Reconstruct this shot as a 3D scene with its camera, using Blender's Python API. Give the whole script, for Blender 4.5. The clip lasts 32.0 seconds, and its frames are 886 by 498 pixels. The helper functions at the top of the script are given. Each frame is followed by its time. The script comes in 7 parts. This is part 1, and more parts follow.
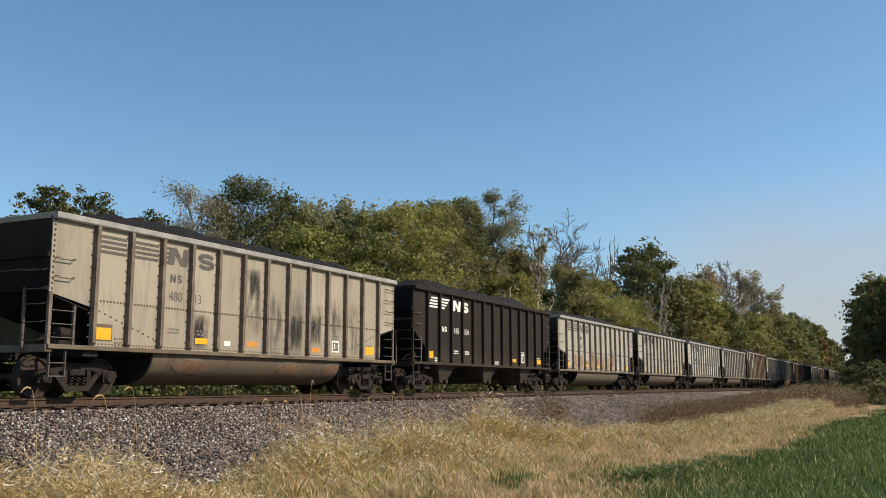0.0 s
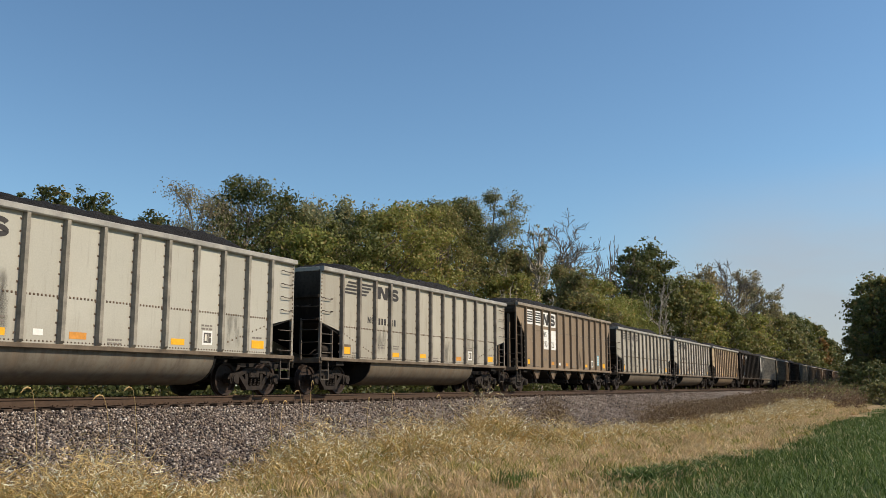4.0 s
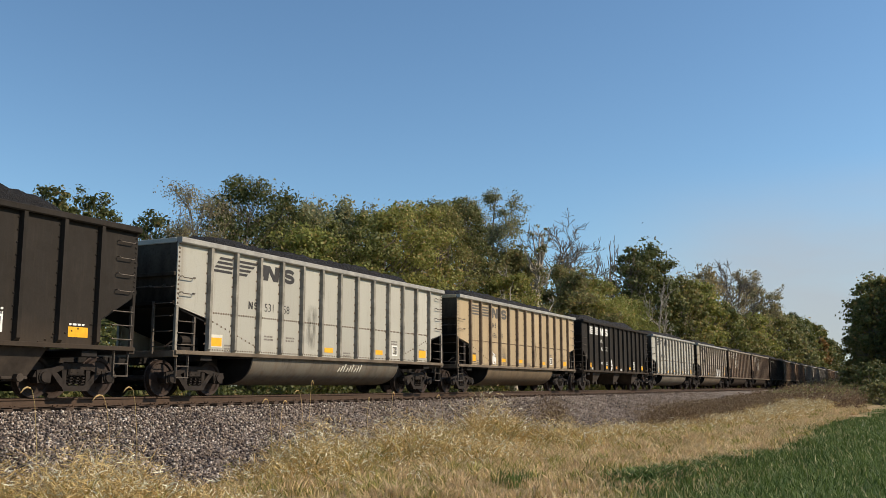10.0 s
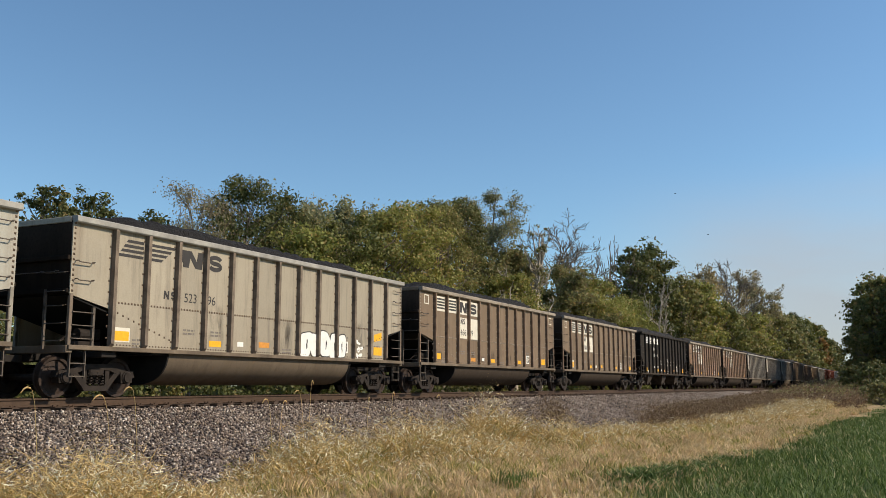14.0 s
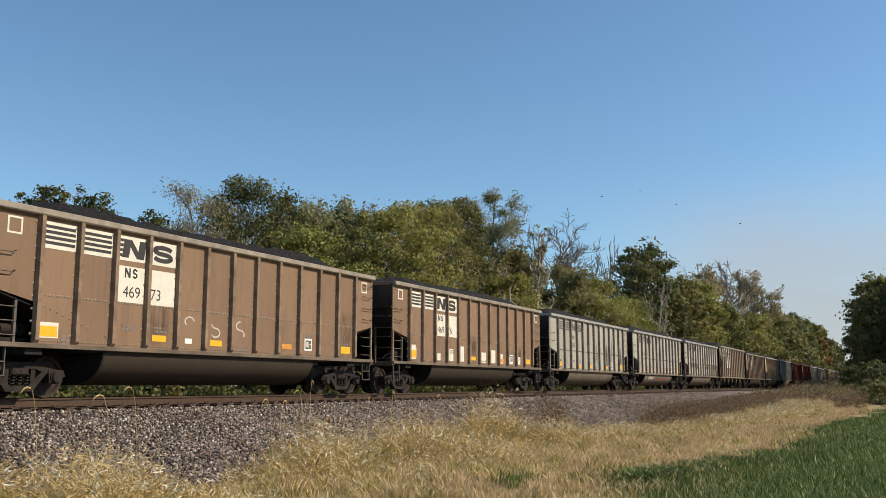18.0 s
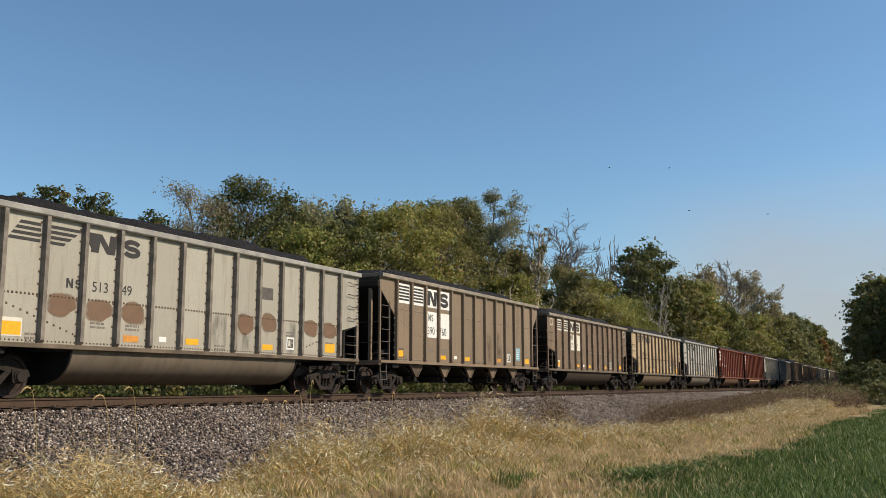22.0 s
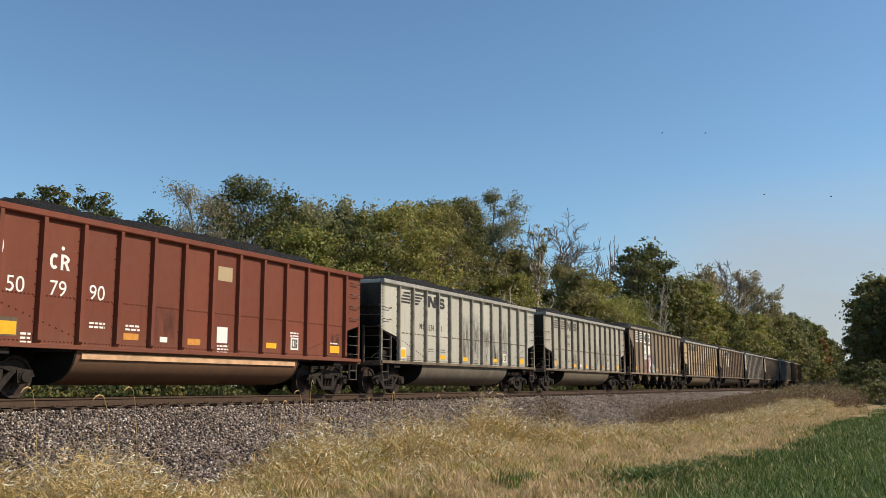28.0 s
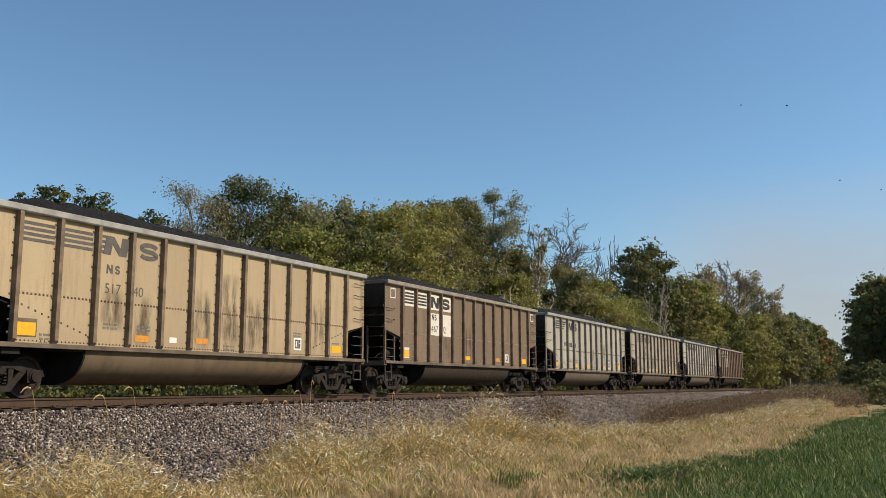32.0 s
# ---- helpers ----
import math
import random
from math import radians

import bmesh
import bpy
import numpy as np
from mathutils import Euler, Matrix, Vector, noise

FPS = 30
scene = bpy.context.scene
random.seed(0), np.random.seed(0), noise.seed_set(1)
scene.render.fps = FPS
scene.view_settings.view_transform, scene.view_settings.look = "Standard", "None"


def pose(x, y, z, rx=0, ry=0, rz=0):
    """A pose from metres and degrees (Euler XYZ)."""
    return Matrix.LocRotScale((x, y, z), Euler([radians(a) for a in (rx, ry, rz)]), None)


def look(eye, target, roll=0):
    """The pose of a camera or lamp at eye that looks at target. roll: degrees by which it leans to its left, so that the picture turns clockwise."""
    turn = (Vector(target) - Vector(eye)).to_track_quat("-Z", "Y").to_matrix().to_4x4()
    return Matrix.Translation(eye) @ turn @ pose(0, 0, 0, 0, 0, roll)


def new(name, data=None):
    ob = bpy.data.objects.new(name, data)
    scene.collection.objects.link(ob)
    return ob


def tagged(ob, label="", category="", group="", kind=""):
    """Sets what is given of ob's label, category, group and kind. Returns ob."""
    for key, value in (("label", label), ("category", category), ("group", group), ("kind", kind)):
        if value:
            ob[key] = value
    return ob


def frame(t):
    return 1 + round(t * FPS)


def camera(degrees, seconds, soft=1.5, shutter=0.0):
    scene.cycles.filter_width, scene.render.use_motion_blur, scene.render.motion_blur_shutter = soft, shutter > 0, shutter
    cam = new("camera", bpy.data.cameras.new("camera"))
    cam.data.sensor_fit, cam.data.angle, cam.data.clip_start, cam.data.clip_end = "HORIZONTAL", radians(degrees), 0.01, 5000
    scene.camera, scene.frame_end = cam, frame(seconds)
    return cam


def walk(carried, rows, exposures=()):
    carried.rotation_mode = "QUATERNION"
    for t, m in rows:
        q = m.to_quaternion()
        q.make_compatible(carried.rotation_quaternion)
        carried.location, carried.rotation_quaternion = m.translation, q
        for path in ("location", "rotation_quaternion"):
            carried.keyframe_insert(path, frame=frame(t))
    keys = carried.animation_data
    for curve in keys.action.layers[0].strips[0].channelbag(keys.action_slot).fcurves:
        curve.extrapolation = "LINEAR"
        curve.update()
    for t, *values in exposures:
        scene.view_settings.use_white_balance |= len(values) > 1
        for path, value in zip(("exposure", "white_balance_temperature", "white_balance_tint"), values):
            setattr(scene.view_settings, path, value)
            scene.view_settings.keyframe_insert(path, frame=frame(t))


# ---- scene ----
cam = camera(51.345, 32.0, soft=0.85)
EYE = Vector((0.0, -17.548, 0.265))
VIEW = Vector((0.88603, 0.43973, 0.14694))
walk(cam, [(0.0, look(EYE, EYE + VIEW)), (32.0, look(EYE, EYE + VIEW))],
     exposures=[(0.0, 0.10), (1.0, 0.11), (2.0, 0.09), (3.5, 0.0), (6.0, 0.0), (7.0, 0.03), (10.0, 0.06), (12.0, 0.05), (14.0, 0.09), (17.0, 0.15), (18.0, 0.12), (20.5, 0.02), (22.0, 0.0), (25.0, 0.03), (28.0, 0.05), (30.0, 0.02), (32.0, 0.0)])

# ---- light ----
SUN_TO = Vector((0.33, -0.735, 0.60)).normalized()
world = bpy.data.worlds.new("world")
scene.world = world
world.use_nodes = True
wn = world.node_tree
wn.nodes.clear()
w_out = wn.nodes.new("ShaderNodeOutputWorld")
w_bg = wn.nodes.new("ShaderNodeBackground")
sky = wn.nodes.new("ShaderNodeTexSky")
sky.sky_type = "NISHITA"
sky.sun_disc = False
sky.sun_elevation = math.asin(SUN_TO.z)
sky.sun_rotation = math.atan2(SUN_TO.x, SUN_TO.y)
sky.altitude = 150
sky.air_density = 1.0
sky.dust_density = 0.35
sky.ozone_density = 2.6
w_bg.inputs["Strength"].default_value = 0.128
# a bank of thin cloud low over the horizon
w_tc = wn.nodes.new("ShaderNodeTexCoord")
w_map = wn.nodes.new("ShaderNodeMapping")
w_map.inputs["Scale"].default_value = (1.4, 1.4, 6.0)
w_noise = wn.nodes.new("ShaderNodeTexNoise")
w_noise.inputs["Scale"].default_value = 1.5
w_noise.inputs["Detail"].default_value = 6.0
w_sep = wn.nodes.new("ShaderNodeSeparateXYZ")
w_low = wn.nodes.new("ShaderNodeMapRange")
w_low.inputs["From Min"].default_value = 0.235
w_low.inputs["From Max"].default_value = 0.145
w_soft = wn.nodes.new("ShaderNodeMapRange")
w_soft.inputs["From Min"].default_value = 0.15
w_soft.inputs["From Max"].default_value = 0.60
w_bank = wn.nodes.new("ShaderNodeMapRange")
w_bank.inputs["From Min"].default_value = 0.34
w_bank.inputs["From Max"].default_value = 0.06
w_bank.interpolation_type = "SMOOTHSTEP"
w_low.interpolation_type = "SMOOTHSTEP"
w_where = wn.nodes.new("ShaderNodeMath")
w_where.operation = "MULTIPLY"
w_mul = wn.nodes.new("ShaderNodeMath")
w_mul.operation = "MULTIPLY"
w_amt = wn.nodes.new("ShaderNodeMath")
w_amt.operation = "MULTIPLY"
w_amt.inputs[1].default_value = 0.80
w_mix = wn.nodes.new("ShaderNodeMix")
w_mix.data_type = "RGBA"
w_mix.inputs[7].default_value = (3.5, 3.6, 3.85, 1)
wn.links.new(w_tc.outputs["Generated"], w_map.inputs["Vector"])
wn.links.new(w_map.outputs[0], w_noise.inputs["Vector"])
wn.links.new(w_tc.outputs["Generated"], w_sep.inputs[0])
wn.links.new(w_sep.outputs["Z"], w_low.inputs["Value"])
wn.links.new(w_noise.outputs["Fac"], w_soft.inputs["Value"])
wn.links.new(w_sep.outputs["Y"], w_bank.inputs["Value"])
wn.links.new(w_low.outputs[0], w_where.inputs[0])
wn.links.new(w_bank.outputs[0], w_where.inputs[1])
wn.links.new(w_where.outputs[0], w_mul.inputs[0])
wn.links.new(w_soft.outputs[0], w_mul.inputs[1])
wn.links.new(w_mul.outputs[0], w_amt.inputs[0])
wn.links.new(w_amt.outputs[0], w_mix.inputs[0])
w_hue = wn.nodes.new("ShaderNodeMix")
w_hue.data_type = "RGBA"
w_hue.blend_type = "MULTIPLY"
w_hue.inputs[0].default_value = 1.0
w_hue.inputs[7].default_value = (0.85, 1.0, 1.03, 1)
wn.links.new(sky.outputs[0], w_hue.inputs[6])
wn.links.new(w_hue.outputs[2], w_mix.inputs[6])
wn.links.new(w_mix.outputs[2], w_bg.inputs["Color"])
wn.links.new(w_bg.outputs[0], w_out.inputs["Surface"])
sun_data = bpy.data.lights.new("sun", "SUN")
sun_data.energy = 4.65
sun_data.angle = radians(0.53)
sun_data.color = (1.0, 0.855, 0.67)
sun = new("sun", sun_data)
sun.matrix_world = look(SUN_TO * 60, (0, 0, 0))
scene.view_settings.exposure = 0.0

# ---- materials ----


def nodes_of(name):
    m = bpy.data.materials.new(name)
    m.use_nodes = True
    nt = m.node_tree
    nt.nodes.clear()
    out = nt.nodes.new("ShaderNodeOutputMaterial")
    bs = nt.nodes.new("ShaderNodeBsdfPrincipled")
    nt.links.new(bs.outputs[0], out.inputs["Surface"])
    return m, nt, bs, out


def tex_noise(nt, vec, scale, detail=4.0, rough=0.55):
    n = nt.nodes.new("ShaderNodeTexNoise")
    n.inputs["Scale"].default_value = scale
    n.inputs["Detail"].default_value = detail
    n.inputs["Roughness"].default_value = rough
    if vec is not None:
        nt.links.new(vec, n.inputs["Vector"])
    return n.outputs["Fac"]


def ramp(nt, fac, a, b, ca=(0, 0, 0), cb=(1, 1, 1)):
    r = nt.nodes.new("ShaderNodeValToRGB")
    r.color_ramp.elements[0].position = a
    r.color_ramp.elements[1].position = b
    r.color_ramp.elements[0].color = (*ca, 1)
    r.color_ramp.elements[1].color = (*cb, 1)
    nt.links.new(fac, r.inputs[0])
    return r.outputs[0]


def mixed(nt, fac, a, b, mode="MIX"):
    m = nt.nodes.new("ShaderNodeMix")
    m.data_type = "RGBA"
    m.blend_type = mode
    for sock, v in ((m.inputs[0], fac), (m.inputs[6], a), (m.inputs[7], b)):
        if isinstance(v, (int, float)):
            sock.default_value = v
        elif isinstance(v, tuple):
            sock.default_value = (*v, 1)
        else:
            nt.links.new(v, sock)
    return m.outputs[2]


def math_node(nt, op, a, b=0.0):
    m = nt.nodes.new("ShaderNodeMath")
    m.operation = op
    for i, v in enumerate((a, b)):
        if isinstance(v, (int, float)):
            m.inputs[i].default_value = v
        else:
            nt.links.new(v, m.inputs[i])
    return m.outputs[0]


def bump(nt, bs, height, strength, distance):
    b = nt.nodes.new("ShaderNodeBump")
    b.inputs["Strength"].default_value = strength
    b.inputs["Distance"].default_value = distance
    nt.links.new(height, b.inputs["Height"])
    nt.links.new(b.outputs[0], bs.inputs["Normal"])


def spread_coords(nt, stretch=(1, 1, 1)):
    """Object coordinates, shifted by the object's own random number, then stretched."""
    tc = nt.nodes.new("ShaderNodeTexCoord")
    oi = nt.nodes.new("ShaderNodeObjectInfo")
    k = math_node(nt, "MULTIPLY", oi.outputs["Random"], 137.0)
    add = nt.nodes.new("ShaderNodeVectorMath")
    add.operation = "ADD"
    nt.links.new(tc.outputs["Object"], add.inputs[0])
    nt.links.new(k, add.inputs[1])
    mp = nt.nodes.new("ShaderNodeMapping")
    mp.inputs["Scale"].default_value = stretch
    nt.links.new(add.outputs[0], mp.inputs["Vector"])
    return add.outputs[0], mp.outputs[0]


def car_paint(name, base, dirt, rust, dirt_at=0.5, rust_at=0.68, rough=0.65, gloss=0.3, first=1.19, bay_w=1.035, fringe=(0.17, 0.115, 0.072)):
    """Weathered car paint: panels of slightly different age, blotches, vertical streaks, rust spots, grain."""
    m, nt, bs, _ = nodes_of(name)
    plain, streaky = spread_coords(nt, (2.2, 2.2, 0.20))
    tc = nt.nodes.new("ShaderNodeTexCoord")
    sep = nt.nodes.new("ShaderNodeSeparateXYZ")
    nt.links.new(tc.outputs["Object"], sep.inputs[0])
    oi = nt.nodes.new("ShaderNodeObjectInfo")
    bay = math_node(nt, "FLOOR", math_node(nt, "MULTIPLY", math_node(nt, "SUBTRACT", sep.outputs["X"], first), 1 / bay_w))
    within = math_node(nt, "FRACT", math_node(nt, "MULTIPLY", math_node(nt, "SUBTRACT", sep.outputs["X"], first), 1 / bay_w))
    seam = math_node(nt, "ABSOLUTE", math_node(nt, "SUBTRACT", math_node(nt, "MULTIPLY", within, 2.0), 1.0))
    wn_ = nt.nodes.new("ShaderNodeTexWhiteNoise")
    wn_.noise_dimensions = "1D"
    nt.links.new(math_node(nt, "ADD", bay, math_node(nt, "MULTIPLY", oi.outputs["Random"], 91.0)), wn_.inputs["W"])
    blot = tex_noise(nt, plain, 0.55, 5, 0.6)
    streak = tex_noise(nt, streaky, 1.5, 6, 0.7)
    drip = tex_noise(nt, streaky, 4.5, 4, 0.6)
    fine = tex_noise(nt, plain, 26, 3, 0.6)
    spots = tex_noise(nt, plain, 3.3, 6, 0.7)
    lighter = tuple(min(1, c * 1.10) for c in base)
    darker = tuple(c * 0.86 for c in base)
    col = mixed(nt, wn_.outputs["Value"], darker, lighter)
    col = mixed(nt, math_node(nt, "MULTIPLY", ramp(nt, blot, 0.40, 0.70), 0.45), col, tuple(0.55 * b_ + 0.45 * d for b_, d in zip(base, dirt)))
    col = mixed(nt, math_node(nt, "MULTIPLY", ramp(nt, streak, dirt_at, dirt_at + 0.20), 0.70), col, dirt)
    col = mixed(nt, math_node(nt, "MULTIPLY", ramp(nt, drip, 0.55, 0.75), 0.45), col, dirt)
    col = mixed(nt, math_node(nt, "MULTIPLY", ramp(nt, spots, rust_at, rust_at + 0.1), 0.75), col, rust)
    # dirt washed down beside the ribs
    wash = math_node(nt, "MULTIPLY", ramp(nt, seam, 0.66, 0.98), ramp(nt, tex_noise(nt, streaky, 0.9, 5, 0.7), 0.34, 0.66))
    col = mixed(nt, math_node(nt, "MULTIPLY", wash, 0.72), col, tuple(min(f, b_) for f, b_ in zip(fringe, base)))
    splash = math_node(nt, "ADD", sep.outputs["Z"], math_node(nt, "MULTIPLY", math_node(nt, "SUBTRACT", streak, 0.5), 1.8))
    splash = ramp(nt, math_node(nt, "SUBTRACT", 1.75, splash), 0.0, 0.7)
    col = mixed(nt, math_node(nt, "MULTIPLY", splash, 0.38), col, tuple(0.55 * b_ + 0.45 * f for f, b_ in zip(fringe, base)))
    col = mixed(nt, 0.07, col, ramp(nt, fine, 0.3, 0.75, (0.05, 0.045, 0.04), (0.95, 0.93, 0.9)), "OVERLAY")
    nt.links.new(col, bs.inputs["Base Color"])
    nt.links.new(ramp(nt, spots, 0.3, 0.8, (rough - 0.1,) * 3, (min(rough + 0.2, 1.0),) * 3), bs.inputs["Roughness"])
    bs.inputs["Specular IOR Level"].default_value = gloss
    bump(nt, bs, mixed(nt, 0.5, blot, fine), 0.25, 0.012)
    return m


def shaded_dirty_end(name, base, soot):
    """End sheet: paint darkened for its unlit face at the top, soot thrown up from below with a ragged edge."""
    m, nt, bs, _ = nodes_of(name)
    plain, streaky = spread_coords(nt, (2.0, 2.0, 0.5))
    tc = nt.nodes.new("ShaderNodeTexCoord")
    sep = nt.nodes.new("ShaderNodeSeparateXYZ")
    nt.links.new(tc.outputs["Object"], sep.inputs[0])
    n = tex_noise(nt, streaky, 1.2, 6, 0.65)
    fine = tex_noise(nt, plain, 14, 4, 0.6)
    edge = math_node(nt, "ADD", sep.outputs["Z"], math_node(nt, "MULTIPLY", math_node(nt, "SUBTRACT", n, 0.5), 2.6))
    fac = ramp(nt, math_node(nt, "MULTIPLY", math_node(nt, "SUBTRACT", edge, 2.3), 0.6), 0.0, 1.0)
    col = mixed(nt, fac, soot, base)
    col = mixed(nt, math_node(nt, "MULTIPLY", ramp(nt, fine, 0.5, 0.75), 0.4), col, tuple(0.5 * c for c in soot))
    nt.links.new(col, bs.inputs["Base Color"])
    bs.inputs["Roughness"].default_value = 0.9
    bs.inputs["Specular IOR Level"].default_value = 0.03
    bump(nt, bs, mixed(nt, 0.5, n, fine), 0.25, 0.012)
    return m


def stain_mat(name, base, at=0.42, streaky=True, amount=0.9):
    """A stain or sprayed colour that thins out to its edges and breaks into streaks."""
    m, nt, bs, out = nodes_of(name)
    vec, str_vec = spread_coords(nt, (3.2, 3.2, 0.75) if streaky else (3.0, 3.0, 3.0))
    tc = nt.nodes.new("ShaderNodeTexCoord")
    sep = nt.nodes.new("ShaderNodeSeparateXYZ")
    nt.links.new(tc.outputs["Generated"], sep.inputs[0])
    n = tex_noise(nt, str_vec, 1.3, 5, 0.65)

    def edge(sock):
        d = math_node(nt, "ABSOLUTE", math_node(nt, "SUBTRACT", math_node(nt, "MULTIPLY", sock, 2.0), 1.0))
        return math_node(nt, "SUBTRACT", 1.0, math_node(nt, "POWER", d, 2.2))
    e = math_node(nt, "MULTIPLY", edge(sep.outputs["X"]), edge(sep.outputs["Z"]))
    if streaky:
        fac = math_node(nt, "MULTIPLY", math_node(nt, "POWER", e, 0.8), ramp(nt, n, at, at + 0.24))
    else:
        fac = ramp(nt, math_node(nt, "MULTIPLY", math_node(nt, "POWER", e, 0.6), n), at - 0.14, at + 0.14)
    fac = math_node(nt, "MULTIPLY", fac, amount)
    nt.links.new(mixed(nt, n, tuple(c * 0.7 for c in base), tuple(min(1, c * 1.25) for c in base)), bs.inputs["Base Color"])
    bs.inputs["Roughness"].default_value = 0.85
    bs.inputs["Specular IOR Level"].default_value = 0.15
    tr = nt.nodes.new("ShaderNodeBsdfTransparent")
    mx = nt.nodes.new("ShaderNodeMixShader")
    nt.links.new(fac, mx.inputs[0])
    nt.links.new(tr.outputs[0], mx.inputs[1])
    nt.links.new(bs.outputs[0], mx.inputs[2])
    nt.links.new(mx.outputs[0], out.inputs["Surface"])
    return m


def plain_mat(name, base, rough=0.7, metal=0.0, vary=0.25, scale=6.0, relief=0.2, depth=0.01):
    """A surface with two scales of variation and a little relief."""
    m, nt, bs, _ = nodes_of(name)
    vec, _ = spread_coords(nt)
    a = tex_noise(nt, vec, scale, 5, 0.6)
    b = tex_noise(nt, vec, scale * 9, 3, 0.6)
    dark = tuple(c * (1 - vary) for c in base)
    light = tuple(min(1, c * (1 + vary)) for c in base)
    col = mixed(nt, ramp(nt, a, 0.3, 0.7), dark, light)
    col = mixed(nt, math_node(nt, "MULTIPLY", ramp(nt, b, 0.35, 0.8), 0.35), col, dark)
    nt.links.new(col, bs.inputs["Base Color"])
    bs.inputs["Roughness"].default_value = rough
    bs.inputs["Metallic"].default_value = metal
    bs.inputs["Specular IOR Level"].default_value = 0.3
    bump(nt, bs, mixed(nt, 0.5, a, b), relief, depth)
    return m


GRIME = (0.055, 0.042, 0.032)
RUST = (0.20, 0.085, 0.035)
M = {
    "grey": car_paint("grey_paint", (0.405, 0.38, 0.312), (0.24, 0.205, 0.16), RUST, 0.56, 0.70),
    "greyb": car_paint("pale_grey_paint", (0.445, 0.43, 0.365), (0.30, 0.27, 0.22), RUST, 0.60, 0.72),
    "tan": car_paint("tan_paint", (0.45, 0.345, 0.205), (0.30, 0.21, 0.13), (0.30, 0.16, 0.06), 0.52, 0.66),
    "dusty": car_paint("dusty_grey_paint", (0.37, 0.325, 0.245), (0.17, 0.145, 0.115), RUST, 0.52, 0.68),
    "brown": car_paint("brown_paint", (0.205, 0.146, 0.094), (0.105, 0.076, 0.052), (0.29, 0.215, 0.14), 0.50, 0.66),
    "brownl": car_paint("light_brown_paint", (0.245, 0.150, 0.088), (0.13, 0.086, 0.056), (0.32, 0.20, 0.12), 0.52, 0.68),
    "brownh": car_paint("hopper_brown_paint", (0.245, 0.182, 0.120), (0.135, 0.10, 0.072), (0.31, 0.235, 0.155), 0.53, 0.70, first=1.13, bay_w=1.107),
    "black": car_paint("black_paint", (0.025, 0.0205, 0.0165), (0.046, 0.037, 0.028), (0.06, 0.036, 0.022), 0.55, 0.70, 0.75, 0.15),
    "red": car_paint("oxide_red_paint", (0.180, 0.047, 0.023), (0.100, 0.035, 0.023), (0.30, 0.12, 0.07), 0.56, 0.72),
}
M["ribgrime"] = plain_mat("rib_grime", (0.165, 0.115, 0.078), 0.8, 0, 0.45, 3.0)
M["rib_grey"] = plain_mat("grey_rib_grime", (0.215, 0.185, 0.150), 0.8, 0, 0.45, 3.0)
M["rib_greyb"] = plain_mat("pale_grey_rib_grime", (0.27, 0.245, 0.20), 0.8, 0, 0.4, 3.0)
M["rib_tan"] = plain_mat("tan_rib_grime", (0.20, 0.145, 0.095), 0.8, 0, 0.45, 3.0)
M["rib_dusty"] = plain_mat("dusty_rib_grime", (0.175, 0.135, 0.10), 0.8, 0, 0.45, 3.0)
M["rib_brown"] = plain_mat("brown_rib_grime", (0.19, 0.128, 0.084), 0.8, 0, 0.45, 3.0)
M["rib_brownl"] = plain_mat("light_brown_rib_grime", (0.235, 0.162, 0.106), 0.8, 0, 0.45, 3.0)
M["chord_brown"] = plain_mat("worn_brown_rail", (0.28, 0.235, 0.18), 0.65, 0, 0.35, 2.5)
M["rivet_pale"] = plain_mat("worn_pale_rivet", (0.33, 0.275, 0.21), 0.7, 0, 0.4, 4.0)
M["chord"] = plain_mat("worn_grey_rail", (0.33, 0.315, 0.28), 0.65, 0, 0.3, 2.5)
M["inside"] = plain_mat("unlit_sooty_steel", (0.012, 0.011, 0.010), 0.9, 0, 0.4, 3.0)
M["under"] = plain_mat("greasy_underframe", (0.018, 0.015, 0.013), 0.85, 0, 0.4, 4.0)
M["truck"] = plain_mat("cast_truck_steel", (0.025, 0.0185, 0.0145), 0.85, 0, 0.5, 5.0)
M["wheel"] = plain_mat("brown_wheel_steel", (0.042, 0.028, 0.022), 0.7, 0.2, 0.4, 6.0)
M["coal"] = plain_mat("coal", (0.021, 0.018, 0.016), 0.85, 0, 0.5, 9.0, 1.0, 0.12)
M["rail"] = plain_mat("rusty_rail", (0.072, 0.044, 0.028), 0.8, 0.05, 0.3, 8.0)
M["railtop"] = plain_mat("worn_rail_head", (0.42, 0.38, 0.34), 0.3, 0.8, 0.15, 8.0, 0.05)
M["tie"] = plain_mat("creosoted_timber", (0.075, 0.052, 0.038), 0.9, 0, 0.4, 9.0, 0.6, 0.02)
M["white"] = plain_mat("white_lettering", (0.80, 0.79, 0.74), 0.6, 0, 0.08, 6.0, 0.05)
M["ink"] = plain_mat("black_lettering", (0.040, 0.036, 0.034), 0.6, 0, 0.2, 6.0, 0.05)
M["faded"] = plain_mat("faded_black_lettering", (0.11, 0.098, 0.085), 0.65, 0, 0.25, 6.0, 0.05)
M["yellow"] = plain_mat("yellow_reflective", (0.85, 0.43, 0.02), 0.45, 0, 0.12, 12.0, 0.05)
M["orange"] = plain_mat("faded_orange", (0.62, 0.27, 0.05), 0.6, 0, 0.2, 12.0, 0.05)
M["stencil"] = plain_mat("stencil_grey", (0.20, 0.175, 0.15), 0.7, 0, 0.3, 9.0, 0.05)
M["cream"] = plain_mat("cream_panel", (0.70, 0.66, 0.55), 0.6, 0, 0.1, 4.0, 0.05)
M["blue"] = plain_mat("faded_blue", (0.20, 0.38, 0.46), 0.6, 0, 0.15, 9.0, 0.05)
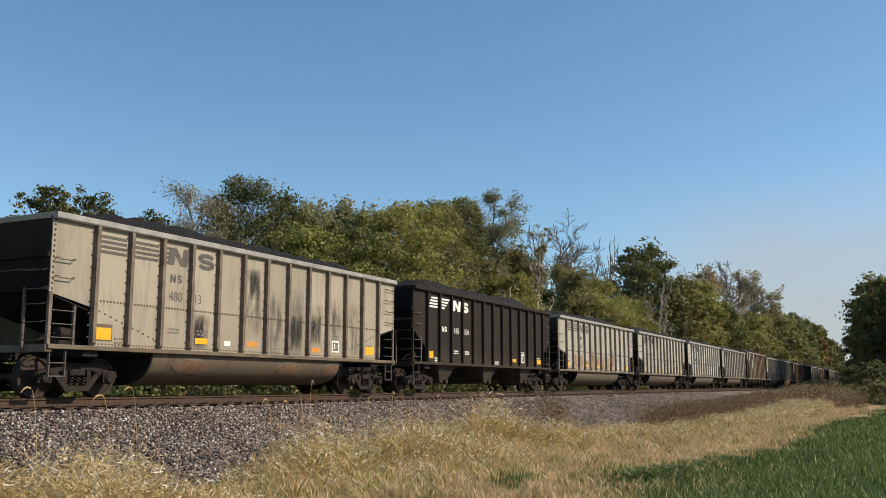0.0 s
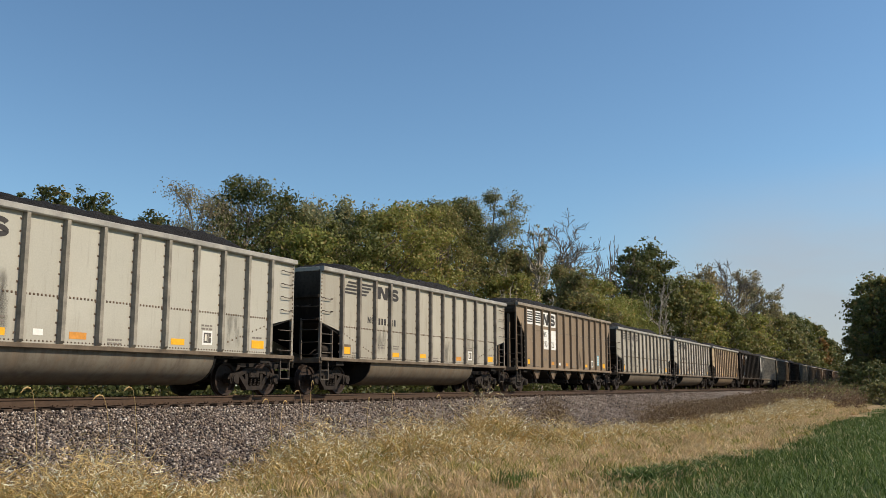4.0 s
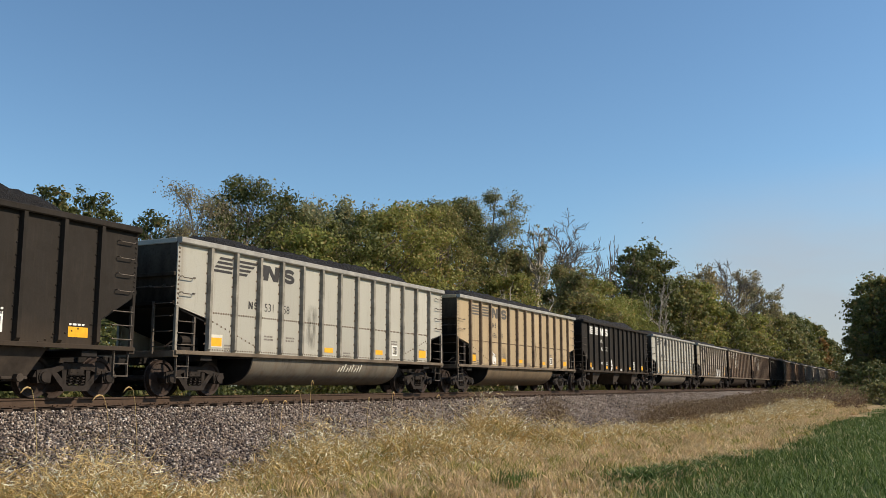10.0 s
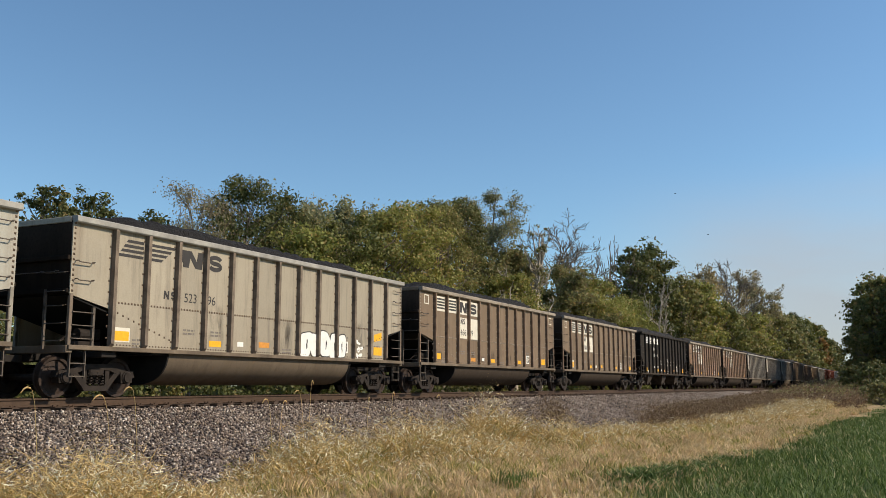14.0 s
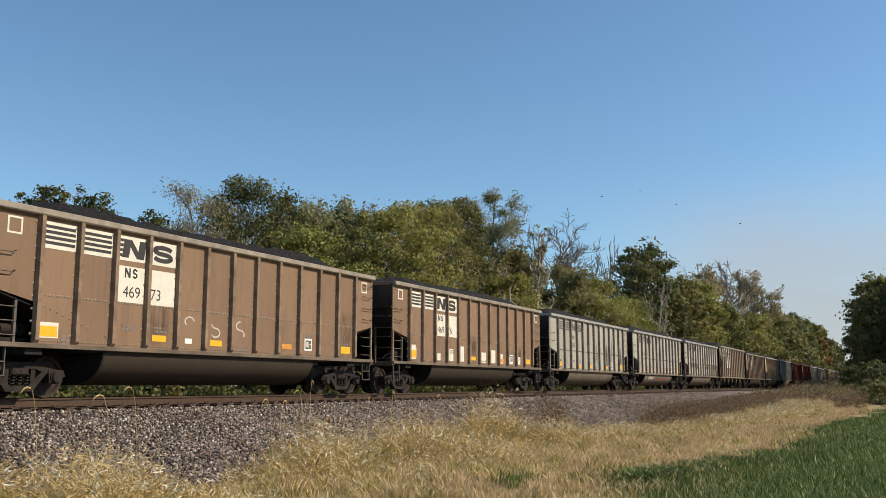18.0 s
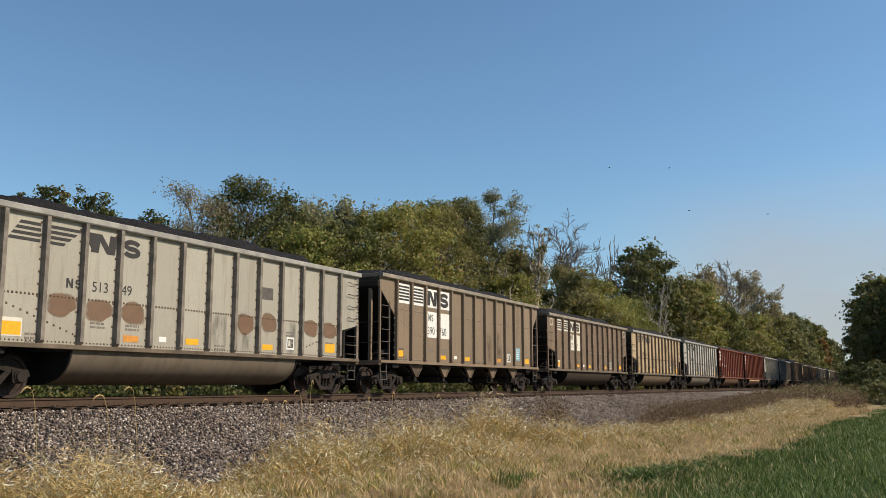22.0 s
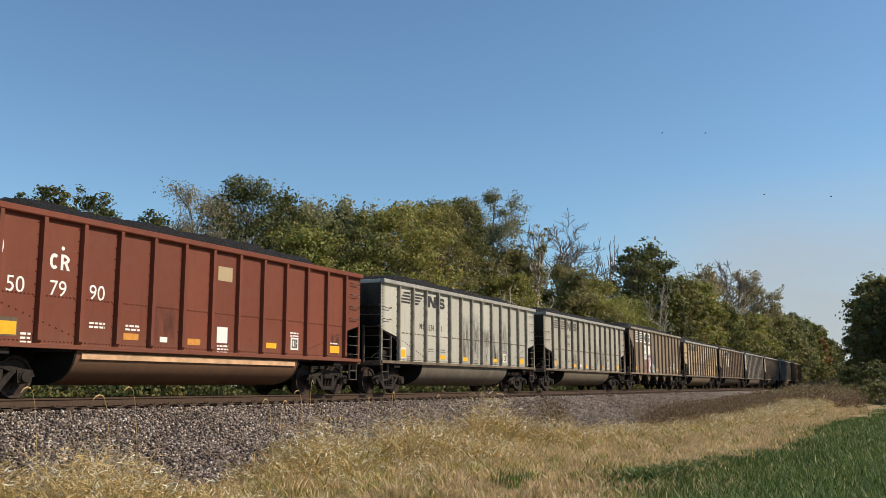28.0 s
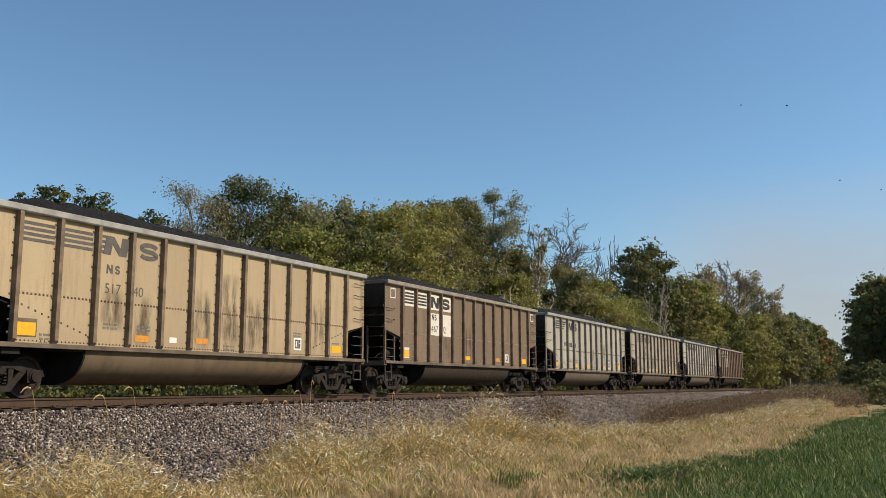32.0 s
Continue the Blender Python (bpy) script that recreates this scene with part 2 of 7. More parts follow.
M["chute"] = plain_mat("sooty_brown_chute", (0.15, 0.108, 0.072), 0.85, 0, 0.5, 2.0)
M["darkchute"] = plain_mat("sooty_black_chute", (0.055, 0.042, 0.032), 0.85, 0, 0.5, 2.0)
M["sunlit_tan"] = plain_mat("sunlit_tan_strip", (0.62, 0.38, 0.22), 0.7, 0, 0.35, 2.0)
M["redprimer"] = plain_mat("tan_primer_patch", (0.29, 0.165, 0.085), 0.8, 0, 0.25, 3.0)
M["smear"] = stain_mat("coal_smear", (0.060, 0.052, 0.046), 0.42, True, 0.72)
M["soot"] = stain_mat("thick_soot", (0.040, 0.035, 0.032), 0.36, True, 0.95)
M["primer"] = stain_mat("bare_rust_patch", (0.225, 0.135, 0.085), 0.17, False, 0.75)
M["steelbar"] = plain_mat("dull_grab_iron", (0.12, 0.098, 0.078), 0.7, 0.2, 0.3, 9.0)
M["pink"] = stain_mat("spray_paint_pink", (0.42, 0.17, 0.24), 0.36, False, 0.42)
M["spray"] = plain_mat("spray_paint_red", (0.52, 0.07, 0.07), 0.5, 0, 0.25, 5.0, 0.02)
M["sprayed_white"] = plain_mat("spray_paint_white", (0.66, 0.63, 0.60), 0.55, 0, 0.2, 5.0, 0.02)
M["ovalrust"] = plain_mat("rust_oval", (0.17, 0.10, 0.062), 0.8, 0, 0.3, 4.0)
M["violet"] = stain_mat("spray_paint_violet", (0.20, 0.16, 0.40), 0.30, False, 0.6)
M["teal"] = plain_mat("spray_paint_teal", (0.15, 0.42, 0.44), 0.5, 0, 0.25, 5.0, 0.02)


def ground_material():
    """Green mown field, then straw, then weeds beyond the track, by the ground's own plan."""
    m, nt, bs, _ = nodes_of("field_ground")
    geo = nt.nodes.new("ShaderNodeNewGeometry")
    pos = geo.outputs["Position"]
    sep = nt.nodes.new("ShaderNodeSeparateXYZ")
    nt.links.new(pos, sep.inputs[0])
    wob = tex_noise(nt, pos, 0.22, 5, 0.6)
    big = tex_noise(nt, pos, 0.6, 5, 0.6)
    fine = tex_noise(nt, pos, 9.0, 5, 0.7)
    fine2 = tex_noise(nt, pos, 34.0, 4, 0.7)
    y = math_node(nt, "ADD", sep.outputs["Y"], math_node(nt, "MULTIPLY", math_node(nt, "SUBTRACT", wob, 0.5), 4.0))
    y = math_node(nt, "ADD", y, math_node(nt, "MULTIPLY", sep.outputs["X"], 0.045))
    green = mixed(nt, ramp(nt, fine, 0.3, 0.7), (0.048, 0.075, 0.020), (0.125, 0.170, 0.047))
    green = mixed(nt, ramp(nt, fine2, 0.5, 0.8), green, (0.11, 0.15, 0.05))
    straw = mixed(nt, ramp(nt, fine, 0.3, 0.7), (0.31, 0.215, 0.11), (0.62, 0.46, 0.255))
    straw = mixed(nt, ramp(nt, big, 0.52, 0.72), straw, (0.15, 0.145, 0.055))
    straw = mixed(nt, ramp(nt, fine2, 0.45, 0.75), straw, (0.10, 0.065, 0.035))
    weeds = mixed(nt, ramp(nt, big, 0.35, 0.65), (0.045, 0.060, 0.020), (0.11, 0.10, 0.045))
    t1 = ramp(nt, math_node(nt, "ADD", math_node(nt, "MULTIPLY", y, 0.5), 7.15), 0.0, 1.0)
    col = mixed(nt, t1, green, straw)
    t2 = ramp(nt, math_node(nt, "MULTIPLY", math_node(nt, "SUBTRACT", sep.outputs["Y"], 3.0), 0.5), 0.0, 1.0)
    col = mixed(nt, t2, col, weeds)
    nt.links.new(col, bs.inputs["Base Color"])
    bs.inputs["Roughness"].default_value = 0.95
    bs.inputs["Specular IOR Level"].default_value = 0.1
    bump(nt, bs, mixed(nt, 0.5, fine, fine2), 0.9, 0.08)
    return m


def stone_material(name, per_island):
    """Crushed grey-mauve trap rock."""
    m, nt, bs, _ = nodes_of(name)
    geo = nt.nodes.new("ShaderNodeNewGeometry")
    pos = geo.outputs["Position"]
    if per_island:
        rnd = geo.outputs["Random Per Island"]
    else:
        v = nt.nodes.new("ShaderNodeTexVoronoi")
        v.inputs["Scale"].default_value = 17.0
        nt.links.new(pos, v.inputs["Vector"])
        s = nt.nodes.new("ShaderNodeSeparateColor")
        nt.links.new(v.outputs["Color"], s.inputs[0])
        rnd = s.outputs[0]
        bump(nt, bs, math_node(nt, "SUBTRACT", 1.0, v.outputs["Distance"]), 1.0, 0.09)
    r = nt.nodes.new("ShaderNodeValToRGB")
    cr = r.color_ramp
    cr.elements[0].color, cr.elements[1].color = (0.040, 0.033, 0.032, 1), (0.74, 0.67, 0.58, 1)
    for p, c in ((0.30, (0.082, 0.060, 0.050)), (0.55, (0.178, 0.132, 0.103)), (0.80, (0.33, 0.255, 0.19)), (0.93, (0.52, 0.44, 0.36))):
        e = cr.elements.new(p)
        e.color = (*c, 1)
    nt.links.new(rnd, r.inputs[0])
    stain = tex_noise(nt, pos, 0.5, 4, 0.6)
    grain = tex_noise(nt, pos, 60, 3, 0.6)
    col = mixed(nt, math_node(nt, "MULTIPLY", ramp(nt, stain, 0.45, 0.75), 0.35), r.outputs[0], (0.14, 0.10, 0.075))
    col = mixed(nt, 0.3, col, ramp(nt, grain, 0.3, 0.7, (0.2, 0.2, 0.2), (0.8, 0.8, 0.8)), "OVERLAY")
    nt.links.new(col, bs.inputs["Base Color"])
    bs.inputs["Roughness"].default_value = 0.85
    return m


def leaf_material(name, dark, light, dry, dry_share=0.08, glow=0.35):
    """Leaves: colour by leaf, some light passing through."""
    m, nt, bs, out = nodes_of(name)
    geo = nt.nodes.new("ShaderNodeNewGeometry")
    rnd = geo.outputs["Random Per Island"]
    patch = tex_noise(nt, geo.outputs["Position"], 0.8, 4, 0.65)
    col = mixed(nt, ramp(nt, mixed(nt, 0.62, rnd, patch), 0.28, 0.70), dark, light)
    col = mixed(nt, ramp(nt, rnd, 1 - dry_share, 1 - dry_share + 0.01), col, dry)
    oi = nt.nodes.new("ShaderNodeObjectInfo")
    col = mixed(nt, 1.0, col, ramp(nt, oi.outputs["Random"], 0.0, 1.0, (0.80, 0.88, 0.80), (1.0, 1.0, 1.0)), "MULTIPLY")
    nt.links.new(col, bs.inputs["Base Color"])
    bs.inputs["Roughness"].default_value = 0.55
    bs.inputs["Specular IOR Level"].default_value = 0.25
    tr = nt.nodes.new("ShaderNodeBsdfTranslucent")
    nt.links.new(col, tr.inputs["Color"])
    mx = nt.nodes.new("ShaderNodeMixShader")
    mx.inputs[0].default_value = glow
    nt.links.new(bs.outputs[0], mx.inputs[1])
    nt.links.new(tr.outputs[0], mx.inputs[2])
    nt.links.new(mx.outputs[0], out.inputs["Surface"])
    return m


M["ground"] = ground_material()
M["stones"] = stone_material("loose_ballast_stone", True)
M["ballast"] = stone_material("packed_ballast", False)
M["bark"] = plain_mat("grey_brown_bark", (0.20, 0.165, 0.13), 0.95, 0, 0.4, 5.0, 0.8, 0.03)
M["palebark"] = plain_mat("bleached_dead_wood", (0.44, 0.385, 0.31), 0.9, 0, 0.3, 4.0, 0.6, 0.03)
M["leaf_oak"] = leaf_material("oak_leaves", (0.066, 0.072, 0.022), (0.198, 0.200, 0.072), (0.28, 0.20, 0.08))
M["leaf_mid"] = leaf_material("mixed_leaves", (0.112, 0.114, 0.034), (0.325, 0.303, 0.102), (0.38, 0.27, 0.11), 0.12, 0.42)
M["leaf_yel"] = leaf_material("yellowing_leaves", (0.168, 0.172, 0.040), (0.460, 0.428, 0.128), (0.48, 0.34, 0.13), 0.15, 0.45)
M["leaf_olive"] = leaf_material("thin_olive_leaves", (0.165, 0.156, 0.062), (0.380, 0.345, 0.160), (0.38, 0.27, 0.13), 0.2, 0.5)
M["leaf_tan"] = leaf_material("thin_tan_leaves", (0.25, 0.21, 0.11), (0.50, 0.43, 0.25), (0.46, 0.32, 0.17), 0.2, 0.5)
M["leaf_feather"] = leaf_material("feathery_grey_leaves", (0.200, 0.200, 0.112), (0.430, 0.418, 0.245), (0.42, 0.33, 0.16), 0.2, 0.5)
M["leaf_rust"] = leaf_material("autumn_orange_leaves", (0.16, 0.085, 0.026), (0.36, 0.17, 0.045), (0.30, 0.2, 0.07), 0.2)
M["straw"] = leaf_material("dry_grass_blades", (0.46, 0.275, 0.105), (0.84, 0.565, 0.24), (0.92, 0.75, 0.48), 0.16, 0.28)
M["curl"] = leaf_material("curled_dry_leaves", (0.50, 0.315, 0.13), (0.90, 0.66, 0.33), (0.98, 0.90, 0.72), 0.26, 0.28)
M["strawgreen"] = leaf_material("half_dry_grass_blades", (0.17, 0.165, 0.045), (0.50, 0.435, 0.13), (0.80, 0.60, 0.28), 0.16, 0.28)
M["seed"] = leaf_material("tan_seed_heads", (0.26, 0.18, 0.085), (0.50, 0.37, 0.19), (0.6, 0.5, 0.3), 0.1, 0.3)
M["paledry"] = leaf_material("withered_grass", (0.45, 0.315, 0.165), (0.86, 0.645, 0.385), (0.34, 0.28, 0.10), 0.12, 0.35)
M["dead"] = leaf_material("dead_brown_weed", (0.12, 0.075, 0.045), (0.29, 0.19, 0.115), (0.36, 0.27, 0.16), 0.1, 0.3)
M["lawn"] = leaf_material("green_grass_blades", (0.050, 0.086, 0.021), (0.185, 0.236, 0.066), (0.46, 0.40, 0.20), 0.10, 0.28)

# ---- mesh helpers ----


def part(name, bm, material, parent=None, label=""):
    """Links a bmesh (or a finished mesh) as one mesh object."""
    if isinstance(bm, bmesh.types.BMesh):
        me = bpy.data.meshes.new(name)
        bmesh.ops.recalc_face_normals(bm, faces=bm.faces)
        bm.to_mesh(me)
        bm.free()
    else:
        me = bm
    if material is not None and not me.materials:
        me.materials.append(material)
    ob = new(name, me)
    if parent is not None:
        ob.parent = parent
    if label:
        tagged(ob, label)
    return ob


def shared(name, me, parent, place=(0, 0, 0), turn=0.0, mirror=False):
    """Another object on the same mesh."""
    ob = new(name, me)
    ob.parent = parent
    ob.location = place
    if turn:
        ob.rotation_euler = (0, 0, turn)
    return ob


def add_box(bm, x0, x1, y0, y1, z0, z1, bevel=0.0):
    vs = [bm.verts.new(p) for p in ((x0, y0, z0), (x1, y0, z0), (x1, y1, z0), (x0, y1, z0), (x0, y0, z1), (x1, y0, z1), (x1, y1, z1), (x0, y1, z1))]
    fs = [bm.faces.new([vs[i] for i in f]) for f in ((3, 2, 1, 0), (4, 5, 6, 7), (0, 1, 5, 4), (1, 2, 6, 5), (2, 3, 7, 6), (3, 0, 4, 7))]
    if bevel:
        es = list({e for f in fs for e in f.edges})
        bmesh.ops.bevel(bm, geom=es, offset=bevel, segments=1, affect="EDGES")


def box(x0, x1, y0, y1, z0, z1, bevel=0.0):
    bm = bmesh.new()
    add_box(bm, x0, x1, y0, y1, z0, z1, bevel)
    return bm


def add_plate(bm, pts, y0, y1):
    """A plate with the outline pts in x and z, from y0 to y1."""
    a = [bm.verts.new((x, y0, z)) for x, z in pts]
    b = [bm.verts.new((x, y1, z)) for x, z in pts]
    bm.faces.new(a)
    bm.faces.new(list(reversed(b)))
    n = len(pts)
    for i in range(n):
        bm.faces.new((a[i], b[i], b[(i + 1) % n], a[(i + 1) % n]))


def plate(pts, y0, y1):
    bm = bmesh.new()
    add_plate(bm, pts, y0, y1)
    return bm


def add_tube(bm, pts, radii, sides=6):
    """A tapered tube along a line of points."""
    rings = []
    n = len(pts)
    for i, p in enumerate(pts):
        p = Vector(p)
        d = (Vector(pts[min(i + 1, n - 1)]) - Vector(pts[max(i - 1, 0)])).normalized()
        u = d.orthogonal().normalized()
        v = d.cross(u)
        r = radii[i] if isinstance(radii, (list, tuple)) else radii
        rings.append([bm.verts.new(p + (u * math.cos(2 * math.pi * k / sides) + v * math.sin(2 * math.pi * k / sides)) * r) for k in range(sides)])
    for a, b in zip(rings, rings[1:]):
        for k in range(sides):
            bm.faces.new((a[k], a[(k + 1) % sides], b[(k + 1) % sides], b[k]))
    bm.faces.new(list(reversed(rings[0])))
    bm.faces.new(rings[-1])


def tube(pts, radii, sides=6):
    bm = bmesh.new()
    add_tube(bm, pts, radii, sides)
    return bm


def mesh_from(name, verts, faces, material, smooth=False):
    """A mesh from arrays: verts (n, 3), faces (m, k)."""
    me = bpy.data.meshes.new(name)
    verts = np.asarray(verts, np.float32)
    faces = np.asarray(faces, np.int32)
    k = faces.shape[1]
    me.vertices.add(len(verts))
    me.vertices.foreach_set("co", verts.ravel())
    me.loops.add(faces.size)
    me.loops.foreach_set("vertex_index", faces.ravel())
    me.polygons.add(len(faces))
    me.polygons.foreach_set("loop_start", np.arange(0, faces.size, k, dtype=np.int32))
    if smooth:
        me.polygons.foreach_set("use_smooth", np.ones(len(faces), dtype=bool))
    me.update(calc_edges=True)
    me.validate()
    me.materials.append(material)
    return me


# ---- ground and track ----
GROUND_Z = -1.335


def ground_height(x, y):
    """The embankment's profile over the flat field."""
    bank = np.interp(np.abs(y), [0, 2.6, 5.4, 7.0], [0.62, 0.62, 0.0, 0.0])
    roll = 0.05 * np.sin(x * 0.31 + 0.7 * y) + 0.04 * np.sin(x * 0.13 - 0.5 * y + 1.0)
    return GROUND_Z + bank + np.where(np.abs(y) > 5.5, roll, 0.0)


def build_ground():
    xs = np.concatenate(([-2500, -900, -300, -120, -60], np.arange(-30, 160, 1.5), np.arange(160, 420, 10), [480, 600, 800, 1200, 1800, 2600]))
    ys = np.concatenate(([-2500, -900, -300, -120, -60, -40], np.arange(-30, 30, 0.75), [34, 40, 50, 70, 100, 160, 300, 900, 2500]))
    gx, gy = np.meshgrid(xs, ys, indexing="ij")
    v = np.stack([gx, gy, ground_height(gx, gy)], -1).reshape(-1, 3)
    i, j = np.meshgrid(np.arange(len(xs) - 1), np.arange(len(ys) - 1), indexing="ij")
    a = (i * len(ys) + j).ravel()
    f = np.stack([a, a + len(ys), a + len(ys) + 1, a + 1], -1)
    ob = new("ground", mesh_from("ground", v, f, M["ground"], True))
    tagged(ob, "flat field of green grass edged with straw and weeds", "ground", kind="structure")


def ballast_top(y):
    return np.interp(y, [-6.7, -2.15, -1.9, 1.9, 2.15, 5.7], [-1.36, -0.36, -0.30, -0.30, -0.36, -1.36])


def build_ballast():
    rng = np.random.default_rng(3)
    xs = np.concatenate((np.arange(-30, 120, 0.5), np.arange(120, 700, 8.0)))
    ys = np.array([-6.9, -6.4, -5.9, -5.3, -4.6, -3.8, -3.1, -2.6, -2.15, -1.9, -1.3, -0.6, 0, 0.6, 1.3, 1.9, 2.15, 2.8, 3.8, 5.0, 5.9])
    gx, gy = np.meshgrid(xs, ys, indexing="ij")
    gz = ballast_top(gy) + rng.normal(0, 0.025, gx.shape)
    v = np.stack([gx, gy, gz], -1).reshape(-1, 3)
    i, j = np.meshgrid(np.arange(len(xs) - 1), np.arange(len(ys) - 1), indexing="ij")
    a = (i * len(ys) + j).ravel()
    f = np.stack([a, a + len(ys), a + len(ys) + 1, a + 1], -1)
    ob = new("ballast_bed", mesh_from("ballast_bed", v, f, M["ballast"], True))
    tagged(ob, "grey crushed stone ballast bank under the railway track", "ballast", kind="structure")
    # loose stones on the bank facing the field
    n = 72000
    x = 4 + 82 * rng.random(n) ** 1.5
    y = -7.15 + 6.0 * rng.random(n)
    z = np.maximum(ballast_top(y), ground_height(x, y)) + rng.random(n) * 0.035
    base = np.array([(1, 0, 0), (-1, 0, 0), (0, 1, 0), (0, -1, 0), (0, 0, 1), (0, 0, -1)], float)
    tri = np.array([(0, 2, 4), (2, 1, 4), (1, 3, 4), (3, 0, 4), (2, 0, 5), (1, 2, 5), (3, 1, 5), (0, 3, 5)])
    size = 0.015 + 0.028 * rng.random(n) ** 1.4
    sc = size[:, None, None] * (0.65 + 0.7 * rng.random((n, 6, 1)))
    q = rng.normal(size=(n, 4))
    q /= np.linalg.norm(q, axis=1, keepdims=True)
    w, a1, b1, c1 = q.T
    rot = np.stack([np.stack([1 - 2 * (b1 * b1 + c1 * c1), 2 * (a1 * b1 - w * c1), 2 * (a1 * c1 + w * b1)], -1),
                    np.stack([2 * (a1 * b1 + w * c1), 1 - 2 * (a1 * a1 + c1 * c1), 2 * (b1 * c1 - w * a1)], -1),
                    np.stack([2 * (a1 * c1 - w * b1), 2 * (b1 * c1 + w * a1), 1 - 2 * (a1 * a1 + b1 * b1)], -1)], 1)
    vv = np.einsum("nij,nkj->nki", rot, base[None] * sc) + np.stack([x, y, z], -1)[:, None]
    ff = tri[None] + 6 * np.arange(n)[:, None, None]
    ob = new("ballast_stones", mesh_from("ballast_stones", vv.reshape(-1, 3), ff.reshape(-1, 3), M["stones"]))
    tagged(ob, "loose angular grey and mauve ballast stones on the bank", "ballast stones", kind="stuff")


def build_track():
    track = tagged(new("railway_track"), "rusty steel rails spiked to dark timber sleepers in ballast", "railway track", kind="structure")
    prof = [(-0.075, -0.186), (0.075, -0.186), (0.075, -0.172), (0.012, -0.15), (0.010, -0.05), (0.036, -0.038), (0.036, -0.010), (0.026, 0.0), (-0.026, 0.0), (-0.036, -0.010), (-0.036, -0.038), (-0.010, -0.05), (-0.012, -0.15), (-0.075, -0.172)]
    for y in (-0.755, 0.755):
        bm = bmesh.new()
        ends = []
        for x in (-60.0, 700.0):
            ends.append([bm.verts.new((x, y + a, b)) for a, b in prof])
        n = len(prof)
        for i in range(n):
            fc = bm.faces.new((ends[0][i], ends[0][(i + 1) % n], ends[1][(i + 1) % n], ends[1][i]))
            fc.material_index = 1 if i == 7 else 0
        bm.faces.new(ends[0])
        bm.faces.new(ends[1])
        rail = part("rail", bm, None, track, "rust-brown rail with a worn bright head")
        rail.data.materials.append(M["rail"])
        rail.data.materials.append(M["railtop"])
    tie = bmesh.new()
    add_box(tie, -0.115, 0.115, -1.30, 1.30, -0.385, -0.205, 0.01)
    first = part("sleeper", tie, M["tie"], track)
    first.location = (0.0, 0, 0)
    pl = bmesh.new()
    for y in (-0.755, 0.755):
        add_box(pl, -0.09, 0.09, y - 0.18, y + 0.18, -0.205, -0.187)
        for dx in (-0.06, 0.06):
            for dy in (-0.09, 0.09):
                add_box(pl, dx - 0.014, dx + 0.014, y + dy - 0.014, y + dy + 0.014, -0.187, -0.15)
    pm = part("tie_plate", pl, M["rail"], first)
    rng = random.Random(5)
    for i in range(1, 200):
        ob = shared("sleeper", first.data, track, (i * 0.5 + rng.uniform(-0.03, 0.03), rng.uniform(-0.05, 0.05), rng.uniform(-0.01, 0.01)), rng.uniform(-0.01, 0.01))
        shared("tie_plate", pm.data, ob)
    rest = bmesh.new()
    for i in list(range(-60, 0)) + list(range(200, 1000)):
        add_box(rest, i * 0.5 - 0.115, i * 0.5 + 0.115, -1.3, 1.3, -0.385, -0.205)
    tagged(part("far_sleepers", rest, M["tie"], track), kind="stuff")


build_ground()
build_ballast()
build_track()

# ---- coal cars ----
SPEC = {
    "gondola": dict(L=14.78, x0=1.19, dx=1.035, top=3.96, low=1.13, seam=2.15, end_z=2.23, cut_z=1.98, pitch=16.18),
    "hopper": dict(L=14.68, x0=1.10, dx=1.036, top=3.97, low=1.15, seam=None, end_z=2.36, cut_z=1.67, pitch=16.034),
    "bay_hopper": dict(L=15.33, x0=1.13, dx=1.107, top=4.16, low=1.14, seam=2.98, end_z=3.66, cut_z=2.70, pitch=16.815),
}
SPEC["oxide"] = dict(SPEC["gondola"], x0=0.97, dx=1.07, top=3.93)
NRIB = 13
SIDE = -1.50
MESHES = {}


def piece(name, key, make, mat, parent, place=(0, 0, 0), label="", turn=None):
    """A part on a mesh that alike parts share; its paint is set on the object."""
    if key not in MESHES:
        me = bpy.data.meshes.new(name)
        bm = make()
        bmesh.ops.recalc_face_normals(bm, faces=bm.faces)
        bm.to_mesh(me)
        bm.free()
        me.materials.append(mat)
        MESHES[key] = me
    ob = new(name, MESHES[key])
    ob.parent = parent
    ob.location = place
    if turn is not None:
        ob.rotation_euler = turn
    if ob.material_slots[0].material is not mat:
        ob.material_slots[0].link = "OBJECT"
        ob.material_slots[0].material = mat
    if label:
        tagged(ob, label)
    return ob


def side_outline(s):
    x1, x2 = s["x0"], s["x0"] + s["dx"] * (NRIB - 1)
    return [(0, s["end_z"]), (x1, s["cut_z"]), (x1, s["low"]), (x2, s["low"]), (x2, s["cut_z"]), (s["L"], s["end_z"]), (s["L"], s["top"] - 0.1), (0, s["top"] - 0.1)]


def make_rib(z0, z1):
    bm = bmesh.new()
    pts = [(-0.075, 0.0), (-0.048, -0.105), (0.048, -0.105), (0.075, 0.0)]
    a = [bm.verts.new((x, y, z0 + (0.10 if y < 0 else 0.0))) for x, y in pts]
    b = [bm.verts.new((x, y, z1)) for x, y in pts]
    for i in range(3):
        bm.faces.new((a[i], a[i + 1], b[i + 1], b[i]))
    bm.faces.new(list(reversed(a)))
    bm.faces.new(b)
    bm.faces.new((a[3], a[0], b[0], b[3]))
    return bm


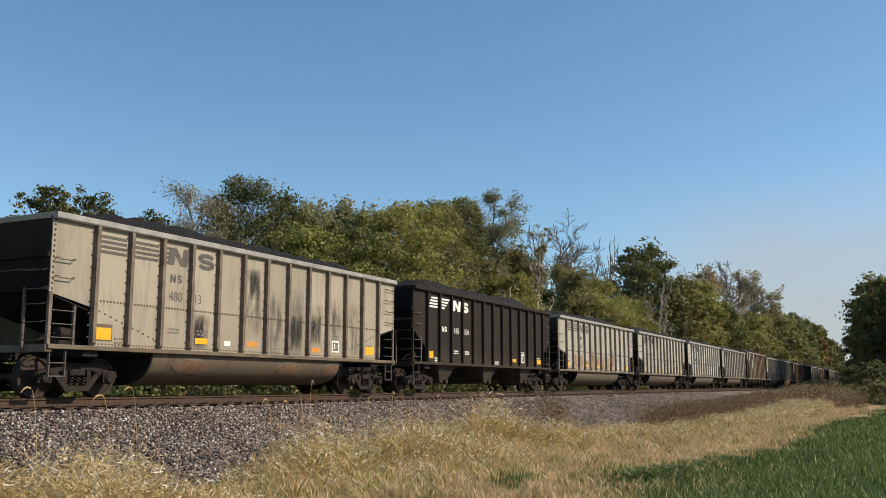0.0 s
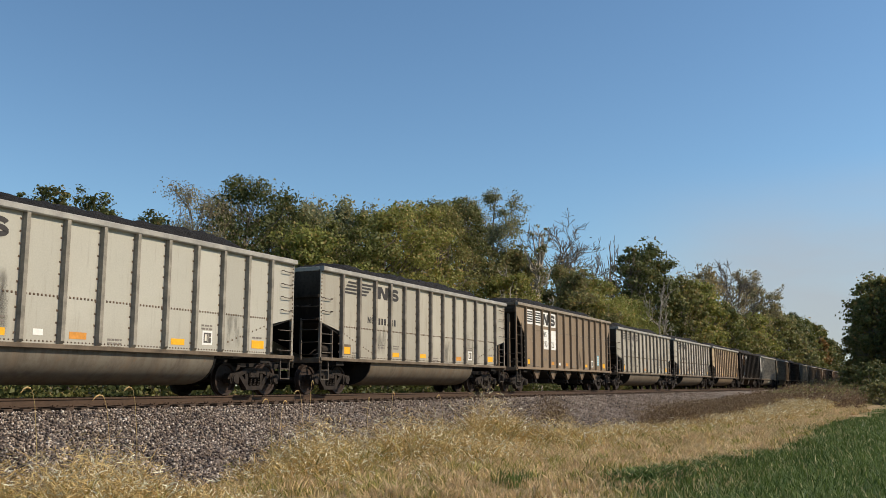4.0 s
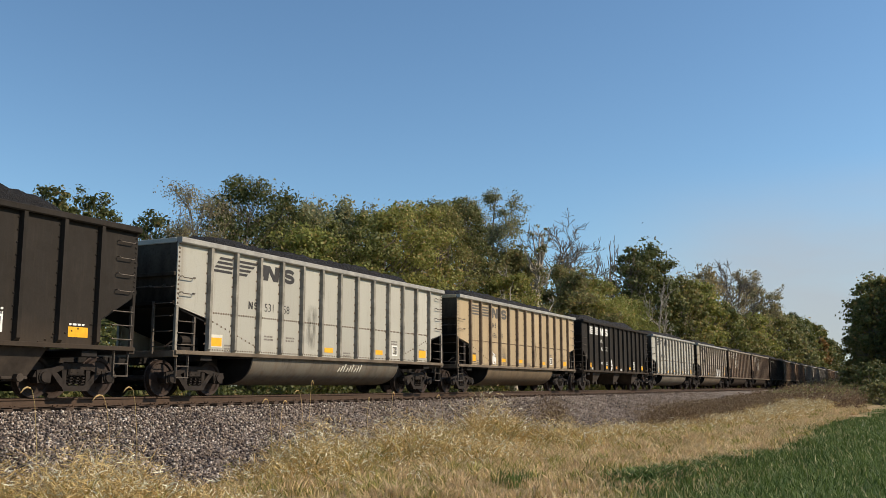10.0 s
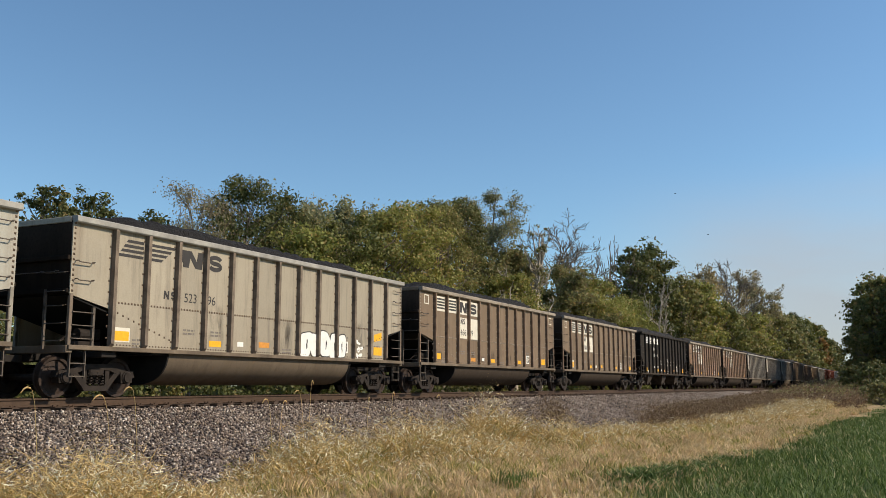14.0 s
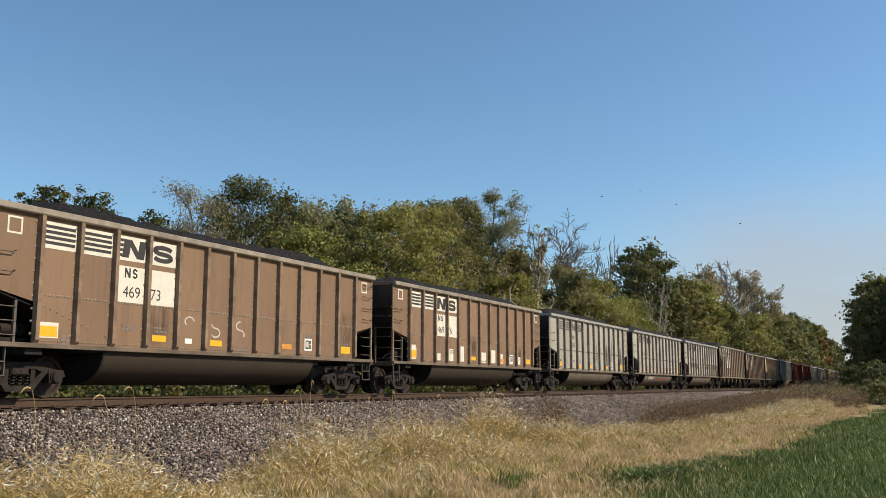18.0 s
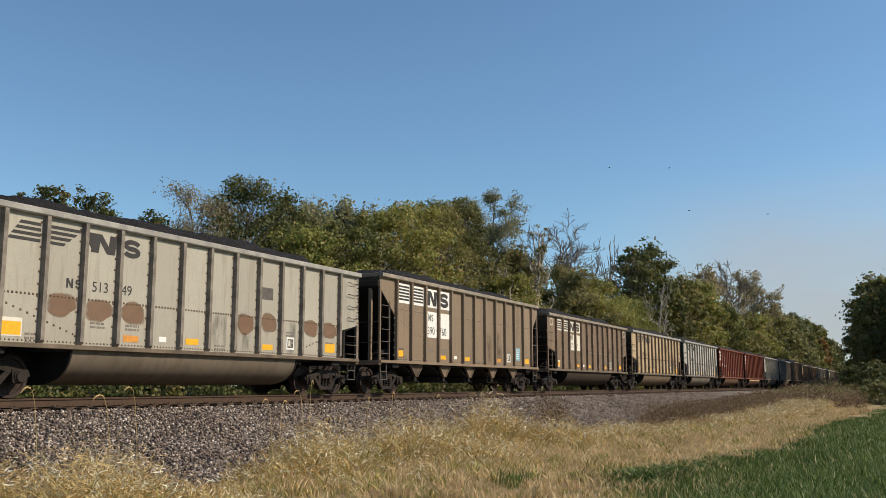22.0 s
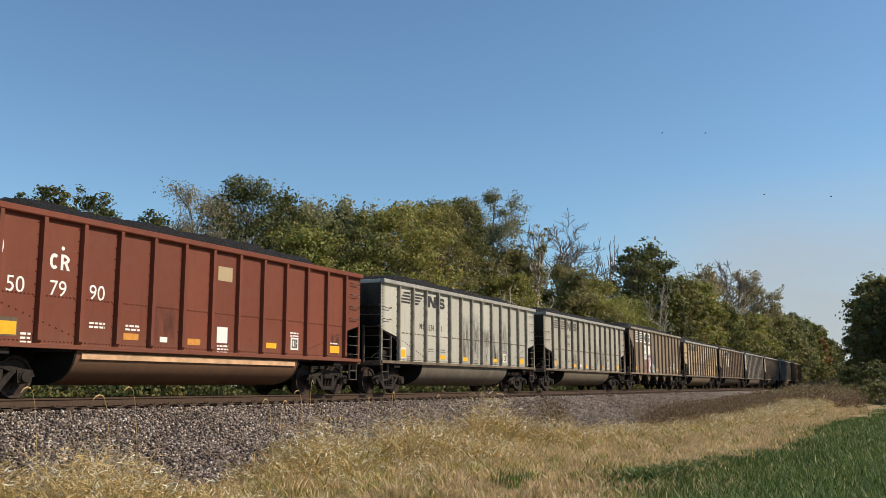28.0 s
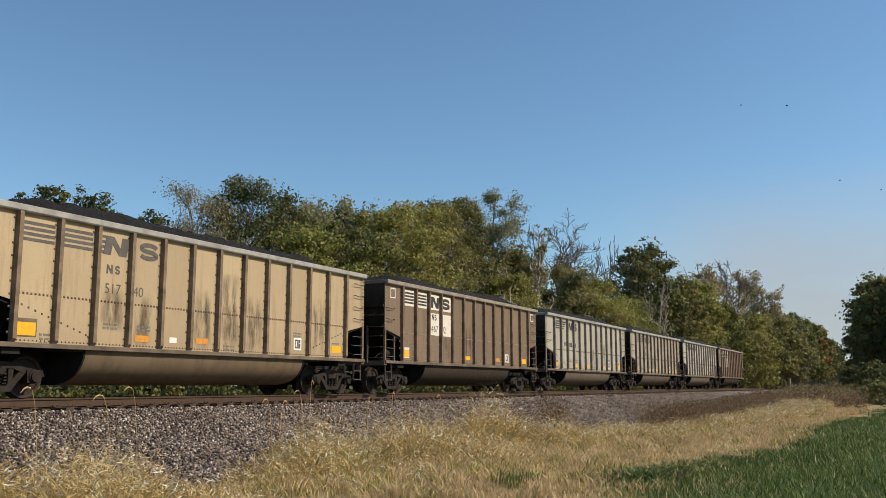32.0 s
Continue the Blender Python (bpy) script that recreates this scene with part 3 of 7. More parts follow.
def make_rivets(s):
    """Rows of rivet heads along the ribs and the seam of one side."""
    bm = bmesh.new()
    y = SIDE

    def head(x, z, r=0.016):
        r *= 1.9
        c = bm.verts.new((x, y - 0.026, z))
        ring = [bm.verts.new((x + r * math.cos(k * math.pi / 2 + 0.78), y - 0.001, z + r * math.sin(k * math.pi / 2 + 0.78))) for k in range(4)]
        for k in range(4):
            bm.faces.new((c, ring[k], ring[(k + 1) % 4]))
    for i in range(NRIB):
        x = s["x0"] + i * s["dx"]
        for k in range(10):
            head(x - 0.105, s["low"] + 0.2 + k * 0.26, 0.018)
        if i < NRIB - 1 and s["seam"] and not (s["top"] > 4 and i in (2, 3)):
            for k in range(9):
                head(x + 0.12 + k * 0.1, s["seam"], 0.019)
                head(x + 0.12 + k * 0.1, s["low"] + 0.06, 0.013)
    for k in range(14):
        head(0.06, s["end_z"] + 0.08 + k * 0.115, 0.02)
        head(s["L"] - 0.06, s["end_z"] + 0.08 + k * 0.115, 0.02)
    x = s["x0"] + 0.2
    while x < 3.1:
        head(x, s["cut_z"] - (x - s["x0"]) * 0.32, 0.018)
        head(s["L"] - x, s["cut_z"] - (x - s["x0"]) * 0.32, 0.018)
        x += 0.17
    return bm


def make_chord(L, top):
    """Top rail of a side: a rolled bulb angle with a lip."""
    prof = [(SIDE + 0.02, top - 0.15), (-1.60, top - 0.15), (-1.625, top - 0.125), (-1.625, top - 0.02), (-1.60, top), (SIDE + 0.06, top), (SIDE + 0.06, top - 0.03)]
    bm = bmesh.new()
    a = [bm.verts.new((0.0, y, z)) for y, z in prof]
    b = [bm.verts.new((L, y, z)) for y, z in prof]
    n = len(prof)
    for i in range(n):
        bm.faces.new((a[i], b[i], b[(i + 1) % n], a[(i + 1) % n]))
    bm.faces.new(a)
    bm.faces.new(list(reversed(b)))
    return bm


def tub_profile(n=16):
    prof = []
    for k in range(n + 1):
        a = math.pi * k / n
        c, sn = math.cos(a), math.sin(a)
        prof.append((-1.45 * math.copysign(abs(c) ** 0.62, c), 1.06 - 0.78 * sn ** 0.95))
    return prof


def make_tub(x0, x1):
    """The round-bottomed belly between the trucks."""
    bm = bmesh.new()
    rings = [[bm.verts.new((x, y, z)) for y, z in tub_profile()] for x in (x0, (x0 + x1) / 2, x1)]
    for a, b in zip(rings, rings[1:]):
        for k in range(16):
            f = bm.faces.new((a[k], a[k + 1], b[k + 1], b[k]))
            f.smooth = True
    return bm


def make_tub_end():
    """The belly's end plate: a shallow dished head with a flange."""
    bm = bmesh.new()
    rings = [[bm.verts.new((x, y * sc, 1.06 + (z - 1.06) * sc)) for y, z in tub_profile()] for x, sc in ((0.0, 1.012), (-0.05, 1.012), (-0.05, 0.94), (-0.12, 0.6))]
    for a, b in zip(rings, rings[1:]):
        for k in range(16):
            bm.faces.new((a[k], a[k + 1], b[k + 1], b[k]))
    bm.faces.new(rings[-1])
    return bm


def make_slope(x_top, z_top, x_low, z_low):
    """A sloping end sheet across the car."""
    dx, dz = x_low - x_top, z_low - z_top
    return plate([(x_top, z_top), (x_low, z_low), (x_low, z_low - 0.03), (x_top, z_top - 0.03)], SIDE + 0.035, -SIDE - 0.035)


def make_end_sheet(z0, z1):
    bm = box(0.0, 0.035, SIDE + 0.03, -SIDE - 0.03, z0, z1)
    for z in (z0 + 0.1, (z0 + z1) / 2):
        add_box(bm, -0.07, 0.0, SIDE + 0.03, -SIDE - 0.03, z - 0.05, z + 0.05, 0.01)
    return bm


def make_grab(w=0.46):
    """A bent grab iron standing off the sheet."""
    return tube([(0, 0, 0.0), (0, -0.085, 0.0), (0.03, -0.09, -0.03), (w - 0.03, -0.09, -0.03), (w, -0.085, 0.0), (w, 0, 0.0)], 0.013, 5)


def make_ladder(h, w=0.62, rungs=4, stile=True):
    bm = bmesh.new()
    if stile:
        add_box(bm, w - 0.03, w + 0.03, -0.03, 0.03, 0, h)
    for k in range(rungs):
        z = h * (k + 0.6) / rungs
        add_tube(bm, [(0, 0, z), (0, -0.05, z - 0.02), (w, -0.05, z - 0.02), (w, 0, z)], 0.013, 5)
    return bm


def make_end_ladder():
    """A ladder up the end of the car, beside the corner post, with a long handrail."""
    bm = bmesh.new()
    add_box(bm, -0.10, -0.05, -0.88, -0.82, 1.05, 2.35)
    for z in (1.25, 1.62, 2.0, 2.32, 2.72):
        add_tube(bm, [(-0.04, -1.46, z), (-0.11, -1.44, z - 0.02), (-0.11, -0.86, z - 0.02), (-0.04, -0.84, z)], 0.013, 5)
    add_tube(bm, [(-0.02, -0.7, 2.75), (-0.11, -0.68, 2.73), (-0.11, 0.7, 2.73), (-0.02, 0.72, 2.75)], 0.013, 5)
    return bm


def make_step():
    bm = bmesh.new()
    for x in (0, 0.42):
        add_box(bm, x - 0.012, x + 0.012, -0.03, 0.03, -0.62, 0)
    for z in (-0.6, -0.32):
        add_box(bm, -0.012, 0.432, -0.035, 0.035, z - 0.012, z + 0.012)
    return bm


def make_coupler():
    bm = bmesh.new()
    add_box(bm, -0.62, 0.3, -0.08, 0.08, 0.78, 0.94, 0.01)
    add_box(bm, -0.74, -0.42, -0.17, 0.15, 0.70, 0.99, 0.03)
    add_box(bm, -0.80, -0.66, -0.20, -0.06, 0.72, 0.97, 0.02)
    add_tube(bm, [(-0.3, 0.35, 0.78), (-0.45, 0.36, 0.52), (-0.68, 0.22, 0.40), (-0.78, 0.1, 0.55)], 0.03, 6)
    return bm


def make_frame_half(y):
    """A cast truck side frame: top member, two diagonals, spring plank and jaw ends."""
    bm = bmesh.new()
    t = 0.09
    top = [(-1.16, 0.46), (-1.10, 0.58), (-0.62, 0.66), (-0.40, 0.76), (0.40, 0.76), (0.62, 0.66), (1.10, 0.58), (1.16, 0.46), (1.02, 0.44), (0.98, 0.50), (0.60, 0.54), (0.36, 0.62), (-0.36, 0.62), (-0.60, 0.54), (-0.98, 0.50), (-1.02, 0.44)]
    add_plate(bm, top, y - t, y + t)
    for sgn in (-1, 1):
        pts = [(sgn * 0.70, 0.56), (sgn * 0.56, 0.58), (sgn * 0.22, 0.26), (sgn * 0.34, 0.17)]
        add_plate(bm, pts if sgn > 0 else list(reversed(pts)), y - t * 0.9, y + t * 0.9)
        pts = [(sgn * 0.40, 0.66), (sgn * 0.27, 0.66), (sgn * 0.27, 0.22), (sgn * 0.36, 0.22)]
        add_plate(bm, pts if sgn > 0 else list(reversed(pts)), y - t * 0.8, y + t * 0.8)
        add_plate(bm, [(sgn * 0.89 - 0.20, 0.60), (sgn * 0.89 + 0.20, 0.60), (sgn * 0.89 + 0.17, 0.33), (sgn * 0.89 - 0.17, 0.33)], y - 0.11, y + 0.10)
    add_plate(bm, [(-0.42, 0.27), (0.42, 0.27), (0.34, 0.15), (-0.34, 0.15)], y - t, y + t)
    return bm


def make_springs(y):
    bm = bmesh.new()
    for x in (-0.17, 0.0, 0.17):
        pts, n = [], 24
        for k in range(n + 1):
            a = k / n * 2 * math.pi * 5
            pts.append((x + 0.065 * math.cos(a), y - 0.04 + 0.065 * math.sin(a), 0.27 + 0.30 * k / n))
        add_tube(bm, pts, 0.016, 4)
    return bm


def make_bearing():
    return tube([(0, 0.07, 0), (0, -0.09, 0), (0, -0.10, 0), (0, -0.13, 0)], [0.15, 0.15, 0.125, 0.115], 14)


def make_wheelset():
    """Axle and two flanged wheels about the y axis, with plate holes' raised marks."""
    bm = bmesh.new()
    add_tube(bm, [(0, -1.12, 0), (0, 1.12, 0)], 0.085, 10)
    for s in (-1, 1):
        prof = [(0.10, 0.83), (0.135, 0.83), (0.15, 0.80), (0.36, 0.775), (0.385, 0.815), (0.447, 0.82), (0.457, 0.70), (0.482, 0.695), (0.482, 0.665), (0.39, 0.672), (0.36, 0.745), (0.15, 0.72), (0.10, 0.68)]
        seg = 24
        rings = [[bm.verts.new((r * math.cos(2 * math.pi * k / seg), s * y, r * math.sin(2 * math.pi * k / seg))) for r, y in prof] for k in range(seg)]
        for k in range(seg):
            a, b = rings[k], rings[(k + 1) % seg]
            for i in range(len(prof) - 1):
                bm.faces.new((a[i], b[i], b[i + 1], a[i + 1]))
        for k in range(3):
            ang = 2 * math.pi * k / 3
            c, sn = math.cos(ang), math.sin(ang)
            add_box(bm, 0.24 * c - 0.03, 0.24 * c + 0.03, s * 0.79 - 0.012, s * 0.79 + 0.012, 0.24 * sn - 0.03, 0.24 * sn + 0.03)
    return bm


AXLES = []


def add_truck(car, x, k):
    """A two-axle truck: bolster, side frames, springs, bearings and wheelsets."""
    def bolster():
        bm = box(-0.22, 0.22, -1.12, 1.12, 0.48, 0.68, 0.03)
        add_box(bm, -0.30, 0.30, -0.35, 0.35, 0.60, 0.86, 0.02)
        for sx in (-0.42, 0.42):
            add_box(bm, sx - 0.05, sx + 0.05, -0.9, 0.9, 0.30, 0.42, 0.01)
        return bm
    truck = piece("truck", "truck", bolster, M["truck"], car, (x, 0, 0))
    for s in (-1, 1):
        piece("side_frame", ("frame", s), lambda: make_frame_half(s * 1.02), M["truck"], truck)
        piece("spring_nest", ("springs", s), lambda: make_springs(s * 1.02), M["truck"], truck)
        for ax in (-0.89, 0.89):
            piece("bearing", "bearing", make_bearing, M["truck"], truck, (ax, s * 1.06, 0.457), turn=(0, 0, 0 if s < 0 else math.pi))
    for ax in (-0.89, 0.89):
        AXLES.append((piece("wheelset", "wheelset", make_wheelset, M["wheel"], truck, (ax, 0, 0.457)), k, x + ax))


# marks painted on the near side, as thin plates on the sheet
MARK_Y = SIDE - 0.004


def mark(name, polys, mat, car, lift=0.0, label=""):
    bm = bmesh.new()
    for p in polys:
        add_plate(bm, p, MARK_Y - lift - 0.002, SIDE - lift + 0.0005)
    return part(name, bm, mat, car, label)


def rect(x0, x1, z0, z1):
    return [(x0, z0), (x1, z0), (x1, z1), (x0, z1)]


GLYPHS = {}


def digits(text, x, z, h, mat, car, lift=0.0):
    """A number in the built-in font, its lower left corner at x, z."""
    if text not in GLYPHS:
        cu = bpy.data.curves.new("digits", "FONT")
        cu.body = text
        cu.size = 1.0
        cu.extrude = 0.0
        ob = bpy.data.objects.new("digits", cu)
        scene.collection.objects.link(ob)
        me = bpy.data.meshes.new_from_object(ob.evaluated_get(bpy.context.evaluated_depsgraph_get()))
        bpy.data.objects.remove(ob)
        bpy.data.curves.remove(cu)
        GLYPHS[text] = np.array([v.co[:] for v in me.vertices]), [tuple(p.vertices) for p in me.polygons]
        bpy.data.meshes.remove(me)
    co, fc = GLYPHS[text]
    bm = bmesh.new()
    k = h / 0.70
    vs = [bm.verts.new((x + c[0] * k, MARK_Y - lift - 0.001, z + c[1] * k)) for c in co]
    for f in fc:
        try:
            bm.faces.new([vs[i] for i in f])
        except ValueError:
            pass
    me = bpy.data.meshes.new("road_number")
    bm.to_mesh(me)
    bm.free()
    return part("road_number", me, mat, car)


def blob(cx, cz, rx, rz, seed, n=22, rough=0.22):
    """An irregular closed outline."""
    r = random.Random(seed)
    a1, a2, a3 = (r.uniform(0, 6.3) for _ in range(3))
    pts = []
    for k in range(n):
        a = 2 * math.pi * k / n
        d = 1 + rough * (math.sin(2 * a + a1) * 0.6 + math.sin(3 * a + a2) * 0.5 + math.sin(5 * a + a3) * 0.4)
        pts.append((cx + rx * d * math.cos(a), cz + rz * d * math.sin(a)))
    return pts


def n_block(x, z, w, h, t, lean=0.0):
    """An upright block with two slanting notches."""
    pts = [(0, 0), (t, 0), (t, h * 0.60), (w - t * 1.05, 0), (w, 0), (w, h), (w - t, h), (w - t, h * 0.40), (t * 1.05, h), (0, h)]
    return [(x + a + lean * b / h, z + b) for a, b in pts]


def s_band(x, z, w, h, t):
    """A double-curved band, as one strip of quads."""
    r = (h - t) / 4
    rx = (w - t * 1.2) / 2
    line = [(x + w / 2 + rx * math.cos(math.radians(a)), z + h - t / 2 - r + r * math.sin(math.radians(a))) for a in range(10, 271, 20)]
    line += [(x + w / 2 + rx * math.cos(math.radians(a)), z + t / 2 + r + r * math.sin(math.radians(a))) for a in range(70, -171, -20)]
    out = []
    n = len(line)
    for i, p in enumerate(line):
        q0, q1 = line[max(i - 1, 0)], line[min(i + 1, n - 1)]
        dx, dz = q1[0] - q0[0], q1[1] - q0[1]
        d = math.hypot(dx, dz) or 1.0
        out.append(((p[0] - dz / d * t * 0.60, p[1] + dx / d * t * 0.5), (p[0] + dz / d * t * 0.60, p[1] - dx / d * t * 0.5)))
    return out


def band_mark(name, band, mat, car, lift):
    bm = bmesh.new()
    rows = [[bm.verts.new((p[0], MARK_Y - lift - 0.002, p[1])) for p in pair] for pair in band]
    for a, b in zip(rows, rows[1:]):
        bm.faces.new((a[0], a[1], b[1], b[0]))
    return part(name, bm, mat, car)


def logo(s, car, style, fg, panel, lift):
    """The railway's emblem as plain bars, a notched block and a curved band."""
    X = [s["x0"] + i * s["dx"] for i in range(NRIB)]
    tall = s["top"] > 4
    zt = s["top"] - 0.31
    h = 0.56 if tall else 0.43
    zb = zt - h
    if panel is not None:
        for i in range(4):
            mark("emblem_panel", [rect(X[i] + 0.09, X[i + 1] - 0.09, zb - 0.07, zt + 0.07)], panel, car)
    for k in range(5 if tall else 4):
        z1 = zt - k * 0.115
        z0 = z1 - 0.068
        if style == "mane":
            lean = 0.085 * k
            bars = ([(X[0] + 0.36 - lean, z0), (X[1] - 0.12, z0), (X[1] - 0.12, z1), (X[0] + 0.42 - lean, z1)],
                    [(X[1] + 0.12, z0), (X[2] - 0.12 - lean * 1.7, z0), (X[2] - 0.05 - lean * 1.7, z1), (X[1] + 0.12, z1)])
        else:
            bars = (rect(X[0] + 0.12, X[1] - 0.12, z0, z1), rect(X[1] + 0.12, X[2] - 0.12, z0, z1), rect(X[2] + 0.10, X[2] + 0.26 - 0.02 * k, z0, z1))
        for bar in bars:
            mark("emblem_bar", [bar], fg, car, lift)
    a, b = X[2] + 0.20, X[3] - 0.14
    mark("emblem_block", [n_block(a, zb, b - a, h, (b - a) * 0.31, 0.07)], fg, car, lift + 0.001)
    if style == "mane":
        mark("emblem_bar", [[(a - 0.10, zt), (a + 0.10, zt), (a + 0.06, zb + 0.04), (a - 0.06, zb + 0.16)]], fg, car, lift)
    a, b = (X[3] + 0.11, X[3] + 0.66) if style == "mane" else (X[3] + 0.25, X[4] - 0.15) if panel is None else (X[3] + 0.14, X[4] - 0.19)
    band_mark("emblem_band", s_band(a, zb, b - a, h, h * 0.26), fg, car, lift)


def car_marks(s, car, kind, style, paint, n1, n2, k):
    X = [s["x0"] + i * s["dx"] for i in range(NRIB)]
    black = kind == "hopper"
    fg = M["white"] if black else (M["ink"] if style in ("panel", "mane") else M["faded"])
    lift = 0.003 if style == "panel" else 0.0
    panel = M["white"] if kind == "bay_hopper" else (M["cream"] if style == "panel" else None)
    tall = kind == "bay_hopper"
    zn = 2.20 if tall else (2.30 if style == "panel" else 2.34)
    dh = 0.29 if tall else (0.26 if style == "panel" else 0.23)
    if style != "none":
        logo(s, car, "mane" if style == "mane" else "bars", fg, panel, lift)
        if style == "panel":
            for i in (2, 3):
                mark("number_panel", [rect(X[i] + 0.09, X[i + 1] - 0.09, zn - 0.12, zn + (0.86 if tall else 0.72))], panel, car)
        same_line = style == "mane"
        zz = zn + (0.02 if same_line else (0.50 if tall else 0.45))
        xm = X[2] + (-0.42 if same_line else 0.32)
        if black and same_line:
            xm = X[1] + 0.30
        mark("reporting_mark", [n_block(xm, zz, 0.18, dh * 0.9, 0.045)], fg, car, lift)
        band_mark("reporting_mark", s_band(xm + 0.24, zz, 0.16, dh * 0.9, 0.045), fg, car, lift)
        if n1:
            digits(n1, X[2] + (0.22 if tall else 0.28), zn, dh, fg, car, lift)
            digits(n2, X[3] + (0.20 if black else 0.12), zn, dh, fg, car, lift)
        else:
            for i in range(3):
                mark("road_number", [rect(X[2] + 0.3 + 0.19 * i, X[2] + 0.42 + 0.19 * i, zn, zn + 0.22)], fg, car, lift)
            for i in range(2):
                mark("road_number", [rect(X[3] + 0.14 + 0.19 * i, X[3] + 0.26 + 0.19 * i, zn, zn + 0.22)], fg, car, lift)
    if paint == "red":
        # maker's emblem on the end panel as a hook of three arcs, and block numbers
        for rad, tk in ((0.30, 0.09), (0.15, 0.09)):
            arc = [(0.78 + (rad - sg * tk / 2) * math.cos(math.radians(a)), 3.05 + (rad - sg * tk / 2) * math.sin(math.radians(a))) for sg, span in ((1, range(-40, 181, 20)), (-1, range(180, -41, -20))) for a in span]
            mark("emblem_arc", [arc], M["white"], car)
        for z in (2.76, 2.90):
            mark("emblem_bar", [rect(0.28, 0.78, z, z + 0.09)], M["white"], car)
        mark("name_bar", [rect(0.22, 0.98, 3.48, 3.60)], M["white"], car)
        ring = [(X[1] + 0.34 + 0.12 * math.cos(math.radians(q)), 2.89 + 0.17 * math.sin(math.radians(q))) for q in range(48, 313, 22)]
        core = [(X[1] + 0.34 + 0.05 * math.cos(math.radians(q)), 2.89 + 0.095 * math.sin(math.radians(q))) for q in range(48, 313, 22)]
        band_mark("reporting_mark", list(zip(ring, core)), M["white"], car, 0.0)
        x = X[1] + 0.51
        mark("reporting_mark", [rect(x, x + 0.065, 2.72, 3.06), [(x + 0.10, 2.87), (x + 0.17, 2.87), (x + 0.25, 2.72), (x + 0.17, 2.72)]], M["white"], car)
        bowl = [((x + 0.065 + 0.165 * math.cos(math.radians(q)), 2.955 + 0.105 * math.sin(math.radians(q))), (x + 0.065 + 0.09 * math.cos(math.radians(q)), 2.955 + 0.045 * math.sin(math.radians(q)))) for q in range(-90, 91, 20)]
        band_mark("reporting_mark", bowl, M["white"], car, 0.0)
        mark("name_dot", [blob(X[1] + 0.55, 3.19, 0.045, 0.045, 3, 12, 0.0)], M["white"], car)
        if n1:
            # pale strip stands in for sunlight on the tub just below the sill
            part("peeled_strip", box(3.3, 11.25, -1.462, -1.40, 0.84, 0.98, 0.006), M["sunlit_tan"], car, "tan strip added for the sunlit top of the tub")
        for i, tx in enumerate(("50", "79", "90") if n1 else ()):
            digits(tx, X[i] + 0.24, 2.16, 0.33, M["white"], car)
        if not n1:
            for i in range(3):
                for q in range(2):
                    mark("road_number", [rect(X[i] + 0.26 + 0.26 * q, X[i] + 0.44 + 0.26 * q, 2.16, 2.46)], M["white"], car)
        mark("white_plate", [rect(X[6] + 0.28, X[6] + 0.70, 1.38, 1.80)], M["white"], car)
        mark("builder_plate", [rect(X[6] + 0.25, X[6] + 0.83, 3.02, 3.40)], M["tan"], car)
    r = random.Random(100 + k)
    low_z = s["low"] + 0.03
    st = M["white"] if black or paint == "red" else M["stencil"]
    yel = M["yellow"]
    z0 = s["low"] + 0.16
    big = 0.27 if r.random() < 0.6 else 0.22
    back = M["cream"] if r.random() < 0.3 else M["grimysill"]
    if not black:
        mark("reflector_backing", [rect(X[0] + 0.10, X[0] + 0.60, z0 - 0.03, z0 + big + 0.08)], back, car)
    mark("reflector", [rect(X[0] + 0.12, X[0] + 0.57, z0, z0 + big)], yel, car, 0.003)
    for i in (3, 5, 8):
        if r.random() < 0.92:
            zz = z0 + r.choice((-0.02, 0.0, 0.03))
            mark("reflector", [rect(X[i] + 0.25, X[i] + 0.72, zz, zz + 0.15)], yel if r.random() < 0.7 else M["orange"], car)
    mark("reflector", [rect(X[11] + 0.28, X[11] + 0.82, z0, z0 + r.choice((0.22, 0.28)))], yel, car)
    # stencilled lines of small writing
    for i, zz, n in ((2, 1.62, 2), (3, 1.62, 2), (6, 1.28, 3), (9, 1.78, 2), (11, 1.56, 1), (0, 1.3, 3)):
        rows = []
        for q in range(n):
            x = X[i] + (0.30 if i else 0.68)
            end = X[i + 1] - (0.32 if i else 0.12)
            while x < end:
                w = r.uniform(0.06, 0.16)
                rows.append(rect(x, min(x + w, end), zz - q * 0.085, zz - q * 0.085 + 0.045))
                x += w + 0.035
        tagged(mark("stencil", rows, st, car, 0.0005), kind="stuff")
    # service data square
    x, z = X[9] + 0.34, s["low"] + 0.18
    mark("data_panel", [rect(x, x + 0.38, z, z + 0.36)], M["white"], car)
    mark("data_field", [rect(x + 0.05, x + 0.33, z + 0.05, z + 0.31)], M["faded"] if not black else M["black"], car, 0.002)
    for p in (rect(x + 0.09, x + 0.16, z + 0.10, z + 0.27), rect(x + 0.2, x + 0.22, z + 0.08, z + 0.28), rect(x + 0.25, x + 0.32, z + 0.19, z + 0.21)):
        mark("data_line", [p], M["cream"], car, 0.004)
    if r.random() < 0.6:
        mark("white_plate", [rect(X[4] + 0.35, X[4] + 0.6, z0 + 0.02, z0 + 0.15)], M["white"], car)
    if kind == "bay_hopper":
        x = X[10] + 0.22
        mark("blue_plate", [rect(x, x + 0.55, 1.42, 2.0)], M["blue"], car)
        for q in range(5):
            mark("plate_line", [rect(x + 0.06, x + 0.46, 1.5 + 0.1 * q, 1.53 + 0.1 * q)], M["white"], car, 0.002)
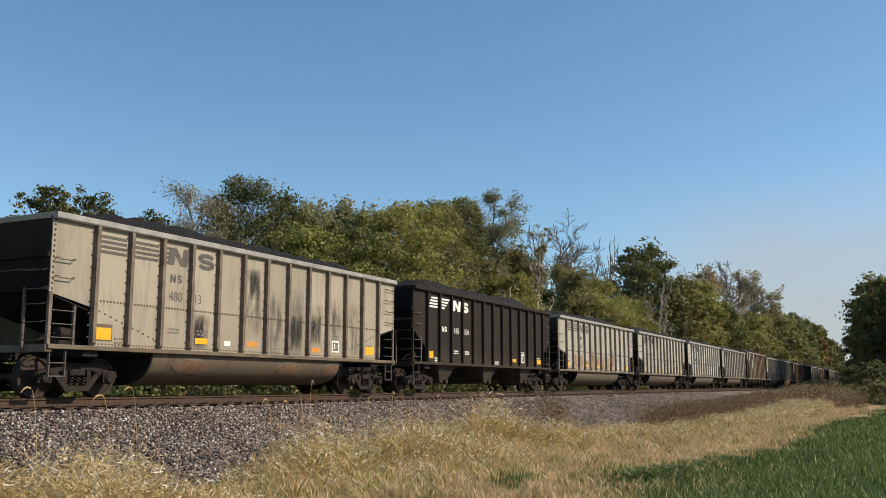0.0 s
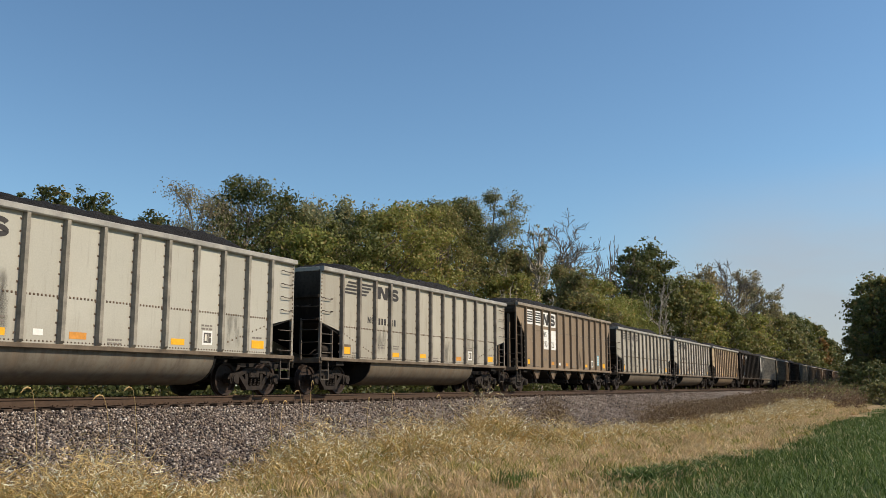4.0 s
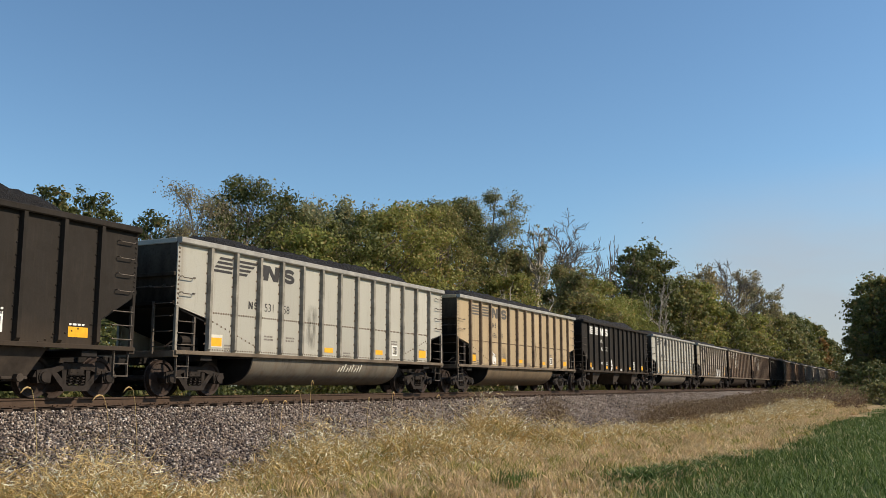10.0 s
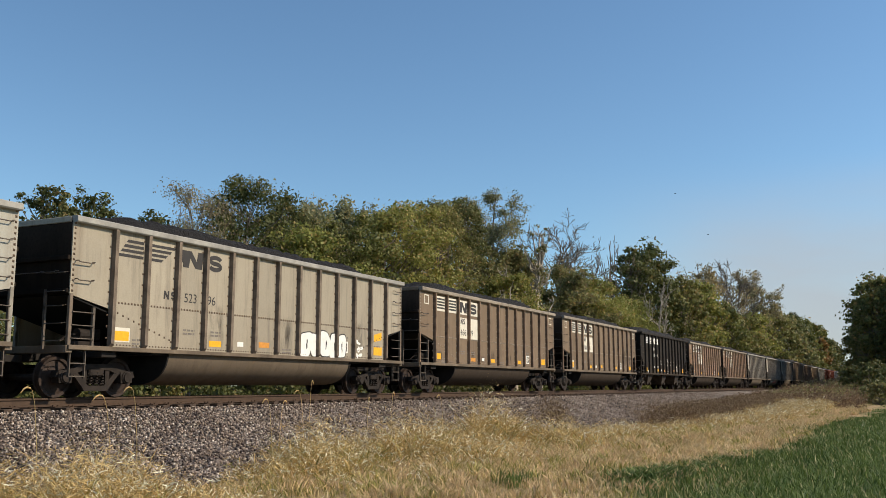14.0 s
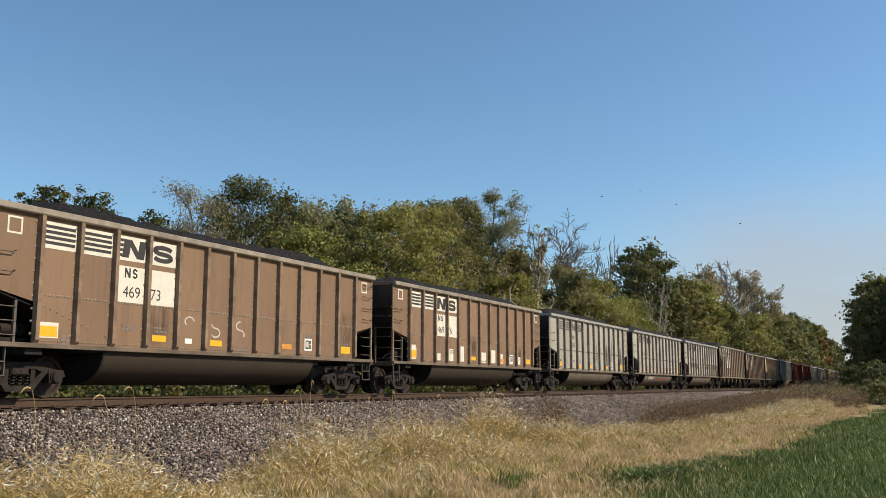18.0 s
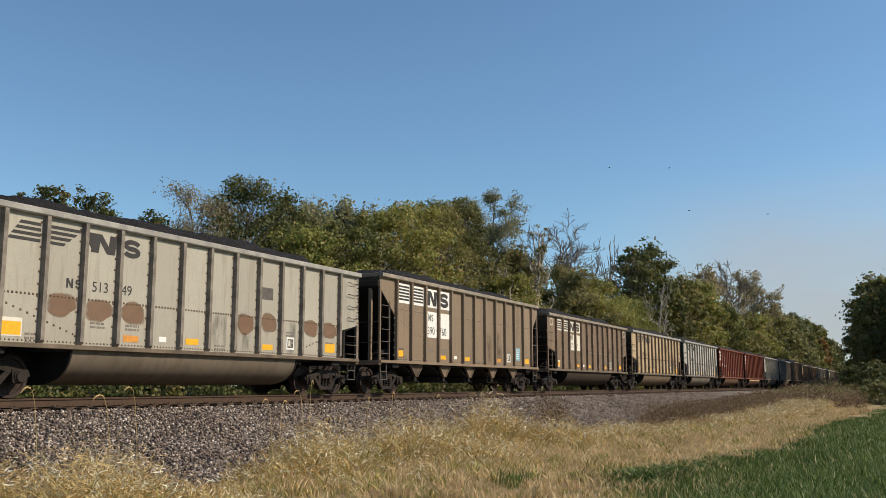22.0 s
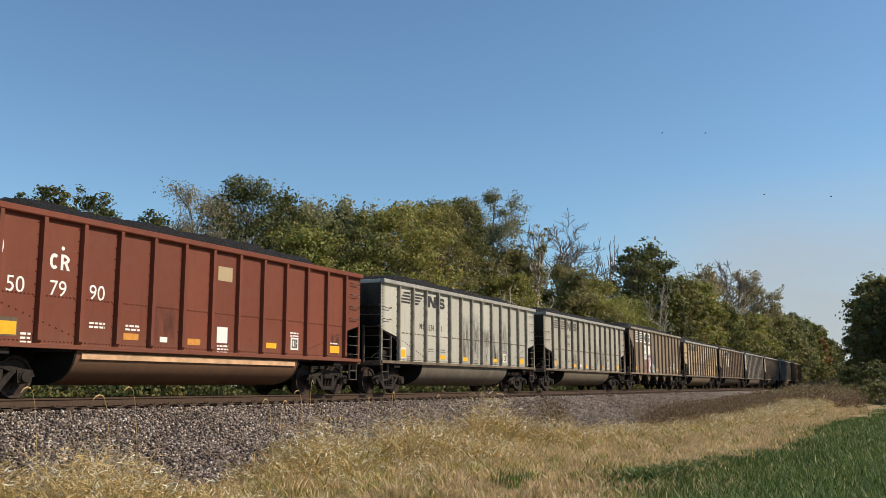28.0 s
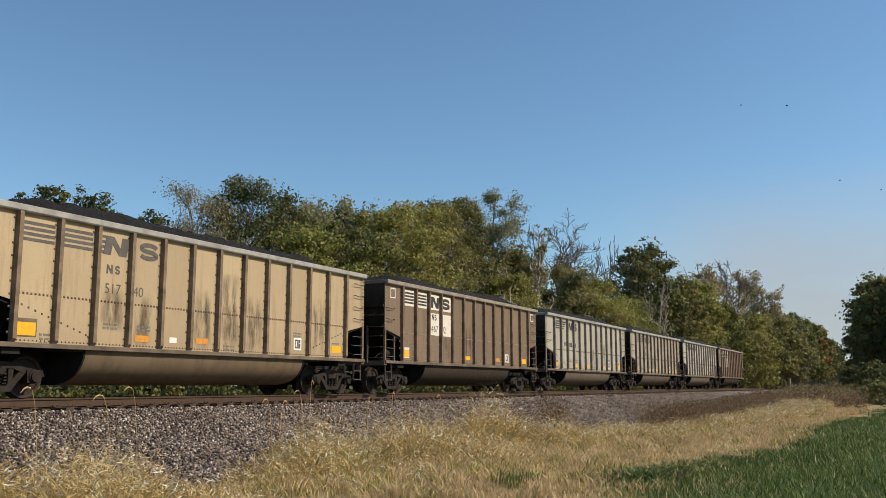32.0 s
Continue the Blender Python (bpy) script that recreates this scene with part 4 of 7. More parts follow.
    if style == "panel" and kind == "gondola":
        for x in (0.38, X[12] + 0.45):
            z = s["top"] - 0.62
            mark("square_frame", [rect(x, x + 0.36, z, z + 0.04), rect(x, x + 0.36, z + 0.32, z + 0.36), rect(x, x + 0.04, z + 0.04, z + 0.32), rect(x + 0.32, x + 0.36, z + 0.04, z + 0.32)], M["cream"], car)
    # soot smears running down the sheets
    if not black:
        for q in range(r.choice((1, 2, 2, 3))):
            i = r.randrange(2, 12)
            x, w = X[i] + r.uniform(0.45, 0.58), r.uniform(0.3, 0.4)
            z, hgt = r.uniform(1.45, 2.1), r.uniform(0.45, 0.9)
            mark("soot_smear", [rect(x - w, x + w, max(z - hgt, low_z), z + hgt)], M["smear"], car, -0.0015)


def build_car(k, kind, paint, style, n1, n2, label):
    s = SPEC[kind]
    L, top, low = s["L"], s["top"], s["low"]
    name = {"gondola": "gondola_car", "hopper": "hopper_car", "bay_hopper": "bay_hopper_car", "oxide": "gondola_car"}[kind]
    car = tagged(new(name), label, "coal car", "cars of the coal train")
    body = M[paint]
    ribm = body if kind == "bay_hopper" or paint in ("black", "red") else M["rib_" + paint]
    inside = M["inside"]
    chordm = M["chord"] if paint in ("grey", "greyb", "tan", "dusty") else M["chord_brown"] if paint.startswith("brown") else body
    sillm = body if paint in ("black", "brownh", "red") else M["grimysill"]
    piece("side_wall", ("side", kind, -1), lambda: plate(side_outline(s), SIDE, SIDE + 0.03), body, car)
    piece("side_wall", ("side", kind, 1), lambda: plate(side_outline(s), -SIDE - 0.03, -SIDE), body, car)
    for i in range(NRIB):
        x = s["x0"] + i * s["dx"]
        piece("rib", ("rib", kind), lambda: make_rib(low - 0.02, top - 0.14), ribm, car, (x, SIDE, 0))
        piece("rib", ("rib", kind), lambda: make_rib(low - 0.02, top - 0.14), ribm, car, (x, -SIDE, 0), turn=(0, 0, math.pi))
    tagged(piece("riveting", ("rivets", kind), lambda: make_rivets(s), body if paint in ("black", "red") else M["rivet_pale"] if paint.startswith("brown") else M["ribgrime"], car), kind="stuff")
    piece("top_rail", ("chord", kind), lambda: make_chord(L, top), chordm, car)
    piece("top_rail", ("chord", kind), lambda: make_chord(L, top), chordm, car, (L, 0, 0), turn=(0, 0, math.pi))
    for x, t in ((0.0, 0.0), (L, math.pi)):
        piece("end_rail", ("endrail", kind), lambda: box(-0.03, 0.09, -1.44, 1.44, top - 0.14, top - 0.01, 0.012), body, car, (x, 0, 0), turn=(0, 0, t))
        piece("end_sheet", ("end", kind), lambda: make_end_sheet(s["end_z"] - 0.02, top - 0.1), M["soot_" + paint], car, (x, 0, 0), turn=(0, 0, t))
        steep = (s["end_z"] - s["cut_z"]) / s["x0"]
        run = (s["end_z"] - low) / max(steep, 0.27)
        piece("slope_sheet", ("slope", kind), lambda: make_slope(0.0, s["end_z"], run, low), inside, car, (x, 0, 0), turn=(0, 0, t))
        piece("end_sill", ("endsill", kind), lambda: box(-0.04, 0.14, -1.52, 1.52, low - 0.16, low, 0.01), sillm, car, (x, 0, 0), turn=(0, 0, t))
        piece("coupler", "coupler", make_coupler, M["under"], car, (x, 0, 0), turn=(0, 0, t))
        for sy in (-1, 1):
            piece("corner_post", ("post", kind), lambda: box(-0.045, 0.045, -0.04, 0.04, low - 0.1, s["end_z"] + 0.02, 0.008), ribm, car, (x + (0.05 if t == 0 else -0.05), sy * 1.475, 0))
        if kind == "bay_hopper":
            for q in range(5):
                piece("end_post", ("endpost", kind), lambda: box(-0.05, 0.05, -0.06, 0.06, low - 0.02, s["end_z"], 0.008), body, car, (x + (0.06 if t == 0 else -0.06), -1.1 + 0.55 * q, 0))
            for z in (1.75, 2.45):
                piece("end_rung", ("endrung", kind), lambda: tube([(0, -1.46, 0), (0, 1.46, 0)], 0.014, 5), M["steelbar"], car, (x + (-0.02 if t == 0 else 0.02), 0, z))
        else:
            piece("end_ladder", "endladder", make_end_ladder, M["steelbar"], car, (x, 0, 0), turn=(0, 0, t))
        hi = s["end_z"] - 0.1 - low
        fl = s["x0"] - 0.4
        for sy in (-1, 1):
            near = 0.08 if t == 0 else L - 0.08 - 0.62
            piece("ladder", ("ladder", kind, t), lambda: make_ladder(hi * (0.86 if t == 0 else 0.86), rungs=5 if kind == "bay_hopper" else 3), M["steelbar"], car, (near if sy < 0 else near + 0.62, sy * 1.48, low), turn=(0, 0, 0 if sy < 0 else math.pi))
            piece("step", "step", make_step, M["steelbar"], car, (0.12 if t == 0 else L - 0.55, sy * 1.46, low - 0.06))
    if kind != "bay_hopper":
        for z in (2.58, 2.98):
            piece("grab_iron", "grab", make_grab, M["steelbar"], car, (0.12, SIDE, z))
        for q in range(4):
            piece("grab_iron", "grab", make_grab, M["steelbar"], car, (L - 0.62, SIDE, 2.45 + 0.38 * q))
            piece("grab_iron", "grab", make_grab, M["steelbar"], car, (0.62, -SIDE, 2.45 + 0.38 * q), turn=(0, 0, math.pi))
        for q in range(2):
            piece("grab_iron", "grab", make_grab, M["steelbar"], car, (-0.03, 0.9 - 1.6 * q, 2.75), turn=(0, 0, -math.pi / 2))
    piece("side_sill", ("sill", kind), lambda: box(0.0, L, -1.57, SIDE + 0.06, low - 0.09, low + 0.01, 0.008), sillm, car)
    piece("side_sill", ("sill", kind), lambda: box(0.0, L, -1.57, SIDE + 0.06, low - 0.09, low + 0.01, 0.008), sillm, car, (L, 0, 0), turn=(0, 0, math.pi))

    def spine():
        bm = box(0.05, L - 0.05, -0.32, 0.32, 0.80, 1.06, 0.01)
        for x in (1.24, L - 1.24):
            add_box(bm, x - 0.22, x + 0.22, -1.46, 1.46, 0.90, 1.04, 0.01)
        return bm
    piece("centre_sill", ("spine", kind), spine, M["under"], car)
    piece("brake_gear", "brake", lambda: make_brake(), M["truck"], car, (0.75, -1.05, low))
    if kind in ("gondola", "oxide"):
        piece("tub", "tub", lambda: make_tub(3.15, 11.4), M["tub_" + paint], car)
        # near-black tub ends: their shaded side is put into the colour, with soot
        piece("tub_end", "tub_end", make_tub_end, inside, car, (3.15, 0, 0))
        piece("tub_end", "tub_end", make_tub_end, inside, car, (11.4, 0, 0), turn=(0, 0, math.pi))
    elif kind == "hopper":
        for i in range(3):
            piece("discharge_chute", ("chute", kind), make_chute, M["darkchute"], car, (3.05 + 4.28 * i, 0, 0))
    else:
        for i in range(5):
            piece("discharge_chute", ("chute", kind), make_bay, M["chute"], car, (2.95 + 2.36 * i, 0, 0))
            piece("discharge_gate", ("gate", kind), make_bay_gate, M["under"], car, (2.95 + 2.36 * i, 0, 0))
        piece("floor_sheet", ("floor", kind), lambda: box(1.6, L - 1.6, -1.3, 1.3, 0.98, 1.06), M["under"], car)
    if kind in ("gondola", "oxide"):
        piece("floor_sheet", ("floor", kind), lambda: box(2.6, L - 2.6, -1.44, 1.44, 1.0, 1.05), M["under"], car)
    if kind == "hopper":
        piece("floor_sheet", ("floor", kind), lambda: box(2.2, L - 2.2, -1.3, 1.3, 1.0, 1.06), M["under"], car)
    add_truck(car, 1.24, k)
    add_truck(car, L - 1.24, k)
    car_marks(s, car, kind, style, paint, n1, n2, k)
    return car


def make_brake():
    bm = tube([(-0.1, 0, 0.28), (0.32, 0, 0.28)], [0.13, 0.13], 12)
    add_box(bm, -0.25, 0.5, -0.12, 0.12, 0.0, 0.12, 0.01)
    add_box(bm, 0.34, 0.52, -0.09, 0.09, 0.16, 0.42, 0.02)
    add_tube(bm, [(-0.1, 0.0, 0.28), (-0.35, 0.02, 0.24), (-0.5, 0.1, 0.1)], 0.02, 5)
    return bm


def make_chute():
    """A discharge hopper: skewed funnel with a gate frame."""
    bm = bmesh.new()
    top = [bm.verts.new(p) for p in ((-0.75, -1.40, 1.06), (0.75, -1.40, 1.06), (0.75, 1.40, 1.06), (-0.75, 1.40, 1.06))]
    bot = [bm.verts.new(p) for p in ((-0.10, -1.12, 0.36), (0.42, -1.12, 0.36), (0.42, 1.12, 0.36), (-0.10, 1.12, 0.36))]
    for i in range(4):
        bm.faces.new((top[i], top[(i + 1) % 4], bot[(i + 1) % 4], bot[i]))
    bm.faces.new(top)
    bm.faces.new(list(reversed(bot)))
    add_box(bm, -0.16, 0.48, -1.18, 1.18, 0.40, 0.46, 0.01)
    add_tube(bm, [(0.2, -1.30, 0.44), (0.2, -1.12, 0.44)], 0.09, 8)
    return bm


def make_bay(w=0.47):
    """One triangular bay of a five-bay hopper with rolled edges."""
    bm = bmesh.new()
    for y in (-1.38, 1.35):
        add_plate(bm, [(-w, 1.04), (w, 1.04), (0.05, 0.62), (-0.05, 0.62)], y, y + 0.03)
        for sgn in (-1, 1):
            pts = [(sgn * w, 1.04), (sgn * (w + 0.05), 1.04), (sgn * 0.09, 0.60), (sgn * 0.04, 0.60)]
            add_plate(bm, pts if sgn < 0 else list(reversed(pts)), y - 0.03, y + 0.06)
    return bm


def make_bay_gate():
    """The dark doors and shaft under a bay."""
    bm = bmesh.new()
    for sgn in (-1, 1):
        pts = [(sgn * 0.9, 1.04), (sgn * 0.86, 1.04), (sgn * 0.02, 0.60), (sgn * 0.06, 0.58)]
        add_plate(bm, pts if sgn > 0 else list(reversed(pts)), -1.30, 1.30)
    add_plate(bm, [(-0.24, 0.62), (0.24, 0.62), (0.18, 0.40), (-0.18, 0.40)], -1.20, 1.20)
    add_tube(bm, [(0.0, -1.34, 0.52), (0.0, -1.15, 0.52)], 0.10, 8)
    add_tube(bm, [(0.0, -1.30, 0.56), (0.10, -1.34, 0.44), (0.22, -1.34, 0.40)], 0.03, 6)
    return bm


# end paints far below the side paint: unlit face and soot in one colour
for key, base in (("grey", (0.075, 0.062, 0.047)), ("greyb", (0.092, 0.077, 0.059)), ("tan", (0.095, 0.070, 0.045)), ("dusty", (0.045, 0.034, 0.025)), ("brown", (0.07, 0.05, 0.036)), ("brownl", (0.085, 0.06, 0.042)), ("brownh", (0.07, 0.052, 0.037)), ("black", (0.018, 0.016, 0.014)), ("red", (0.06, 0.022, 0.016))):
    M["soot_" + key] = shaded_dirty_end("shaded_dirty_end_" + key, base, (0.018, 0.015, 0.0125))
# tub base cut to stand in for shade under the car; dirt and rust over it
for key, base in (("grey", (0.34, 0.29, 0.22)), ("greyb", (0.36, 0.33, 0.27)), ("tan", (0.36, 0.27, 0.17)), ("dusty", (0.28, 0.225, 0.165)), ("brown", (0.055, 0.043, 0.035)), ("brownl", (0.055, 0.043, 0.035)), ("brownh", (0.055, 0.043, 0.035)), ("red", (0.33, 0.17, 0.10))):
    near_black = key.startswith("brown")
    M["tub_" + key] = car_paint("shaded_tub_" + key, (0.030, 0.025, 0.021) if near_black else tuple(c * 0.50 for c in base), (0.018, 0.015, 0.013) if near_black else (0.07, 0.054, 0.04), (0.06, 0.042, 0.03) if near_black else (0.20, 0.11, 0.06), 0.45, 0.62, 0.75, 0.15)

COAL = {}


def coal_load(kind, k):
    """A heap of coal trimmed along the car, loaded level with the rails at its ends."""
    s = SPEC[kind]
    v = k % 3
    if (kind, v) not in COAL:
        rng = np.random.default_rng(40 + v)
        nx, ny = 64, 14
        xs, ys = np.linspace(0.35, s["L"] - 0.35, nx), np.linspace(-1.42, 1.42, ny)
        gx, gy = np.meshgrid(xs, ys, indexing="ij")
        hump = np.clip(np.minimum(gx - 0.3, s["L"] - 0.3 - gx) / 1.9, 0, 1) ** 0.8
        cross = np.clip(1 - np.abs(gy) / 1.42, 0, 1)
        wave = 0.05 * np.sin(gx * (0.45 + 0.1 * v) + v) + 0.03 * np.sin(gx * 1.7 + 2 * v)
        z = s["top"] - 0.42 + hump * (0.16 + np.minimum(cross * 1.75, (0.68 if kind == "hopper" else 0.64) + 0.10 * cross) * (0.92 + wave)) + rng.normal(0, 0.022, gx.shape)
        pts = np.stack([gx, gy, z], -1).reshape(-1, 3)
        i, j = np.meshgrid(np.arange(nx - 1), np.arange(ny - 1), indexing="ij")
        a = (i * ny + j).ravel()
        COAL[(kind, v)] = mesh_from("coal_load", pts, np.stack([a, a + ny, a + ny + 1, a + 1], -1), M["coal"])
    return tagged(new("coal_load", COAL[(kind, v)]), "heaped black coal filling an open coal car", "coal", "loads of the coal train")


G, B, H = "gondola", "hopper", "bay_hopper"
CARS = [
    (G, "dusty", "bars", "480", "13", "dusty tan-grey ribbed gondola coal car with faded emblem"),
    (B, "black", "mane", "145", "604", "black ribbed hopper coal car with white emblem"),
    (G, "grey", "bars", "503", "05", "pale grey gondola coal car with orange rust scabs"),
    (G, "grey", "mane", "513", "46", "pale grey ribbed gondola coal car, fairly clean"),
    (G, "greyb", "mane", "531", "78", "light grey ribbed gondola coal car with dark emblem"),
    (G, "grey", "mane", "", "", "pale grey ribbed gondola coal car with soot stains"),
    (H, "brownh", "panel", "390", "726", "brown five-bay hopper car with white number panels"),
    (G, "grey", "bars", "478", "45", "pale grey gondola coal car with faded barred emblem"),
    (G, "grey", "mane", "508", "81", "grey gondola coal car with brown rust patches"),
    (G, "tan", "bars", "496", "96", "yellowed tan gondola coal car with faded emblem"),
    (B, "black", "bars", "148", "892", "black hopper car with rust panel and blue tag"),
    (G, "greyb", "mane", "531", "58", "clean light grey gondola car, white scribble on tub"),
    (G, "tan", "bars", "496", "89", "yellowed tan gondola coal car, streaked and worn"),
    (B, "black", "bars", "146", "822", "black hopper coal car with white bars and tag"),
    (G, "greyb", "mane", "524", "87", "light grey gondola coal car with large dark emblem"),
    (G, "dusty", "mane", "523", "96", "dusty grey gondola car with white bubble graffiti"),
    (G, "brown", "panel", "466", "89", "brown gondola coal car with cream panels, patched"),
    (G, "brown", "panel", "", "", "brown gondola coal car with cream emblem panels"),
    (B, "black", "bars", "149", "051", "black hopper car with chalked scrawl along side"),
    (G, "brownl", "panel", "469", "73", "light brown gondola coal car with cream panels"),
    (G, "brownl", "panel", "469", "76", "light brown gondola car with white touched-up patches"),
    (G, "grey", "bars", "486", "78", "pale grey gondola coal car with sooty streaks"),
    (G, "grey", "mane", "513", "52", "grey gondola coal car with pink tags on tub"),
    (G, "grey", "mane", "513", "49", "grey gondola coal car with large brown patches"),
    (H, "brownh", "panel", "390", "760", "brown five-bay hopper car, clean white number panels"),
    (G, "brown", "panel", "471", "67", "dull brown gondola coal car with cream panels"),
    (G, "tan", "mane", "506", "68", "tan gondola coal car with streaked sides"),
    (G, "greyb", "mane", "520", "31", "clean light grey gondola coal car with yellow plates"),
    ("oxide", "red", "none", "", "", "oxide red gondola coal car with dark stains"),
    ("oxide", "red", "none", "507", "990", "oxide red gondola coal car with white numbers"),
    (G, "greyb", "mane", "534", "11", "light grey gondola coal car with dark drip streaks"),
    (G, "grey", "bars", "496", "65", "pale grey gondola coal car with white scuffs"),
    (H, "brownh", "panel", "390", "862", "brown five-bay hopper car with bright graffiti"),
    (G, "tan", "bars", "517", "40", "warm tan gondola coal car with sooty drips"),
    (G, "brown", "panel", "467", "02", "brown gondola coal car with cream panels and plates"),
    (G, "grey", "mane", "", "", "pale grey gondola coal car near the train's end"),
    (G, "dusty", "bars", "", "", "dusty grey gondola coal car near the train's end"),
    (G, "grey", "bars", "", "", "grey gondola coal car, last but one"),
    (G, "brown", "panel", "", "", "brown gondola coal car at the train's end"),
]


TAG_AT = 7.55


def graffiti(car, k):
    """What sets single cars apart: tags, patches and streaks on their sides."""
    s = SPEC[CARS[k][0]]
    X = [s["x0"] + i * s["dx"] for i in range(NRIB)]
    r = random.Random(700 + k)
    if k == 0:
        for i, z0, z1 in ((3, 1.16, 2.10), (7, 1.16, 2.35), (5, 2.6, 3.5), (8, 1.5, 2.4)):
            mark("soot_smear", [rect(X[i] + 0.08, X[i] + 0.80, z0, z1)], M["soot"], car, -0.0012)
    if k == 2:
        for i in range(1, 9):
            mark("rust_scab", [rect(X[i] + 0.12, X[i] + 0.9, 1.12, r.uniform(1.7, 2.2))], M["orange_scab"], car, -0.001)
    if k == 8:
        for x, z in ((5.4, 1.6), (6.3, 1.75), (9.9, 1.65), (2.6, 1.75), (4.6, 1.7)):
            mark("rust_scab", [blob(x, z, 0.3, 0.16, r.random())], M["primer"], car, -0.001)
    if k == 10:
        mark("rust_panel", [[(X[1] + 0.10, 3.70), (X[2] - 0.09, 3.70), (X[2] - 0.12, 2.95), (X[2] - 0.26, 2.55), (X[2] - 0.45, 2.44), (X[1] + 0.34, 2.52), (X[1] + 0.16, 2.95)]], M["redprimer"], car, 0.006)
        mark("repainted_patch", [[(X[2] + 0.09, 3.70), (X[2] + 0.58, 3.70), (X[2] + 0.50, 3.45), (X[2] + 0.66, 3.05), (X[2] + 0.09, 3.05)]], M["black"], car, 0.006)
        for q in range(11):
            ang = math.radians(38 + 10.5 * q + r.uniform(-4, 4))
            x, z, ln = X[1] + 0.42, 1.28, r.uniform(0.45, 0.85) * (0.6 + 0.4 * math.sin(ang))
            c, sn, w = math.cos(ang), math.sin(ang), r.uniform(0.010, 0.022)
            p0 = (x + 0.16 * c, z + 0.16 * sn)
            p1 = (x + ln * 0.6 * c - 0.04 * sn, z + ln * 0.6 * sn)
            p2 = (x + ln * c, z + ln * sn)
            mark("blue_scrawl", [[(p0[0] - w * sn, p0[1] + w * c), (p0[0] + w * sn, p0[1] - w * c), (p1[0] + w * sn, p1[1] - w * c), (p2[0], p2[1]), (p1[0] - w * sn, p1[1] + w * c)]], M["blue"], car, 0.001)
    if k == 12:
        cx, cz = X[2] + 0.42, 1.42
        line = [(cx + 0.40 * math.sin(1.9 * q + 0.4) * (0.55 + 0.45 * math.sin(0.7 * q)), cz + 0.26 * math.cos(2.7 * q) * (0.5 + 0.5 * math.cos(0.45 * q + 1))) for q in range(30)]
        line = [(cx - 0.22, cz + 0.62), (cx - 0.28, cz + 0.35)] + line + [(cx + 0.2, cz - 0.22)]
        for q, (p0, p1) in enumerate(zip(line, line[1:])):
            dx, dz = p1[0] - p0[0], p1[1] - p0[1]
            d = max(math.hypot(dx, dz), 0.01) / 0.019
            mark("white_scribble", [[(p0[0] - dz / d, p0[1] + dx / d), (p0[0] + dz / d, p0[1] - dx / d), (p1[0] + dz / d, p1[1] - dx / d), (p1[0] - dz / d, p1[1] + dx / d)]], M["white"], car, 0.001 + 0.0002 * q)
    if k == 13:
        x, z = X[4] + 0.42, 1.52
        for q in range(7):
            a = q * 0.9
            mark("white_tag", [blob(x + 0.16 * math.cos(a), z + 0.24 * math.sin(a), 0.11, 0.09, 60 + q + k, 16, 0.5)], M["white"], car, 0.0006 * q)
    if k == 15:
        shapes = ((8.86, 0.32, 1.50), (9.40, 0.27, 1.50), (9.90, 0.30, 1.54), (10.38, 0.24, 1.47), (10.80, 0.28, 1.50))
        for grow, mat, base_lift in ((0.035, M["ink"], 0.005), (0.0, M["white"], 0.011)):
            for q, (x, w, z) in enumerate(shapes):
                pts = []
                for i in range(28):
                    a = 2 * math.pi * i / 28
                    c, sn = math.cos(a), math.sin(a)
                    wob = 1 + 0.10 * math.sin(2 * a + q * 1.7) + 0.06 * math.sin(3 * a + q)
                    pts.append((x + (w + grow) * wob * math.copysign(abs(c) ** 0.62, c), z + (0.37 + grow) * wob * math.copysign(abs(sn) ** 0.62, sn)))
                mark("bubble_outline" if grow else "bubble_fill", [pts], mat, car, base_lift + 0.001 * q)
        for q, (x, w, z) in enumerate(shapes):
            mark("bubble_line", [blob(x + 0.05, z + 0.06 * (q % 2), 0.035, 0.12, 20 + q, 14, 0.5)], M["ink"], car, 0.018)
        for q in range(3):
            mark("white_tag", [blob(11.86 + 0.10 * math.sin(2.0 * q), 1.25 + 0.22 * q, 0.17 - 0.02 * q, 0.08, 90 + q, 20, 0.7)], M["white"], car, 0.001)
        mark("reflector", [[(X[11] + 0.3, 1.74), (X[11] + 0.8, 1.82), (X[11] + 0.8, 2.08), (X[11] + 0.3, 1.98)]], M["yellow"], car, 0.001)
    if k in (16, 20):
        for i in range(0, 11):
            if r.random() < 0.75:
                mark("touched_up_patch", [rect(X[i] + 0.16, X[i] + r.uniform(0.5, 0.8), 1.24, r.uniform(1.5, 1.85))], M["cream"] if k == 20 else M["smear"], car, -0.001)
    if k == 18:
        for i, letter in ((4, "B."), (5, "J."), (7, "R."), (8, "K."), (10, "6.")):
            digits(letter, X[i] + 0.30, 1.80, 0.34, M["stencil_light"], car, 0.001).name = "chalk_letter"
        cx = X[6] + 0.5
        star = [(cx + (0.30 if i % 2 == 0 else 0.14) * math.sin(i * math.pi / 5), 1.96 + (0.30 if i % 2 == 0 else 0.14) * math.cos(i * math.pi / 5)) for i in range(10)]
        for i in range(10):
            p0, p1 = star[i], star[(i + 1) % 10]
            dx, dz = p1[0] - p0[0], p1[1] - p0[1]
            d = math.hypot(dx, dz) / 0.018
            mark("chalk_star", [[(p0[0] - dz / d, p0[1] + dx / d), (p0[0] + dz / d, p0[1] - dx / d), (p1[0] + dz / d, p1[1] - dx / d), (p1[0] - dz / d, p1[1] + dx / d)]], M["stencil_light"], car, 0.001 + 0.0002 * i)
